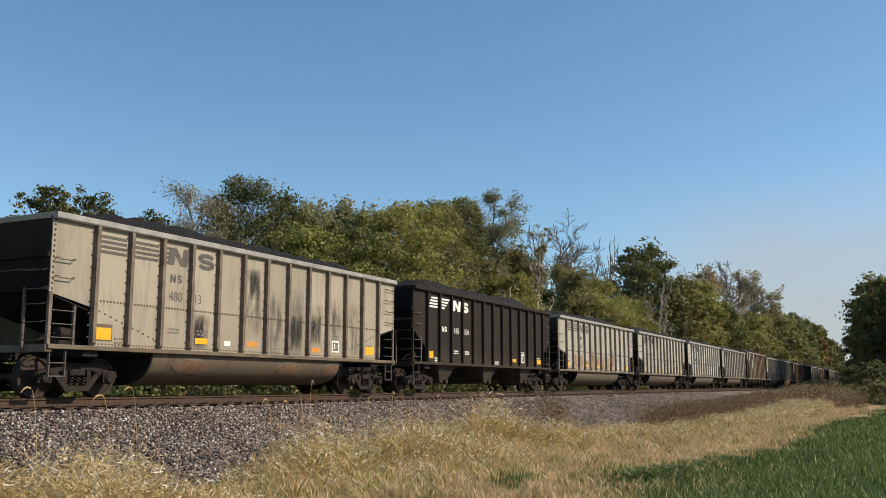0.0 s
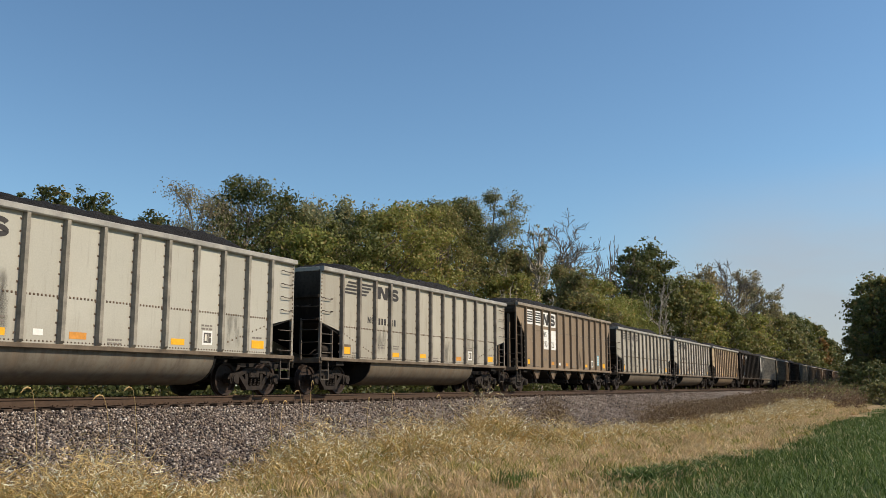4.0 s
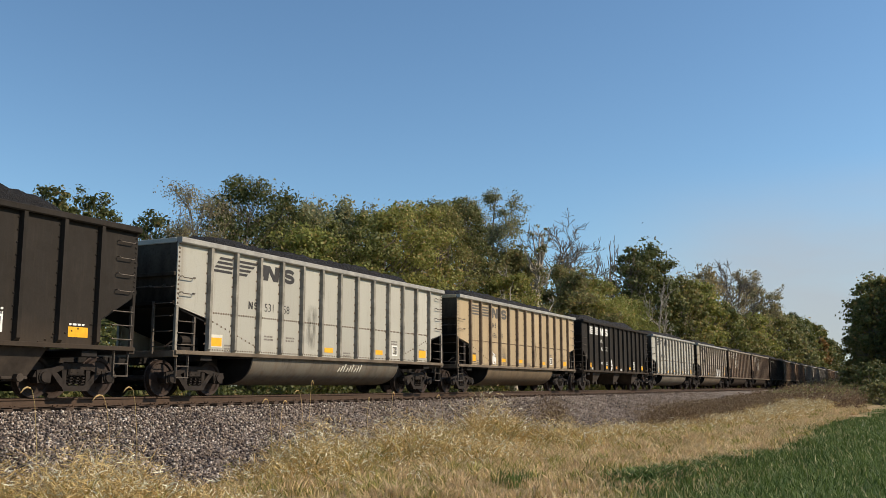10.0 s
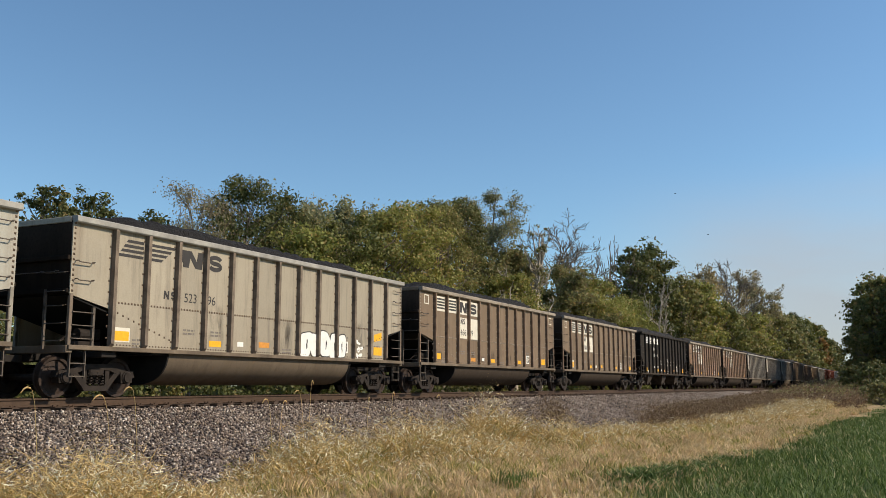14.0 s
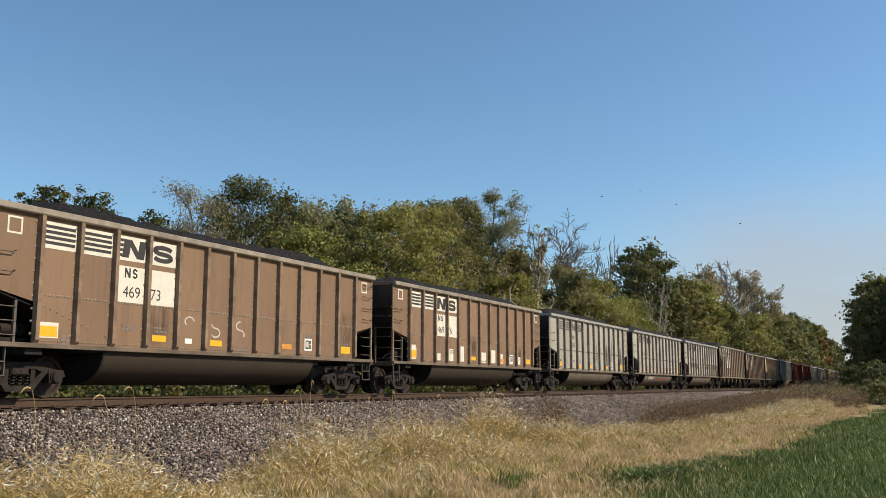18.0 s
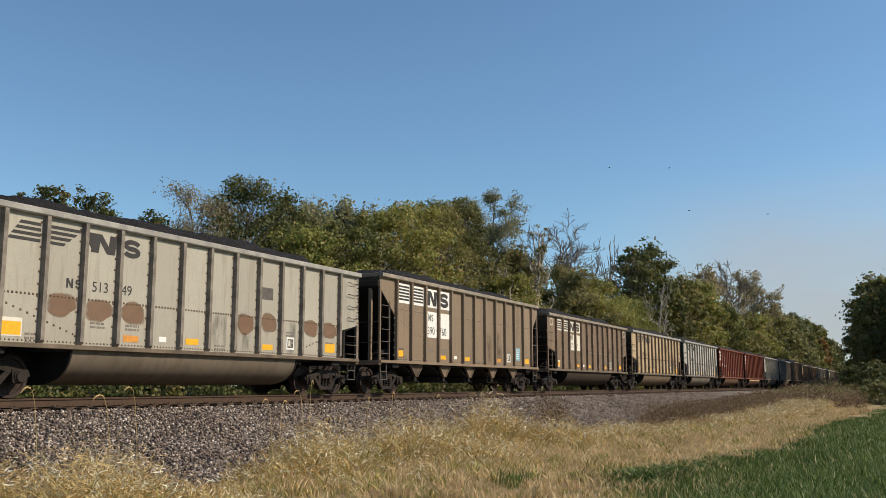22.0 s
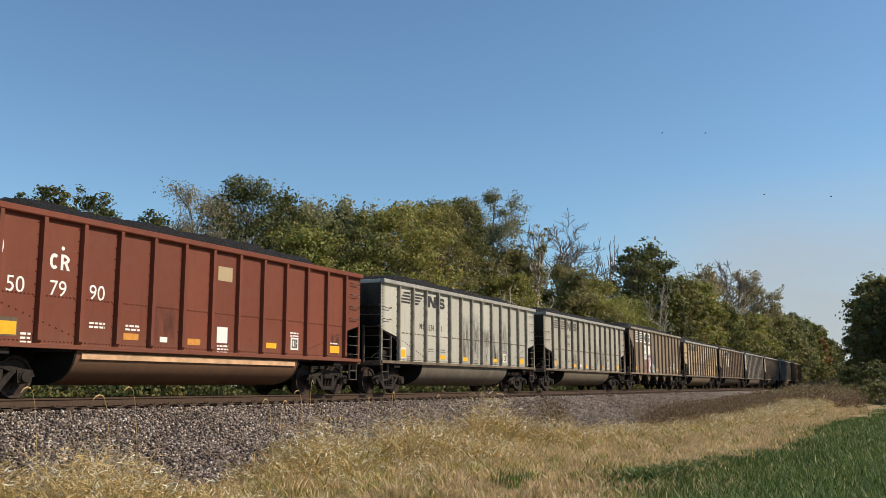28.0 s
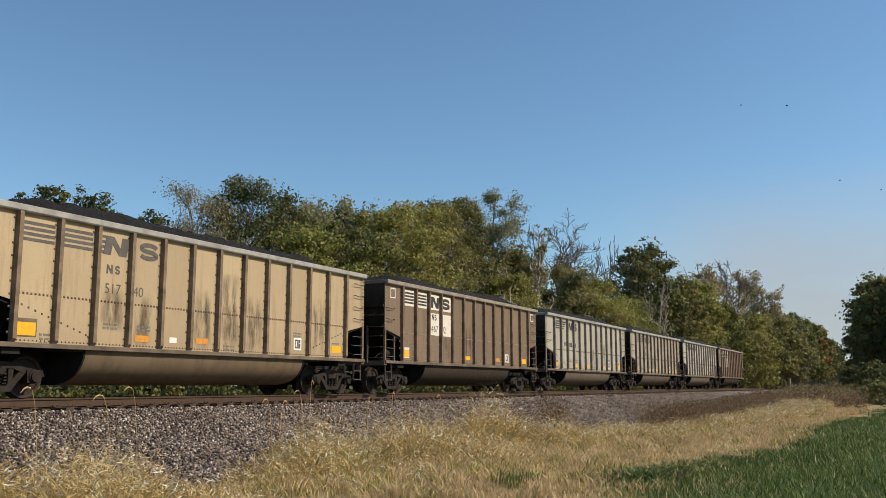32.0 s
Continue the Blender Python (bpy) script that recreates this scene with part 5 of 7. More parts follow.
    if k == 19:
        for q in range(3):
            band_mark("grey_scrawl", s_band(X[4] + 0.3 + 1.0 * q, 1.5, 0.38, 0.5, 0.04)[(0, 9, 4)[q]:(12, 26, 20)[q]], M["stencil_light"], car, 0.001)
    if k in (22, 32):
        for q in range(5):
            mark("pink_scrawl", [blob((3.9 if k == 22 else 4.0) + 1.3 * q * (1 if k == 22 else 0.2), 1.5 if k == 32 else 1.45, 0.16, 0.2, 400 + q, 20, 0.5)], M["pink"], car, -0.001)
    if k == 22:
        for x in (2.7, 10.0):
            for q in range(3):
                ring = [(x + 0.13 * math.cos(a / 10) * (1 - 0.2 * (q == 2)) + 0.07 * (q % 2), 1.32 + 0.2 * q + 0.11 * math.sin(a / 10)) for a in range(0, 63, 4)]
                for p, p2 in zip(ring, ring[1:]):
                    mark("cream_scrawl", [[(p[0], p[1] - 0.016), (p2[0], p2[1] - 0.016), (p2[0], p2[1] + 0.016), (p[0], p[1] + 0.016)]], M["cream"], car, 0.001)
    if k == 23:
        for i in (1, 2, 3, 7, 8, 10, 11):
            mark("brown_patch", [blob(X[i] + 0.52, 1.98 + r.uniform(-0.08, 0.08), 0.40, 0.27, 30 + i, 24, 0.12)], M["primer"], car, -0.001)
        mark("dark_plate", [rect(X[8] + 0.12, X[8] + 0.68, 2.68, 3.02)], M["faded"], car)
    if k in (21, 30, 33, 0, 26):
        for q in range(7 if k == 30 else 4):
            i = r.randrange(4, 12) if k != 30 else 5 + q % 5
            x = X[i] + r.uniform(0.2, 0.8)
            z = r.uniform(1.6, 2.6)
            mark("drip_streak", [rect(X[i] + 0.1, X[i] + 0.9, max(z - 0.9, 1.12), z + 0.9)], M["smear"], car, -0.002)
    if k == 28:
        for i in (7, 9, 10):
            mark("drip_streak", [rect(X[i] + 0.25, X[i] + 0.75, 2.2, 3.6)], M["smear"], car, -0.001)
    if k == 32:
        def shard(name, x, z, w, h, skew, mat, lift):
            j = [r.uniform(-0.04, 0.04) for _ in range(4)]
            mark(name, [[(x - w + j[0] - skew, z - h), (x + w - skew, z - h + j[1]), (x + w + j[2] + skew, z + h), (x - w + skew, z + h + j[3])]], mat, car, lift)
        for q in range(9):
            a = q * 0.7
            mark("violet_haze", [blob(5.35 + 0.55 * math.cos(a), 1.95 + 0.30 * math.sin(a), 0.34, 0.26, 50 + q, 20, 0.3)], M["violet"], car, 0.0004 * q)
        def stroke(name, line, w, mat, lift):
            for q, (p0, p1) in enumerate(zip(line, line[1:])):
                dx, dz = p1[0] - p0[0], p1[1] - p0[1]
                d = math.hypot(dx, dz) / w
                ex, ez = dx / d * 0.6, dz / d * 0.6
                mark(name, [[(p0[0] - dz / d - ex, p0[1] + dx / d - ez), (p0[0] + dz / d - ex, p0[1] - dx / d - ez), (p1[0] + dz / d + ex, p1[1] - dx / d + ez), (p1[0] - dz / d + ex, p1[1] + dx / d + ez)]], mat, car, lift + 0.0003 * q)
        spikes = (
            [(4.62, 1.98), (4.42, 1.72), (4.62, 1.62), (4.40, 1.36), (4.66, 1.30)],
            [(4.74, 2.16), (4.76, 1.30), (5.02, 1.34)],
            [(5.20, 2.22), (4.94, 2.10), (5.16, 1.84), (5.00, 1.62), (5.22, 1.24)],
            [(5.34, 2.16), (5.36, 1.72), (5.58, 1.98), (5.40, 1.70), (5.66, 1.46)],
        )
        for q, line in enumerate(spikes):
            stroke("red_outline", line, 0.115, M["spray"], 0.004 + 0.0012 * q)
            stroke("white_letter", line, 0.075, M["sprayed_white"], 0.010 + 0.0012 * q)
        for q, line in enumerate(([(5.56, 1.30), (5.66, 1.72), (5.86, 1.36), (5.98, 1.74)], [(6.06, 1.28), (6.10, 1.66), (6.34, 1.60), (6.16, 1.42), (6.40, 1.24)])):
            stroke("white_outline", line, 0.10, M["sprayed_white"], 0.016 + 0.0012 * q)
            stroke("teal_letter", line, 0.062, M["teal"], 0.020 + 0.0012 * q)
        for q in range(7):
            shard("white_tag", 6.95 + 0.11 * q, 1.32 + 0.12 * (q % 2), 0.02 + 0.02 * (q % 3 == 0), 0.14, 0.05 * (1 - q % 3), M["sprayed_white"], 0.001 + 0.0006 * q)
        for q in range(15):
            x = (9.75, 10.95, 12.35)[q % 3] + r.uniform(-0.25, 0.25)
            shard("red_scrawl", x, 1.35 + r.uniform(-0.12, 0.35), 0.11, 0.012, 0.05, M["spray"] if q % 2 else M["stencil_light"], 0.001 + 0.0006 * q)
    if k in (0, 11, 22):
        prof = tub_profile(40)
        rim = [(z, y) for y, z in prof if y < 0]
        zs = [z for z, _ in rim][::-1]
        ys = [y for _, y in rim][::-1]

        def on_tub(name, outline, mat, lift):
            bm = bmesh.new()
            cx = sum(p[0] for p in outline) / len(outline)
            cz = sum(p[1] for p in outline) / len(outline)

            def vert(x, z):
                return bm.verts.new((x, float(np.interp(z, zs, ys)) - 0.008 - lift, z))
            rings = [[vert(cx + (x - cx) * f, cz + (z - cz) * f) for x, z in outline] for f in (1.0, 0.66, 0.33)]
            n = len(outline)
            for u, w in zip(rings, rings[1:]):
                for i in range(n):
                    bm.faces.new((u[i], u[(i + 1) % n], w[(i + 1) % n], w[i]))
            bm.faces.new(rings[-1])
            part(name, bm, mat, car)
        if k == 0:
            for x, w in ((4.55, 0.62), (8.75, 0.55), (10.95, 0.40)):
                on_tub("oval_rim", blob(x, 0.76, w + 0.07, 0.20, 5, 24, 0.05), M["tub_greyb"], 0.0)
                on_tub("oval_mark", blob(x, 0.74, w, 0.165, 5, 24, 0.05), M["ovalrust"], 0.004)
        if k in (11, 22):
            for q in range(9):
                x = (4.3 if k == 22 else TAG_AT) + 0.16 * q
                on_tub("white_scrawl", [(x, 0.72), (x + 0.05, 0.70), (x + 0.12, 0.82 + 0.06 * (q % 3)), (x + 0.06, 0.86 + 0.06 * (q % 3))], M["cream"], 0.002 + 0.0005 * q)
            for q in range(14 if k == 22 else 0):
                x = 6.2 + 0.28 * q
                on_tub("pink_scrawl", [(x, 0.62), (x + 0.045, 0.62), (x + 0.10, 0.84 - 0.05 * (q % 2)), (x + 0.05, 0.86)], M["spray"], 0.002)


M["grimysill"] = plain_mat("grimy_sill", (0.15, 0.115, 0.08), 0.8, 0, 0.45, 1.6)
M["orange_scab"] = stain_mat("orange_rust", (0.42, 0.23, 0.10), 0.30, False, 0.55)
M["stencil_light"] = plain_mat("pale_chalk", (0.52, 0.49, 0.44), 0.9, 0, 0.3, 9.0, 0.05)
TRAIN = []
at = 13.54
for k, (kind, paint, style, n1, n2, label) in enumerate(CARS):
    TRAIN.append((build_car(k, kind, paint, style, n1, n2, label), coal_load(kind, k), at))
    graffiti(TRAIN[-1][0], k)
    at += SPEC[kind]["pitch"]

# ---- trees ----


class Geo:
    """Collects tubes and quads as arrays."""

    def __init__(self):
        self.v, self.f, self.n = [], [], 0

    def tube(self, pts, radii, sides=5):
        pts = np.asarray(pts, float)
        d = np.gradient(pts, axis=0)
        d /= np.linalg.norm(d, axis=1, keepdims=True) + 1e-9
        ref = np.where(np.abs(d[:, 2:3]) > 0.9, np.array([[1.0, 0, 0]]), np.array([[0, 0, 1.0]]))
        u = np.cross(d, ref)
        u /= np.linalg.norm(u, axis=1, keepdims=True) + 1e-9
        w = np.cross(d, u)
        a = 2 * np.pi * np.arange(sides) / sides
        ring = pts[:, None] + np.asarray(radii)[:, None, None] * (u[:, None] * np.cos(a)[None, :, None] + w[:, None] * np.sin(a)[None, :, None])
        m = len(pts)
        i, j = np.meshgrid(np.arange(m - 1), np.arange(sides), indexing="ij")
        q0 = i * sides + j
        q1 = i * sides + (j + 1) % sides
        self.f.append(np.stack([q0, q1, q1 + sides, q0 + sides], -1).reshape(-1, 4) + self.n)
        self.v.append(ring.reshape(-1, 3))
        self.n += m * sides

    def leaves(self, c, size, rng, up=0.25, aspect=0.6, out=None):
        """A leaf quad at each centre c, turned at random, or towards the directions out."""
        n = len(c)
        nrm = rng.normal(size=(n, 3)) + np.array([0, 0, up])
        if out is not None:
            nrm = nrm * 0.62 + out * 1.25
        nrm /= np.linalg.norm(nrm, axis=1, keepdims=True)
        t = np.cross(nrm, rng.normal(size=(n, 3)))
        t /= np.linalg.norm(t, axis=1, keepdims=True) + 1e-9
        b = np.cross(nrm, t)
        s = (np.asarray(size) * (0.6 + 0.8 * rng.random(n)))[:, None]
        quad = np.stack([c - t * s, c - b * s * aspect + t * s * 0.1, c + t * s, c + b * s * aspect + t * s * 0.1], 1)
        self.f.append(np.arange(4 * n).reshape(-1, 4) + self.n)
        self.v.append(quad.reshape(-1, 3))
        self.n += 4 * n

    def mesh(self, name, mat, smooth=False):
        return mesh_from(name, np.concatenate(self.v), np.concatenate(self.f), mat, smooth)


TREE_SEED = [11]


def tree(x, y, h, rad, leaf="leaf_mid", n_leaf=7000, base=0.22, clumps=60, leaf_size=0.17, spread=0.5, bark="bark", flat=0.0, lean=(0, 0), twigs=0, label="", name="tree", limb=1.0, group="trees of the wood"):
    """A tree: tapered wandering trunk, limbs to every clump, leaves in uneven clumps."""
    TREE_SEED[0] += 1
    rng = np.random.default_rng(TREE_SEED[0])
    z0 = float(ground_height(np.array(x), np.array(y))) - 0.05
    h *= 1.03 if abs(x) < 140 or y < 0 else 1.09
    if x < 120 and y > 0:
        n_leaf, leaf_size = int(n_leaf * 1.9), leaf_size * 0.62
    clumps, spread = int(clumps * 1.8), spread * 0.74
    wood, limbs, crown = Geo(), Geo(), Geo()
    th = h * 0.82
    nt = 9
    zz = np.linspace(0, th, nt)
    wander = np.cumsum(rng.normal(0, 0.012 * h, (nt, 2)), 0)
    wander -= wander[0]
    trunk = np.stack([wander[:, 0] + lean[0] * (zz / th) ** 1.5 * h, wander[:, 1] + lean[1] * (zz / th) ** 1.5 * h, zz], -1)
    r0 = h * 0.016 * limb + 0.05
    wood.tube(trunk, r0 * (1 - 0.86 * zz / th) * np.where(zz == 0, 1.35, 1.0), 7)
    ang = rng.random(clumps) * 2 * np.pi
    u = base + (1 - base) * (rng.random(clumps) ** 0.85)
    prof = np.sqrt(np.clip(1 - ((u - (0.50 + 0.2 * flat)) / (0.52 - 0.2 * flat)) ** 2, 0.03, 1)) if flat < 0.8 else np.clip((u - 0.45) * 2.2, 0.1, 1)
    lob = 1 + 0.28 * np.sin(2 * ang + rng.random() * 6) + 0.18 * np.sin(5 * ang + rng.random() * 6)
    rr = rad * prof * lob * (0.35 + 0.65 * rng.random(clumps) ** 0.5)
    top_lift = 1 - 0.07 * rng.random(clumps)
    cz = u * h * top_lift
    tx = np.interp(cz * 0.8, zz, trunk[:, 0])
    ty = np.interp(cz * 0.8, zz, trunk[:, 1])
    cc = np.stack([tx + rr * np.cos(ang), ty + rr * np.sin(ang), cz], -1)
    per = max(1, n_leaf // clumps)
    for i in range(clumps):
        c = cc[i]
        bz = min(max(c[2] - (0.5 + 0.4 * rng.random()) * rr[i] - 0.06 * h, base * h * 0.55), th * 0.97)
        s = np.array([np.interp(bz, zz, trunk[:, 0]), np.interp(bz, zz, trunk[:, 1]), bz])
        mid1 = s + (c - s) * 0.4 + rng.normal(0, 0.05 * rad, 3) + np.array([0, 0, -0.02 * h])
        mid2 = s + (c - s) * 0.75 + rng.normal(0, 0.05 * rad, 3)
        br = (0.0045 * h * limb + 0.012) * (0.6 + 0.8 * (1 - bz / th))
        limbs.tube(np.array([s, mid1, mid2, c]), br * np.array([1.0, 0.7, 0.42, 0.18]), 4)
        for q in range(twigs):
            frm = (s, mid1, mid2, c)[rng.integers(1, 4)]
            d = rng.normal(size=3) * np.array([1, 1, 0.6]) + np.array([0, 0, 0.9])
            d /= np.linalg.norm(d)
            ln = rad * (0.14 + 0.30 * rng.random())
            kink = frm + d * ln * 0.5 + rng.normal(0, 0.05, 3)
            limbs.tube(np.array([frm, kink, frm + d * ln + rng.normal(0, 0.08, 3)]), br * np.array([0.34, 0.24, 0.10]) + 0.003 + 0.00007 * x, 3)
        if n_leaf:
            k = int(per * (0.5 + rng.random()))
            cr = spread * (0.6 + 0.9 * rng.random()) * rad * 0.62
            p = rng.normal(size=(k, 3))
            p /= np.linalg.norm(p, axis=1, keepdims=True)
            way = p.copy()
            lobes = 1 + 0.35 * np.sin(3 * np.arctan2(p[:, 1:2], p[:, 0:1]) + 6.3 * rng.random()) * (1 - p[:, 2:3] ** 2)
            stray = np.where(rng.random((k, 1)) < 0.05, 1.0 + 0.25 * rng.random((k, 1)), 1.0)
            p *= (rng.random((k, 1)) ** 0.55) * stray * lobes * cr * np.array([1.0, 1.0, 0.66 - 0.36 * flat])
            crown.leaves(c + p, leaf_size, rng, out=way)
    t = tagged(new(name), label, "tree", group)
    t.location = (x, y, z0)
    part("trunk", wood.mesh("trunk", M[bark], True), None, t)
    part("branchwork", limbs.mesh("branchwork", M[bark], True), None, t)
    if n_leaf:
        part("crown", crown.mesh("crown", M[leaf]), None, t)
    return t


def oak(x, y, h, rad, n=11000, **kw):
    return tree(x, y, h, rad, "leaf_oak", n, clumps=95, spread=0.55, label=kw.pop("label", "dark green broad oak in full leaf"), **kw)


def sapling(x, y, h, rad, n=8000, leaf="leaf_yel", **kw):
    return tree(x, y, h, rad, leaf, n, base=0.10, clumps=80, spread=0.55, label=kw.pop("label", "yellow-green young tree at the wood's edge"), **kw)


def forked_tree(x, y, h, rad, leaf=None, n_leaf=0, leaf_size=0.09, bark="bark", label="", first=0.35, limbs=9, levels=3, limb=1.0, flat=0.0, puff=0.35, group="trees of the wood"):
    """An open tree: a forking trunk, limbs that rise and fork again into fine twigs, sparse leaves at the twigs."""
    TREE_SEED[0] += 1
    rng = np.random.default_rng(TREE_SEED[0])
    z0 = float(ground_height(np.array(x), np.array(y))) - 0.05
    h *= 1.03 if x < 140 else 1.09
    runs, tips = [], []
    up = np.array([0, 0, 1.0])
    thin = 0.006 + 0.00013 * x

    def grow(p, d, ln, r, lev):
        pts, q = [p], p
        for i in range(3):
            d = d + up * (0.06 - 0.06 * flat) + rng.normal(0, 0.15, 3)
            d = d / np.linalg.norm(d)
            q = q + d * ln / 3
            pts.append(q)
        runs.append((np.array(pts), r * np.array([1.0, 0.82, 0.66, 0.5]) + thin))
        if lev == 0:
            tips.extend(pts[1:])
            return
        for c in range(rng.integers(3, 5)):
            f = 1.0 if c == 0 else rng.uniform(0.3, 0.95)
            k = min(int(f * 3), 2)
            s = pts[k] + (pts[k + 1] - pts[k]) * (f * 3 - k)
            e = d + rng.normal(0, 0.72, 3) * np.array([1, 1, 0.75]) + up * (0.16 - 0.25 * flat)
            grow(s, e / np.linalg.norm(e), ln * rng.uniform(0.5, 0.75), r * (0.62 if c == 0 else 0.45), lev - 1)

    th = 0.78
    tz = np.linspace(0, th, 8)
    wander = np.cumsum(rng.normal(0, 0.012, (8, 2)), 0)
    trunk = np.concatenate([wander - wander[0], tz[:, None]], 1)
    for i in range(limbs):
        f = first + (th - first) * (i + 0.6 * rng.random()) / limbs
        s = np.array([np.interp(f, tz, trunk[:, 0]), np.interp(f, tz, trunk[:, 1]), f])
        a = i * 2.4 + rng.normal(0, 0.4)
        rise = rng.uniform(0.25, 1.0) * (1 - 0.35 * flat)
        d = np.array([math.cos(a), math.sin(a), rise])
        grow(s, d / np.linalg.norm(d), 0.16 + 0.05 * rng.random(), 0.0058 * h * limb * (1.15 - f), levels)
    grow(trunk[-1], np.array([0.1, 0, 1.0]), 0.13, 0.004 * h * limb, levels)
    ends = np.array(tips)
    drift = ends[:, :2].mean(0) / ends[:, 2].mean()
    trunk[:, :2] -= drift * trunk[:, 2:]
    ends[:, :2] -= drift * ends[:, 2:]
    for pts, _ in runs:
        pts[:, :2] -= drift * pts[:, 2:]
    wide = rad / np.percentile(np.hypot(ends[:, 0], ends[:, 1]), 92)
    tall = h / ends[:, 2].max()
    size = np.array([wide, wide, tall])
    wood, twigwork, crown = Geo(), Geo(), Geo()
    wood.tube(trunk * size, (h * 0.013 * limb + 0.04) * (1 - 0.75 * tz / th) * np.where(tz == 0, 1.3, 1.0), 7)
    for pts, r in runs:
        twigwork.tube(pts * size, r, 4 if r[0] > 0.05 else 3)
    t = tagged(new("tree"), label, "tree", group)
    t.location = (x, y, z0)
    part("trunk", wood.mesh("trunk", M[bark], True), None, t)
    part("branchwork", twigwork.mesh("branchwork", M[bark], True), None, t)
    if n_leaf:
        pick = ends[rng.integers(0, len(ends), n_leaf)] * size
        crown.leaves(pick + rng.normal(0, puff, (n_leaf, 3)) * np.array([1, 1, 0.6 - 0.25 * flat]), leaf_size, rng)
        part("crown", crown.mesh("crown", M[leaf]), None, t)
    return t


def thin_tree(x, y, h, rad, n=2600, leaf="leaf_olive", **kw):
    return forked_tree(x, y, h, rad, leaf, int(n * 1.6), kw.pop("leaf_size", 0.10 + 0.0005 * x), label=kw.pop("label", "thin-leaved olive tree with open branches"), **kw)


def bare_tree(x, y, h, rad, **kw):
    return forked_tree(x, y, h, rad, None, 0, label=kw.pop("label", "leafless grey tree with fine branches"), **kw)


# the wood beyond the track, from near to far
oak(33.5, 22.0, 11.9, 1.8, 2800, base=0.2, label="dark green tree top showing over the train")
oak(35.2, 22.0, 12.1, 1.8, 2800, base=0.2, label="dark green tree top showing over the train")
oak(36.6, 22.0, 11.5, 1.6, 2200, base=0.2, label="dark green tree behind the train")
oak(39.5, 20.0, 11.4, 1.7, 2600, base=0.2, label="small dark tree behind the train")
forked_tree(41.0, 19.0, 12.9, 2.3, "leaf_tan", 12000, 0.058, label="thin tan-leaved tree with spreading limbs", first=0.3)
oak(46.4, 18.5, 14.1, 4.0, 14000, leaf_size=0.15, base=0.15, label="big dark green oak in full leaf")
oak(49.6, 18.5, 13.9, 3.0, 10000, leaf_size=0.15, base=0.15, label="dark green oak beside a bigger one")
thin_tree(54.5, 20.0, 14.9, 2.6, 8000, leaf="leaf_feather", label="grey-green thin-leaved tree in the wood")
thin_tree(58.6, 20.0, 15.7, 2.6, 8000, leaf="leaf_feather", label="grey-green thin-leaved tree in the wood")
sapling(45.2, 13.8, 10.9, 2.6, 9000)
sapling(50.0, 14.6, 12.4, 3.2, 11000, leaf="leaf_mid", label="mid-green bushy tree at the wood's edge")
sapling(55.2, 15.0, 13.6, 3.4, 12000)
sapling(60.5, 15.5, 15.2, 3.6, 12000, label="yellow-green leafy tree with rounded top")
sapling(65.0, 15.2, 15.6, 3.6, 10000, leaf="leaf_mid", label="mid-green bushy tree at the wood's edge")
sapling(69.0, 18.0, 17.0, 3.4, 9000, leaf="leaf_mid", label="mid-green tall tree among others")
oak(72.8, 17.5, 17.6, 3.3, 9500, label="tall dark green tree with ragged top")
sapling(72.0, 13.0, 11.0, 3.0, 9000, label="yellow-green leafy tree low in the wood")
forked_tree(79.8, 17.0, 19.6, 3.1, "leaf_feather", 22000, 0.085, label="flat-topped open tree with feathery leaves", first=0.45, flat=0.85, limbs=12, puff=0.3)
thin_tree(79.5, 14.5, 14.6, 3.4, 9000, label="thin-leaved olive tree among others")
tree(75.5, 11.2, 15.5, 2.2, "leaf_olive", 500, base=0.55, clumps=14, spread=0.3, bark="palebark", twigs=6, limb=2.4, label="dead tree with bleached bare trunk", name="dead_tree")
tree(69.5, 10.6, 9.4, 1.8, "leaf_olive", 0, base=0.5, clumps=8, bark="palebark", twigs=5, limb=2.4, lean=(-0.10, 0), label="leaning dead tree with bleached trunk", name="dead_tree")
tree(72.5, 12.2, 12.6, 1.6, "leaf_olive", 0, base=0.5, clumps=7, bark="palebark", twigs=4, limb=2.0, label="dead tree with a forked pale trunk", name="dead_tree")
bare_tree(95.0, 15.5, 20.2, 5.2, first=0.42, limbs=8, levels=4)
bare_tree(103.0, 16.5, 18.0, 3.6, first=0.45, limbs=6, levels=4)
bare_tree(109.5, 14.0, 19.4, 1.5, first=0.5, limbs=6, levels=2, label="slim leafless tree standing alone")
bare_tree(106.0, 15.0, 16.5, 1.6, first=0.5, limbs=5, levels=2, label="slim leafless tree standing alone")
thin_tree(90.0, 13.0, 13.6, 4.2, 9000, label="thin-leaved olive tree among others")
sapling(92.0, 11.6, 11.2, 3.4, 9000, leaf_size=0.17)
sapling(97.5, 12.0, 12.6, 4.0, 12000, leaf_size=0.2, label="bright yellow-green bushy tree")
sapling(105.0, 12.0, 11.6, 4.0, 9000, leaf_size=0.18, label="bright yellow-green bushy tree")
sapling(112.5, 12.5, 12.2, 3.8, 9000, leaf_size=0.18)
oak(127.0, 13.2, 20.6, 4.9, 18000, base=0.12, leaf_size=0.22, label="tall dense dark oak")
oak(120.0, 14.0, 19.6, 3.2, 7000, leaf_size=0.22, label="ragged dark tree beside a dense oak")
bare_tree(113.0, 9.0, 14.0, 2.4, bark="palebark", first=0.2, limbs=8, label="pale leafless shrubby tree before the oak")
sapling(133.0, 10.5, 16.6, 4.2, 10000, leaf_size=0.24, leaf="leaf_mid", label="mid-green leafy tree at the wood's edge")
sapling(143.0, 10.0, 15.8, 4.2, 9000, leaf_size=0.25)
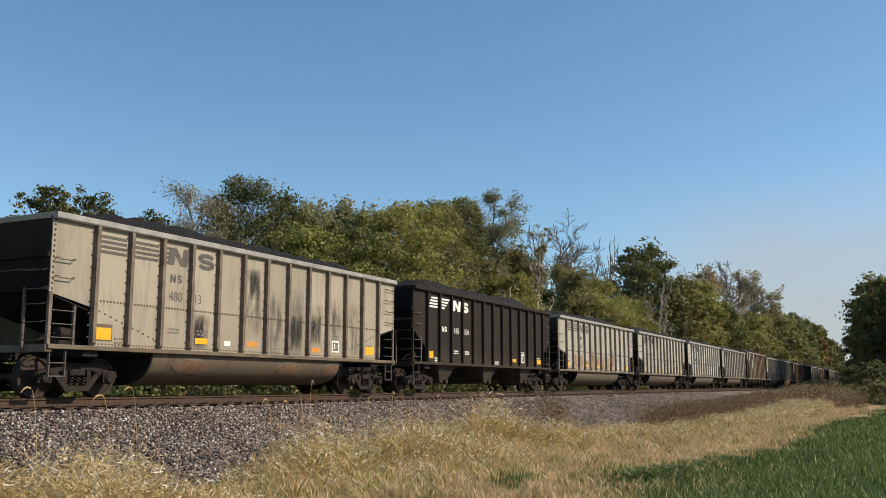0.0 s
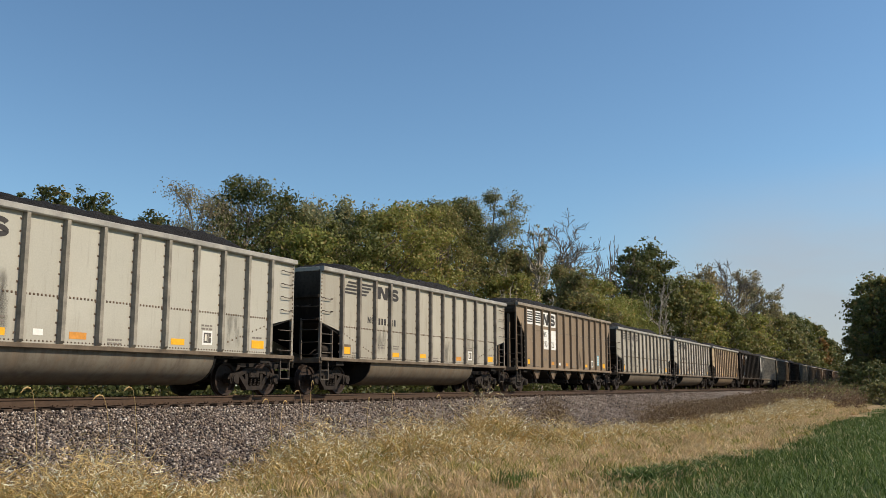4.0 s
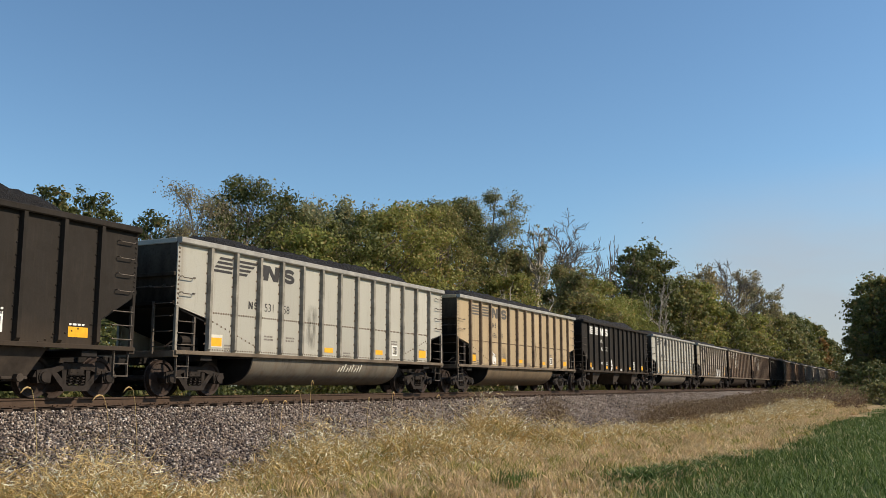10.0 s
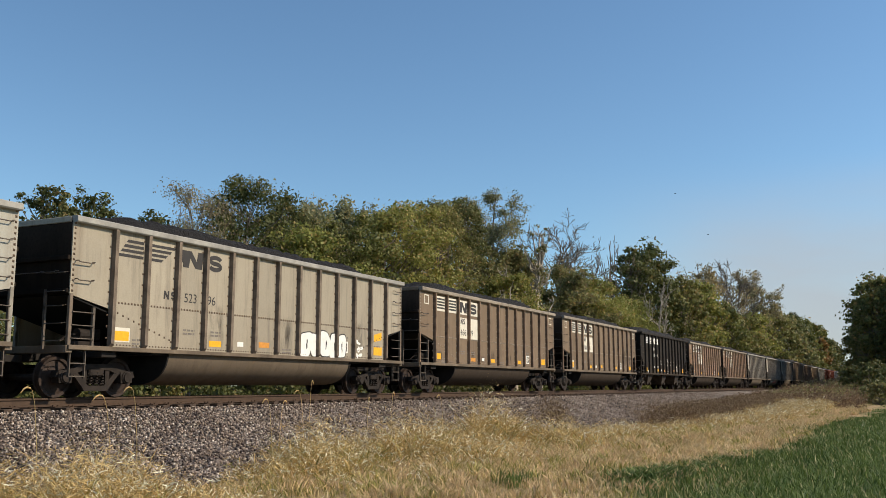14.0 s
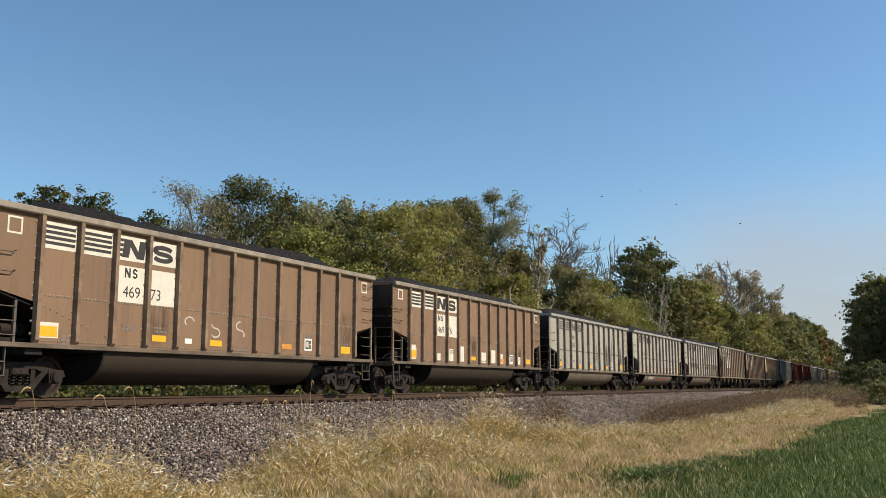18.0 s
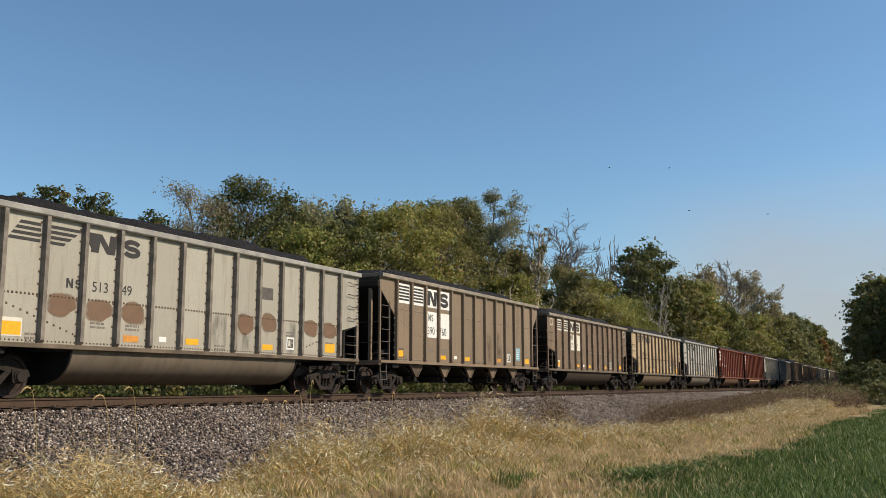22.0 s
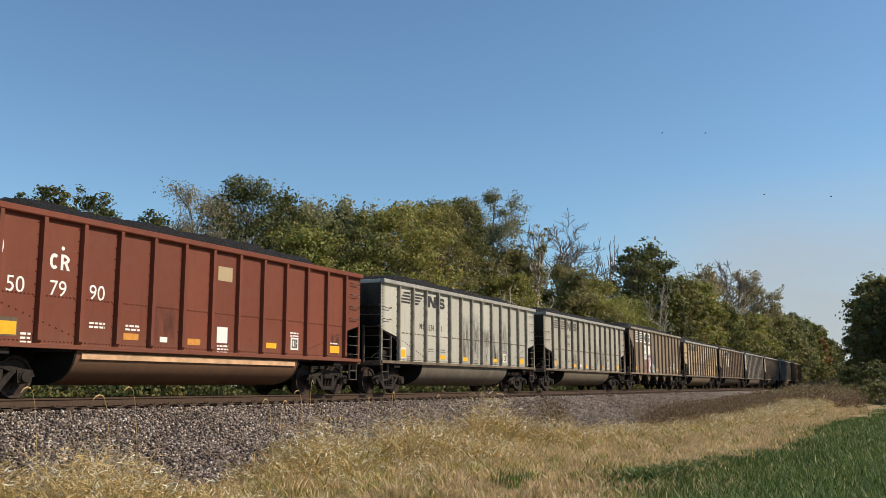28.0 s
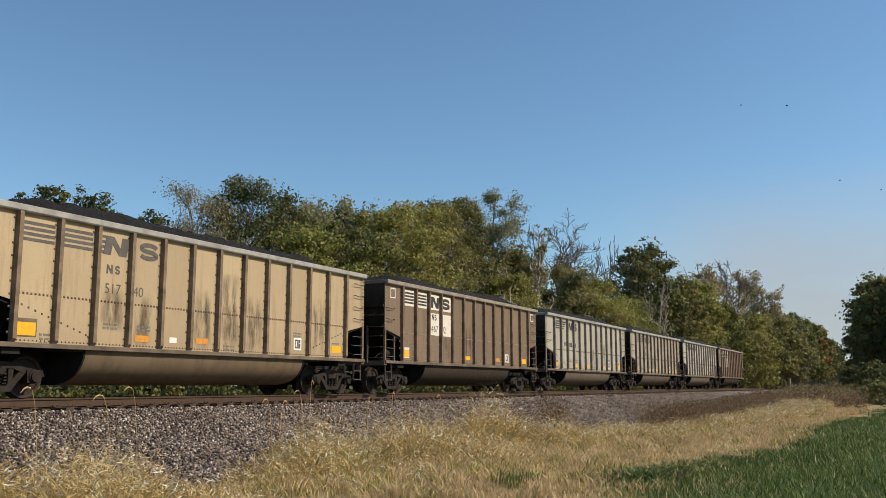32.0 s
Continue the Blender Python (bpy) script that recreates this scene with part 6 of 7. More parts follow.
sapling(150.0, 12.5, 16.0, 4.2, 9000, leaf_size=0.23, leaf="leaf_olive", label="dull olive tree at the wood's edge")
thin_tree(166.0, 13.5, 21.6, 5.0, 3600, leaf="leaf_tan", label="thin brownish tree high over the others")
bare_tree(182.0, 12.0, 24.0, 6.0, first=0.4, limbs=10, label="leafless tree with fine upright twigs")
thin_tree(196.0, 12.0, 23.0, 5.4, 3000, leaf="leaf_tan", label="thin brownish tree high over the others")
sapling(160.0, 10.0, 14.2, 4.6, 9000, leaf_size=0.27, leaf="leaf_mid", label="mid-green leafy tree at the wood's edge")
sapling(176.0, 10.0, 14.2, 5.0, 9000, leaf_size=0.26, leaf="leaf_mid", label="mid-green leafy tree at the wood's edge")
sapling(190.0, 9.5, 14.6, 5.0, 9000, leaf_size=0.28, label="yellow-green leafy tree at the wood's edge")
thin_tree(219.0, 12.0, 22.6, 6.0, 3600, leaf="leaf_tan", label="thin reddish-brown tree near the far end")
sapling(206.0, 9.5, 15.4, 5.0, 8500, leaf_size=0.29, leaf="leaf_mid", label="mid-green leafy tree at the wood's edge")
tree(226.0, 9.0, 17.6, 5.2, "leaf_mid", 8500, clumps=80, leaf_size=0.33, label="mid-green leafy tree at the wood's edge")
tree(238.0, 7.6, 13.0, 1.6, "leaf_olive", 0, base=0.5, clumps=8, bark="palebark", twigs=4, limb=1.3, label="pale dead trunk at the wood's edge", name="dead_tree")
sapling(246.0, 9.0, 17.6, 5.6, 8500, leaf_size=0.33, leaf="leaf_olive", label="dull olive tree at the wood's edge")
oak(272.0, 9.0, 19.5, 6.0, 8000, leaf_size=0.37)
sapling(300.0, 9.0, 20.0, 6.4, 8000, leaf_size=0.38, leaf="leaf_mid", label="mid-green leafy tree at the wood's edge")
tree(316.0, 7.0, 15.0, 4.0, "leaf_rust", 5000, base=0.1, clumps=50, leaf_size=0.42, label="orange-brown autumn tree at the wood's edge")
oak(338.0, 9.0, 19.6, 6.6, 7500, leaf_size=0.44)
oak(376.0, 8.5, 17.5, 7.0, 7000, leaf_size=0.5)

# the wood on the field side, far along the track
NEARWOOD = "trees on the field side"
tree(150.0, -14.9, 17.6, 4.6, "leaf_mid", 14000, clumps=95, spread=0.5, base=0.10, leaf_size=0.24, group=NEARWOOD, label="dense dark tree closing the field")
oak(146.0, -19.5, 18.5, 4.8, 12000, base=0.08, leaf_size=0.24, group=NEARWOOD, label="dense dark tree closing the field")
tree(163.0, -13.0, 15.5, 3.8, "leaf_mid", 9000, clumps=80, spread=0.45, base=0.08, leaf_size=0.26, group=NEARWOOD, label="dark tree beside the railway bank")
oak(176.0, -13.9, 17.0, 4.4, 8000, base=0.08, leaf_size=0.28, group=NEARWOOD, label="dark tree beside the railway bank")
oak(192.0, -14.3, 17.0, 4.6, 7000, base=0.08, leaf_size=0.3, group=NEARWOOD, label="dark tree beside the railway bank")
oak(210.0, -14.6, 16.0, 4.6, 6000, base=0.08, leaf_size=0.32, group=NEARWOOD, label="dark tree beside the railway bank")
oak(236.0, -15.2, 17.0, 5.4, 6000, base=0.08, leaf_size=0.36, group=NEARWOOD, label="dark tree beside the railway bank")
oak(266.0, -15.8, 17.0, 6.0, 6000, base=0.08, leaf_size=0.4, group=NEARWOOD, label="dark tree beside the railway bank")
oak(300.0, -16.4, 16.0, 6.0, 5000, base=0.08, leaf_size=0.44, group=NEARWOOD, label="dark tree beside the railway bank")
# unseen trees out of view, added so their shade falls on the far cars
for x, y, h in ((127.0, -24.0, 18.0), (140.0, -22.5, 19.0), (153.0, -24.0, 20.0), (168.0, -22.0, 19.0), (186.0, -21.0, 19.0), (206.0, -22.0, 19.0), (228.0, -23.0, 19.0)):
    oak(x, y, h, 5.2, 5000, base=0.08, leaf_size=0.34, group=NEARWOOD, label="dense dark tree closing the field")


def shrub(x, y, h, rad, leaf, n, size, label):
    return tree(x, y, h, rad, leaf, n, base=0.04, clumps=34, leaf_size=size, spread=0.42, limb=0.5, label=label, name="shrub", group="shrubs by the field")


shrub(93.0, -16.3, 2.4, 2.2, "leaf_oak", 3500, 0.11, "ragged dark shrub at the field's edge")
shrub(98.0, -16.6, 3.2, 2.4, "leaf_oak", 4000, 0.12, "ragged dark shrub at the field's edge")
shrub(104.0, -14.9, 3.6, 2.0, "leaf_oak", 5000, 0.14, "dark green shrub at the field's edge")
shrub(112.0, -14.0, 4.2, 2.2, "leaf_oak", 5000, 0.15, "dark green shrub at the field's edge")
shrub(84.0, -15.6, 1.8, 1.3, "leaf_olive", 2600, 0.10, "weedy olive shrub at the field's edge")
shrub(122.0, -13.4, 4.0, 2.2, "leaf_oak", 4500, 0.16, "dark green shrub by the railway bank")
shrub(134.0, -12.6, 4.4, 2.4, "leaf_mid", 4500, 0.18, "green shrub by the railway bank")


def thicket(name, label, x0, x1, ylo, yhi, hfun, n_clump, per, leaf, size, seed, power=1.0):
    """Undergrowth: leaf clumps packed over a strip, up to the height hfun(x)."""
    rng = np.random.default_rng(seed)
    g = Geo()
    x = x0 + (x1 - x0) * rng.random(n_clump) ** power
    y = ylo + (yhi - ylo) * rng.random(n_clump)
    h = hfun(x) * (0.15 + 0.85 * rng.random(n_clump))
    z = ground_height(x, y) + h
    rad = 0.45 + 0.10 * h + 0.002 * x
    k = per
    p = rng.normal(size=(n_clump, k, 3))
    p /= np.linalg.norm(p, axis=2, keepdims=True)
    p *= (rng.random((n_clump, k, 1)) ** 0.4) * rad[:, None, None] * np.array([1, 1, 0.7])
    c = (np.stack([x, y, z], -1)[:, None] + p).reshape(-1, 3)
    c[:, 2] = np.maximum(c[:, 2], ground_height(c[:, 0], c[:, 1]) + 0.03)
    s = np.repeat(size * (0.8 + 0.006 * np.minimum(x, 700)), k)
    g.leaves(c, s, rng, out=(p / np.linalg.norm(p, axis=2, keepdims=True)).reshape(-1, 3))
    return tagged(new(name, g.mesh(name, M[leaf])), label, "undergrowth", kind="stuff")


thicket("undergrowth", "green and olive undergrowth filling the wood", 16, 330, 13, 24, lambda x: np.interp(x, [16, 32, 40, 60, 100, 200, 330], [4.0, 5.0, 7.0, 8.0, 8.5, 10.0, 11.0]), 1500, 60, "leaf_mid", 0.13, 21, 1.4)
thicket("dark_undergrowth", "dark shaded undergrowth deep in the wood", 18, 420, 16, 30, lambda x: np.interp(x, [16, 32, 40, 60, 100, 200, 420], [4.0, 5.5, 8.0, 9.0, 9.0, 10.0, 11.0]), 1300, 60, "leaf_oak", 0.17, 22, 1.4)
thicket("back_undergrowth", "low shaded undergrowth at the back of the wood", 14, 420, 26, 60, lambda x: np.interp(x, [14, 60, 420], [4.5, 6.0, 8.0]), 1100, 26, "leaf_oak", 0.34, 27, 1.3)
thicket("edge_bushes", "green bushes along the wood's edge", 14, 330, 8.5, 13, lambda x: np.interp(x, [14, 40, 100, 330], [2.0, 3.0, 4.5, 6.0]), 1000, 46, "leaf_oak", 0.105, 23, 1.5)
thicket("trackside_weeds", "brown dying weeds beyond the track", 2, 130, 4.6, 8.5, lambda x: 0.75 + 0 * x, 750, 36, "dead", 0.05, 24, 1.5)
thicket("trackside_greens", "low green weeds beyond the track", 2, 130, 4.3, 8.5, lambda x: 0.42 + 0 * x, 900, 36, "leaf_oak", 0.045, 25, 1.5)

thicket("brown_brush", "tall brown brush between field and track", 72, 170, -14.5, -5.6, lambda x: np.interp(x, [72, 90, 120, 170], [0.6, 1.1, 1.8, 2.6]), 1300, 44, "dead", 0.055, 28, 1.2)
thicket("olive_brush", "olive brush between field and track", 84, 170, -15.5, -6.5, lambda x: np.interp(x, [84, 120, 170], [0.8, 1.8, 3.0]), 900, 44, "leaf_olive", 0.055, 29, 1.2)
thicket("far_woods", "hazy line of woods far down the track", 560, 900, -90, 60, lambda x: 13 + 0 * x, 900, 40, "leaf_oak", 0.22, 26)

# ---- grasses ----


def blades(name, label, x, y, h, width, mat, seed, bend=0.5, z=None, category="grass", lean=None, droop=0.0, short=False):
    """Curved tapering blades rooted at x, y with heights h."""
    rng = np.random.default_rng(seed)
    n = len(x)
    if z is None:
        bank = np.where(np.abs(y) < 6.65, ballast_top(y), -9.0)
        z = np.maximum(ground_height(x, y), bank) - 0.01
    a = rng.random(n) * 2 * np.pi
    way = np.stack([np.cos(a), np.sin(a)], -1)
    if lean is not None:
        way = 0.85 * way + 0.35 * lean
    out = way * (h * bend * (0.3 + rng.random(n)))[:, None] + np.array([-0.08, 0.02]) * h[:, None]
    fa = rng.random(n) * np.pi
    wd = np.stack([np.cos(fa), np.sin(fa)], -1) * (width * (0.6 + 0.8 * rng.random(n)))[:, None]
    root = np.stack([x, y], -1)
    dr = rng.random(n) * 1.6
    steps = ((0.0, 0.8), (0.6, 1.0)) if short else ((0.0, 0.8), (0.45, 1.0), (0.8, 0.7))
    m = 2 * len(steps)
    v = np.zeros((n, m + 1, 3))
    for i, (t, w) in enumerate(steps):
        p = root + out * t ** 2
        v[:, 2 * i, :2] = p - wd * w
        v[:, 2 * i + 1, :2] = p + wd * w
        v[:, 2 * i, 2] = v[:, 2 * i + 1, 2] = z + h * (t - (0.15 + droop * dr) * t * t)
    v[:, m, :2] = root + out
    v[:, m, 2] = z + h * (0.85 - droop * dr)
    f = np.array([(0, 1, 3), (0, 3, 2), (2, 3, 4)] if short else [(0, 1, 3), (0, 3, 2), (2, 3, 5), (2, 5, 4), (4, 5, 6)])
    ff = f[None] + (m + 1) * np.arange(n)[:, None, None]
    me = mesh_from(name, v.reshape(-1, 3), ff.reshape(-1, 3), M[mat])
    return tagged(new(name, me), label, category, kind="stuff")


def tuft_height(x, y):
    """Where the dry grass stands tall: a few big tufts along the ditch."""
    h = 0.15 + 0 * x
    for cx, cy, r, top in ((22.2, -7.8, 1.4, 1.15), (24.0, -8.6, 1.4, 0.35), (19.6, -7.4, 1.5, 0.62), (17.4, -7.5, 1.5, 0.72), (14.9, -7.4, 1.3, 0.72), (13.6, -8.0, 1.1, 0.5), (18.8, -9.0, 1.6, 0.35), (25.0, -9.2, 1.5, 0.28), (28.4, -9.6, 1.8, 0.28), (33.0, -11.0, 2.2, 0.28), (38.5, -12.2, 2.4, 0.26), (46.0, -13.0, 3.0, 0.26), (42.0, -10.6, 4.0, 0.24), (54.0, -11.0, 6.0, 0.3), (70.0, -11.4, 8.0, 0.4), (88.0, -11.8, 8.0, 0.5), (9.4, -7.6, 1.1, 0.62), (7.4, -7.0, 1.4, 0.72), (8.6, -8.6, 1.3, 0.55)):
        d2 = ((x - cx) / r) ** 2 + ((y - cy) / (r * 0.62)) ** 2
        h = h + 1.38 * top * np.exp(-d2 * 1.3)
    return h


def curled(c, rng):
    """Broad dry leaves, each a bent strip of three quads, lying every way in the tufts."""
    n = len(c)
    c[:, 2] = np.maximum(c[:, 2], ground_height(c[:, 0], c[:, 1]) + 0.03)
    a = rng.random(n) * 2 * np.pi
    d = np.stack([np.cos(a), np.sin(a), rng.normal(0.25, 0.7, n)], -1)
    d /= np.linalg.norm(d, axis=1, keepdims=True)
    side = np.cross(d, rng.normal(size=(n, 3)))
    side /= np.linalg.norm(side, axis=1, keepdims=True) + 1e-9
    curl = np.cross(side, d) * rng.normal(0, 1.0, (n, 1))
    ln = ((0.034 + 0.075 * rng.random(n) ** 2) * (1 + 0.010 * c[:, 0]))[:, None]
    wd = ((0.0035 + 0.0045 * rng.random(n)) * (0.8 + 0.022 * c[:, 0]))[:, None]
    v = np.zeros((n, 8, 3))
    for i, (t, w) in enumerate(((-1.0, 0.35), (-0.3, 1.0), (0.4, 0.9), (1.0, 0.1))):
        mid = c + d * ln * t + curl * ln * 0.45 * t * t
        v[:, 2 * i] = mid - side * wd * w
        v[:, 2 * i + 1] = mid + side * wd * w
    v[:, :, 2] = np.maximum(v[:, :, 2], ground_height(v[:, :, 0], v[:, :, 1]) + 0.01)
    f = np.array([(0, 1, 3, 2), (2, 3, 5, 4), (4, 5, 7, 6)])
    ff = f[None] + 8 * np.arange(n)[:, None, None]
    me = mesh_from("curled_leaves", v.reshape(-1, 3), ff.reshape(-1, 4), M["curl"])
    tagged(new("curled_leaves", me), "broad pale curled leaves tangled in the dry grass", "grass", kind="stuff")


def build_grass():
    rng = np.random.default_rng(77)
    # tall dry grass in tussocks, their blades arching outward
    n = 9000
    x = 5 + 95 * rng.random(n) ** 1.6
    y = -10.6 + 5.0 * rng.random(n) - np.clip((x - 36) / 10, 0, 1) * 2.2
    hh = tuft_height(x, y)
    keep = rng.random(n) < np.clip(hh * 1.5 - 0.12, 0.05, 1) * np.where((y > -6.8) | ((x > 24) & (y > -8.4)), 0.2, 1.0)
    x, y, hh = x[keep], y[keep], hh[keep]
    hh = hh * (0.55 + 0.7 * rng.random(len(x)))
    per = 28
    cx, cy, ch = (np.repeat(v, per) for v in (x, y, hh))
    # greener where the ditch stays moist
    moist = 1.25 * np.exp(-((x - 15.8) / 2.6) ** 2) + 1.3 * np.exp(-((x - 33.0) / 8.0) ** 2) + 0.3 * np.exp(-((x - 8.0) / 2.0) ** 2)
    tone = np.repeat(rng.random(len(x)) * 0.75 + 0.30 * moist, per)
    m = len(cx)
    ang = rng.random(m) * 2 * np.pi
    rad = 0.20 * rng.random(m) ** 0.7 * (0.7 + ch)
    bx, by = cx + rad * np.cos(ang), cy + rad * np.sin(ang)
    h = ch * (0.25 + 0.72 * rng.random(m) ** 1.3)
    w = (0.0042 + 0.00024 * bx) * (0.6 + 1.8 * rng.random(m) ** 3)
    lean = np.stack([np.cos(ang), np.sin(ang)], -1)
    half = tone + 0.22 * rng.normal(size=m) < 0.62
    blades("tall_dry_grass", "tall straw-yellow dry grass in tufts along the bank", bx[half], by[half], h[half], w[half], "straw", 1, 0.8, lean=lean[half], droop=0.36)
    g = ~half
    blades("half_dry_grass", "tall yellow-green grass mixed with straw", bx[g], by[g], h[g] * 0.9, w[g], "strawgreen", 2, 0.9, lean=lean[g], droop=0.38)
    # broken, curled pale blades lying every way in the tufts
    pick = rng.random(m) < np.clip(0.45 + 0.45 * ch, 0, 0.95)
    sx, sy, sh = bx[pick], by[pick], ch[pick]
    curled(np.stack([sx, sy, ground_height(sx, sy) + sh * (0.10 + 0.72 * rng.random(len(sx)))], -1) + rng.normal(0, 0.06, (len(sx), 3)), rng)
    # fuzzy seed heads over the tussocks
    pick = rng.random(m) < 0.22
    sx, sy, sh = bx[pick], by[pick], ch[pick]
    sg = Geo()
    k = 4
    c = np.stack([np.repeat(sx, k), np.repeat(sy, k), np.repeat(ground_height(sx, sy) + sh * (0.55 + 0.42 * rng.random(len(sx))), k)], -1) + rng.normal(0, 0.05, (len(sx) * k, 3))
    sg.leaves(c, 0.008 + 0.0003 * c[:, 0], rng, 0.0, 0.35)
    tagged(new("grass_seed_heads", sg.mesh("grass_seed_heads", M["seed"])), "fuzzy tan seed heads over the dry grass", "grass", kind="stuff")
    # short straw between ditch and field
    n = 60000
    x = 9 + 75 * rng.random(n) ** 1.6
    y = -14.0 + 6.7 * rng.random(n) - 0.012 * x
    keep = ((x > 14.5 - 0.8 * (y + 8.0)) | (rng.random(n) < 0.35)) & ((x < 24) | (y < -8.0))
    x, y = x[keep], y[keep]
    n = len(x)
    h = 0.06 + 0.16 * rng.random(n) ** 2
    blades("short_straw", "short withered straw grass", x, y, h, 0.0055 + 0.00026 * x, "paledry", 3, 1.3, short=True)
    # low clumps of straw and half-green grass between ditch and field
    n = 2600
    x = 11 + 60 * rng.random(n) ** 1.5
    y = -13.9 + 6.2 * rng.random(n) - 0.02 * x
    lump = 0.5 + 0.5 * np.sin(x * 1.1 + 0.6 * y) * np.sin(y * 1.9 - 0.4 * x)
    keep = rng.random(n) < 0.30 + 0.7 * lump
    x, y = x[keep], y[keep]
    per = 30
    m = len(x) * per
    ch = np.repeat(0.10 + 0.20 * rng.random(len(x)) ** 1.5, per)
    ang = rng.random(m) * 2 * np.pi
    rad = (0.06 + 0.5 * ch) * rng.random(m) ** 0.6
    bx, by = np.repeat(x, per) + rad * np.cos(ang), np.repeat(y, per) + rad * np.sin(ang)
    w = (0.0036 + 0.00022 * bx) * (0.6 + 1.2 * rng.random(m))
    tone = np.repeat(rng.random(len(x)), per) + 0.15 * rng.normal(size=m)
    olive = tone < 0.26 + 0.25 * np.exp(-((by + 10.6) / 1.0) ** 2)
    for pick, mat, nm, lb in ((olive, "strawgreen", "olive_clumps", "low olive clumps of half-dry grass"), (~olive, "paledry", "straw_clumps", "low pale clumps of straw grass")):
        blades(nm, lb, bx[pick], by[pick], (ch * (0.5 + 0.7 * rng.random(m)))[pick], w[pick], mat, 8, 0.9, lean=np.stack([np.cos(ang), np.sin(ang)], -1)[pick], short=True)
    # dead brown weeds along the foot of the bank, in fuzzy clumps
    n = 10000
    x = 30 + 70 * rng.random(n)
    y = -10.8 + 6.6 * rng.random(n)
    lump = 0.5 + 0.5 * np.sin(x * 0.43 + 1.0) * np.sin(y * 1.3 + x * 0.11)
    want = np.clip((x - 35) / 7, 0, 1) * np.exp(-((y - np.interp(x, [35, 42, 55, 80, 100], [-8.0, -8.7, -8.8, -7.6, -7.2])) / 1.0) ** 2) * (0.35 + 0.65 * lump)
    want = np.maximum(want, 0.8 * np.exp(-((x - 33.0) / 1.3) ** 2 - ((y + 5.6) / 0.5) ** 2))
    keep = rng.random(n) < want
    x, y = x[keep], y[keep]
    k = 46
    h = np.repeat((0.45 + 0.55 * rng.random(len(x))), k) * rng.random(len(x) * k) ** 0.7
    px = np.repeat(x, k) + rng.normal(0, 0.22, len(h))
    py = np.repeat(y, k) + rng.normal(0, 0.16, len(h))
    base = np.maximum(ground_height(px, py), np.where(np.abs(py) < 6.65, ballast_top(py), -9.0))
    sg = Geo()
    sg.leaves(np.stack([px, py, base + 0.02 + h], -1), 0.022 + 0.0006 * px, rng, 0.0, 0.32)
    tagged(new("dead_brown_weeds", sg.mesh("dead_brown_weeds", M["dead"])), "dead brown weeds along the foot of the bank", "weeds", kind="stuff")
    # green field
    n = 120000
    x = 11 + 84 * rng.random(n) ** 1.8
    edge = np.interp(x, [11, 15.2, 17.7, 20.8, 24.1, 26.7, 31.4, 35, 45, 57, 95], [-14.6, -13.6, -13.8, -13.8, -14.4, -14.7, -14.9, -14.1, -15.0, -16.3, -17.2]) + 0.45 * np.sin(x * 0.9) + 0.3 * np.sin(x * 2.3 + 1)
    y = edge - 11.0 * rng.random(n) ** 1.3 + 0.28 * rng.normal(size=n) + 0.25 * np.sin(7.0 * x) * np.sin(3.1 * x)
    h = (0.05 + 0.17 * rng.random(n) ** 2) * (0.7 + 0.6 * rng.random(n))
    blades("green_grass", "mown green field grass with longer tufts", x, y, h, 0.004 + 0.00018 * x, "lawn", 5, 0.7, short=True)
    # a few broad-leaved weeds along the edge
    cx = np.array([17.0, 16.0, 18.4, 20.4, 23.0, 16.6, 15.6])
    cy = -13.4 - 0.11 * (cx - 14.8)
    px = np.repeat(cx, 500) + rng.normal(0, 0.35, 3500)
    py = np.repeat(cy, 500) + rng.normal(0, 0.22, 3500)
    blades("edge_weeds", "dark green leafy weeds along the field's edge", px, py, 0.08 + 0.16 * rng.random(3500), 0.016 + 0 * px, "lawn", 6, 0.9, category="weeds")
    cx = np.array([13.3, 13.5, 13.75])
    px = np.repeat(cx, 60) + rng.normal(0, 0.16, 180)
    py = np.full(180, -12.1) + rng.normal(0, 0.12, 180)
    blades("green_tuft", "upright green grass tuft in the straw", px, py, 0.14 + 0.24 * rng.random(180), 0.005 + 0 * px, "lawn", 7, 0.4)


def stalk(x, y, h, dx, dy):
    """A bent grass stalk with a nodding seed head."""
    z = float(max(ground_height(np.array(x), np.array(y)), ballast_top(np.array(y)))) - 0.02
    t = tagged(new("grass_stalk"), "dry grass stalk with a nodding seed head", "grass", "seeding grass stalks")
    t.location = (x, y, z)
    part("stem", tube([(0, 0, 0), (dx * 0.15, dy * 0.15, h * 0.5), (dx * 0.5, dy * 0.5, h * 0.88), (dx * 0.75, dy * 0.75, h)], [0.006, 0.005, 0.004, 0.004], 5), M["curl"], t)
    part("seed_head", tube([(dx * 0.75, dy * 0.75, h), (dx * 0.92, dy * 0.92, h + 0.035), (dx * 1.15, dy * 1.15, h + 0.045), (dx * 1.4, dy * 1.4, h + 0.02), (dx * 1.6, dy * 1.6, h - 0.035)], [0.005, 0.012, 0.014, 0.012, 0.004], 7), M["curl"], t)


build_grass()
for x, h, dx in ((9.3, 1.56, -0.2), (10.65, 1.44, -0.24), (11.2, 1.56, -0.2), (14.7, 1.33, -0.18), (14.9, 1.29, 0.2), (15.75, 1.47, -0.2), (15.9, 1.66, 0.14), (19.3, 1.36, 0.15), (22.1, 1.27, -0.2), (18.2, 1.25, 0.12)):
    stalk(x, -6.6, h, dx, 0.03)

# ---- birds ----


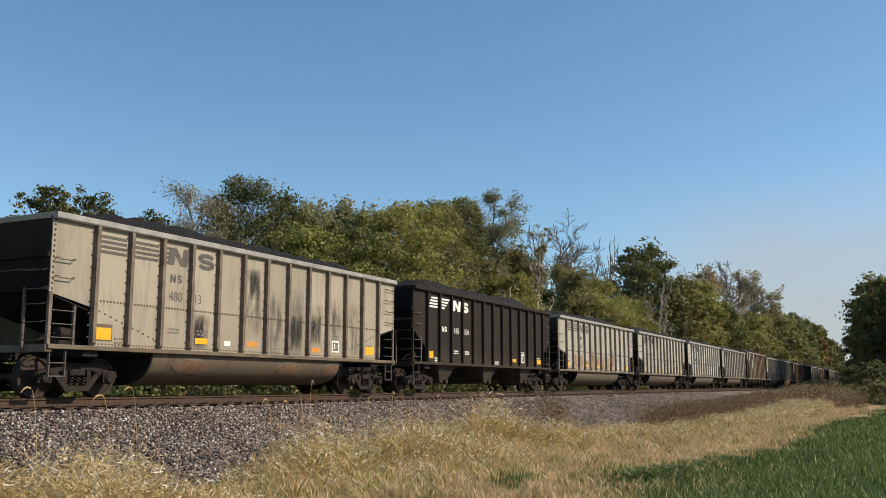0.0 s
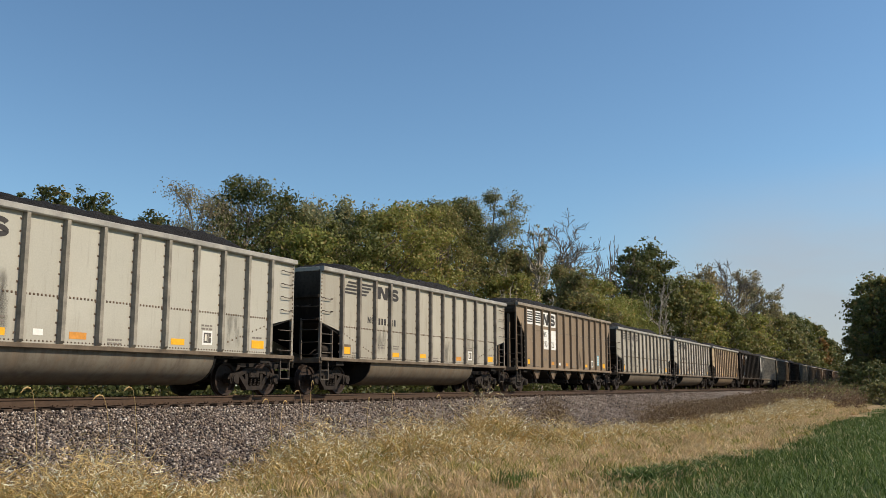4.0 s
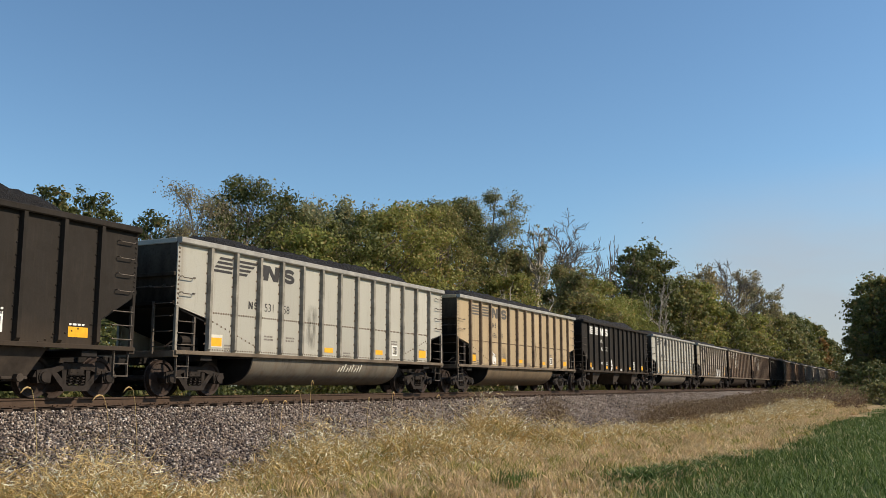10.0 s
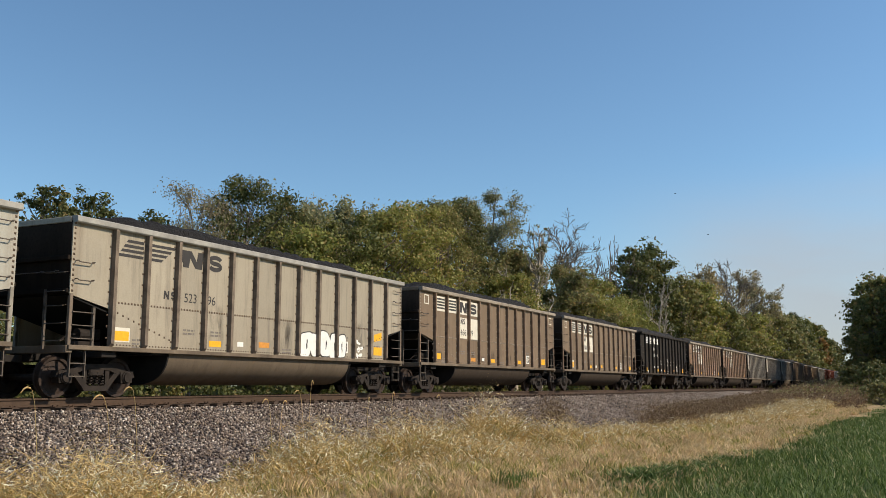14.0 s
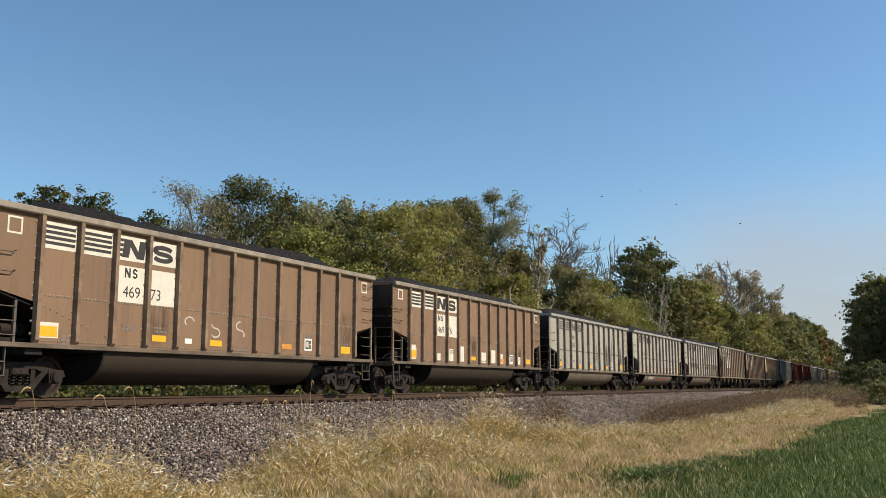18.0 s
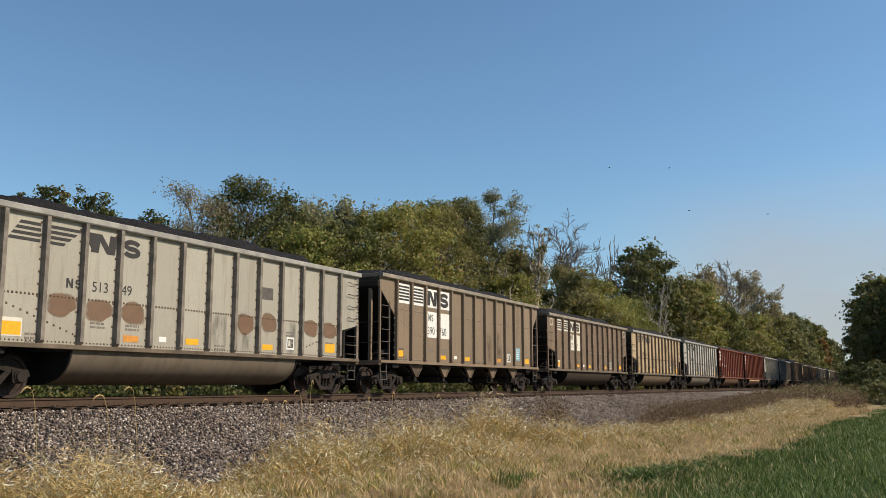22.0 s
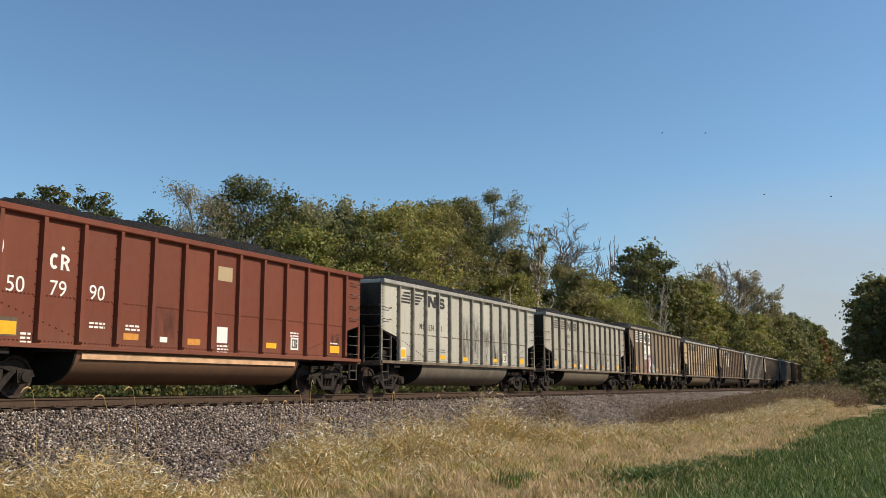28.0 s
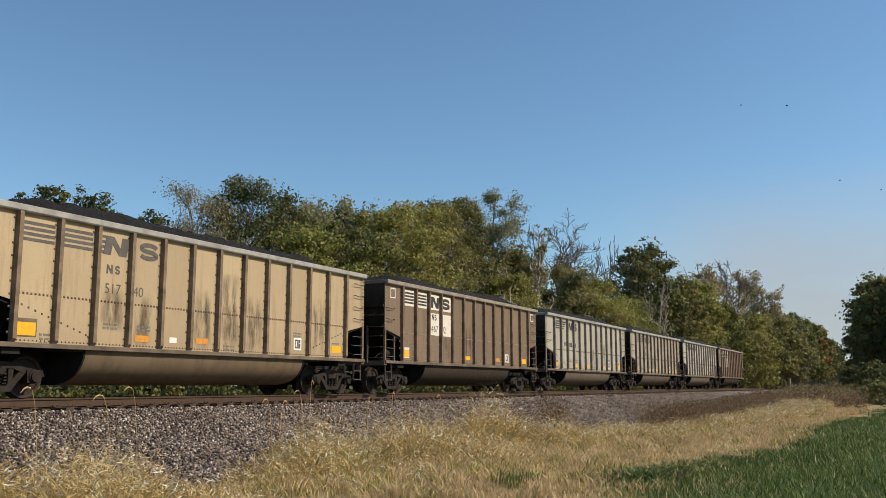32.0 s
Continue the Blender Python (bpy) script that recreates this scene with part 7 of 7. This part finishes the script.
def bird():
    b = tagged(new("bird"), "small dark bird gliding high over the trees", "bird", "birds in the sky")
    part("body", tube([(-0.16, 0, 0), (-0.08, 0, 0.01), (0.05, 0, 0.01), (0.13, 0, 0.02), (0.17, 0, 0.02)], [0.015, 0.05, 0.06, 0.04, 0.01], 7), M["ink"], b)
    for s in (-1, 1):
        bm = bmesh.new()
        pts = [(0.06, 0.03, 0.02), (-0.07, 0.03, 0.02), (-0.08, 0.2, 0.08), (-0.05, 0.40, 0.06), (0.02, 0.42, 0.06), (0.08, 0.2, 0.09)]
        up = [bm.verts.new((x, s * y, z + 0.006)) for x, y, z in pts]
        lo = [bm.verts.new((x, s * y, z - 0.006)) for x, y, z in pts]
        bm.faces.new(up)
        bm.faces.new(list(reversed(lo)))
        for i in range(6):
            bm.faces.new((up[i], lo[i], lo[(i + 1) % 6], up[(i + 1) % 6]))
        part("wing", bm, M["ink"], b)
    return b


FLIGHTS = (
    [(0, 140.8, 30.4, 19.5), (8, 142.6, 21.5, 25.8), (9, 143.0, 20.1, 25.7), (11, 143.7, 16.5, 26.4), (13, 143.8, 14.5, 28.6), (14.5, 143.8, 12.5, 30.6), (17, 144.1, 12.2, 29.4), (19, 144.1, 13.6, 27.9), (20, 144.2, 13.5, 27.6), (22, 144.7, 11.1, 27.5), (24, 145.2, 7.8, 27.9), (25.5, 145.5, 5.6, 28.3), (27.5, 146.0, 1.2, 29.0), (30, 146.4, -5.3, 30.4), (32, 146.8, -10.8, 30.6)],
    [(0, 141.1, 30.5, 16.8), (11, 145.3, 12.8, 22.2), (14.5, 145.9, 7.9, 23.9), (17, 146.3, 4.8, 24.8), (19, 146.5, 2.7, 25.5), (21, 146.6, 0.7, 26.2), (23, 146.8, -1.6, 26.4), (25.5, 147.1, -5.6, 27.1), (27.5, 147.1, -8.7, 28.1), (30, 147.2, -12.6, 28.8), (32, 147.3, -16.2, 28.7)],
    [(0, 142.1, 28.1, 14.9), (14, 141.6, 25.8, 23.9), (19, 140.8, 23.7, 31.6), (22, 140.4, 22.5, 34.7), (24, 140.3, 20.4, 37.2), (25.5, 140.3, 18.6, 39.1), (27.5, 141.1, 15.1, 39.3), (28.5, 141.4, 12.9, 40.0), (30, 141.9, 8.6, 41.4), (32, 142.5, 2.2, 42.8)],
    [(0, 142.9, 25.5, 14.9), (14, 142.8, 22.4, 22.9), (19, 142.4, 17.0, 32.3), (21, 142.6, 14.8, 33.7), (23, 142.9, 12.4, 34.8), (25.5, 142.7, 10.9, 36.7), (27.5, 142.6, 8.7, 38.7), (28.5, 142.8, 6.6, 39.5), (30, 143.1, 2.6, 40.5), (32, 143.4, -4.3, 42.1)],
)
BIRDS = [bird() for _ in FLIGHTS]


SURGE_T = (0, 1, 2, 3, 5.5, 7, 8, 9, 10, 11, 12, 13, 14, 17, 19, 20, 21, 22, 24, 25, 28, 29, 30, 32)
SURGE = (0.11, 0.0, -0.06, -0.26, 0.09, 0.06, -0.10, -0.05, 0.12, -0.12, -0.22, -0.07, 0.01, -0.12, -0.09, 0.33, 0.10, -0.06, 0.06, -0.03, 0.15, 0.14, 0.03, -0.16)


def run_of_train(t):
    """How far the train has rolled by t seconds: it slows a little, with small surges."""
    surge = np.interp(t, SURGE_T, SURGE)
    u = (t - 16) / 16
    speed = (16.6195, -1.056, 0.8955, 0.3317, -0.6777)
    return 16 * sum(c * (u ** (i + 1) - (-1) ** (i + 1)) / (i + 1) for i, c in enumerate(speed)) - float(surge)


def motions():
    times = [0.5 * i for i in range(65)]
    rolled = [run_of_train(t) for t in times]
    for car, load, x in TRAIN:
        rows = [(t, pose(x - d, 0, 0)) for t, d in zip(times, rolled)]
        walk(car, rows)
        walk(load, rows)
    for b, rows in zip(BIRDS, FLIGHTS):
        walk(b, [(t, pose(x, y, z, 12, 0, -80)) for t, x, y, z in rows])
    # wheels roll without slip, keyed on every frame
    for wheelset, k, x in AXLES:
        rest = Matrix.Translation(wheelset.location)
        start = TRAIN[k][2] + x
        rows = []
        for i in range(0, 32 * FPS + 1):
            d = run_of_train(i / FPS)
            rows.append((i / FPS, rest @ Matrix.Rotation(-d / 0.457, 4, "Y")))
        near = [i for i in range(len(rows)) if -25 < start - run_of_train(i / FPS) < 120]
        if near:
            a, b = near[0], near[-1]
            rows = ([(0.0, rows[a][1])] if a > 0 else []) + rows[a:b + 1] + ([(32.0, rows[b][1])] if b < 32 * FPS else [])
        else:
            rows = [rows[0], (32.0, rows[0][1])]
        walk(wheelset, rows)


motions()
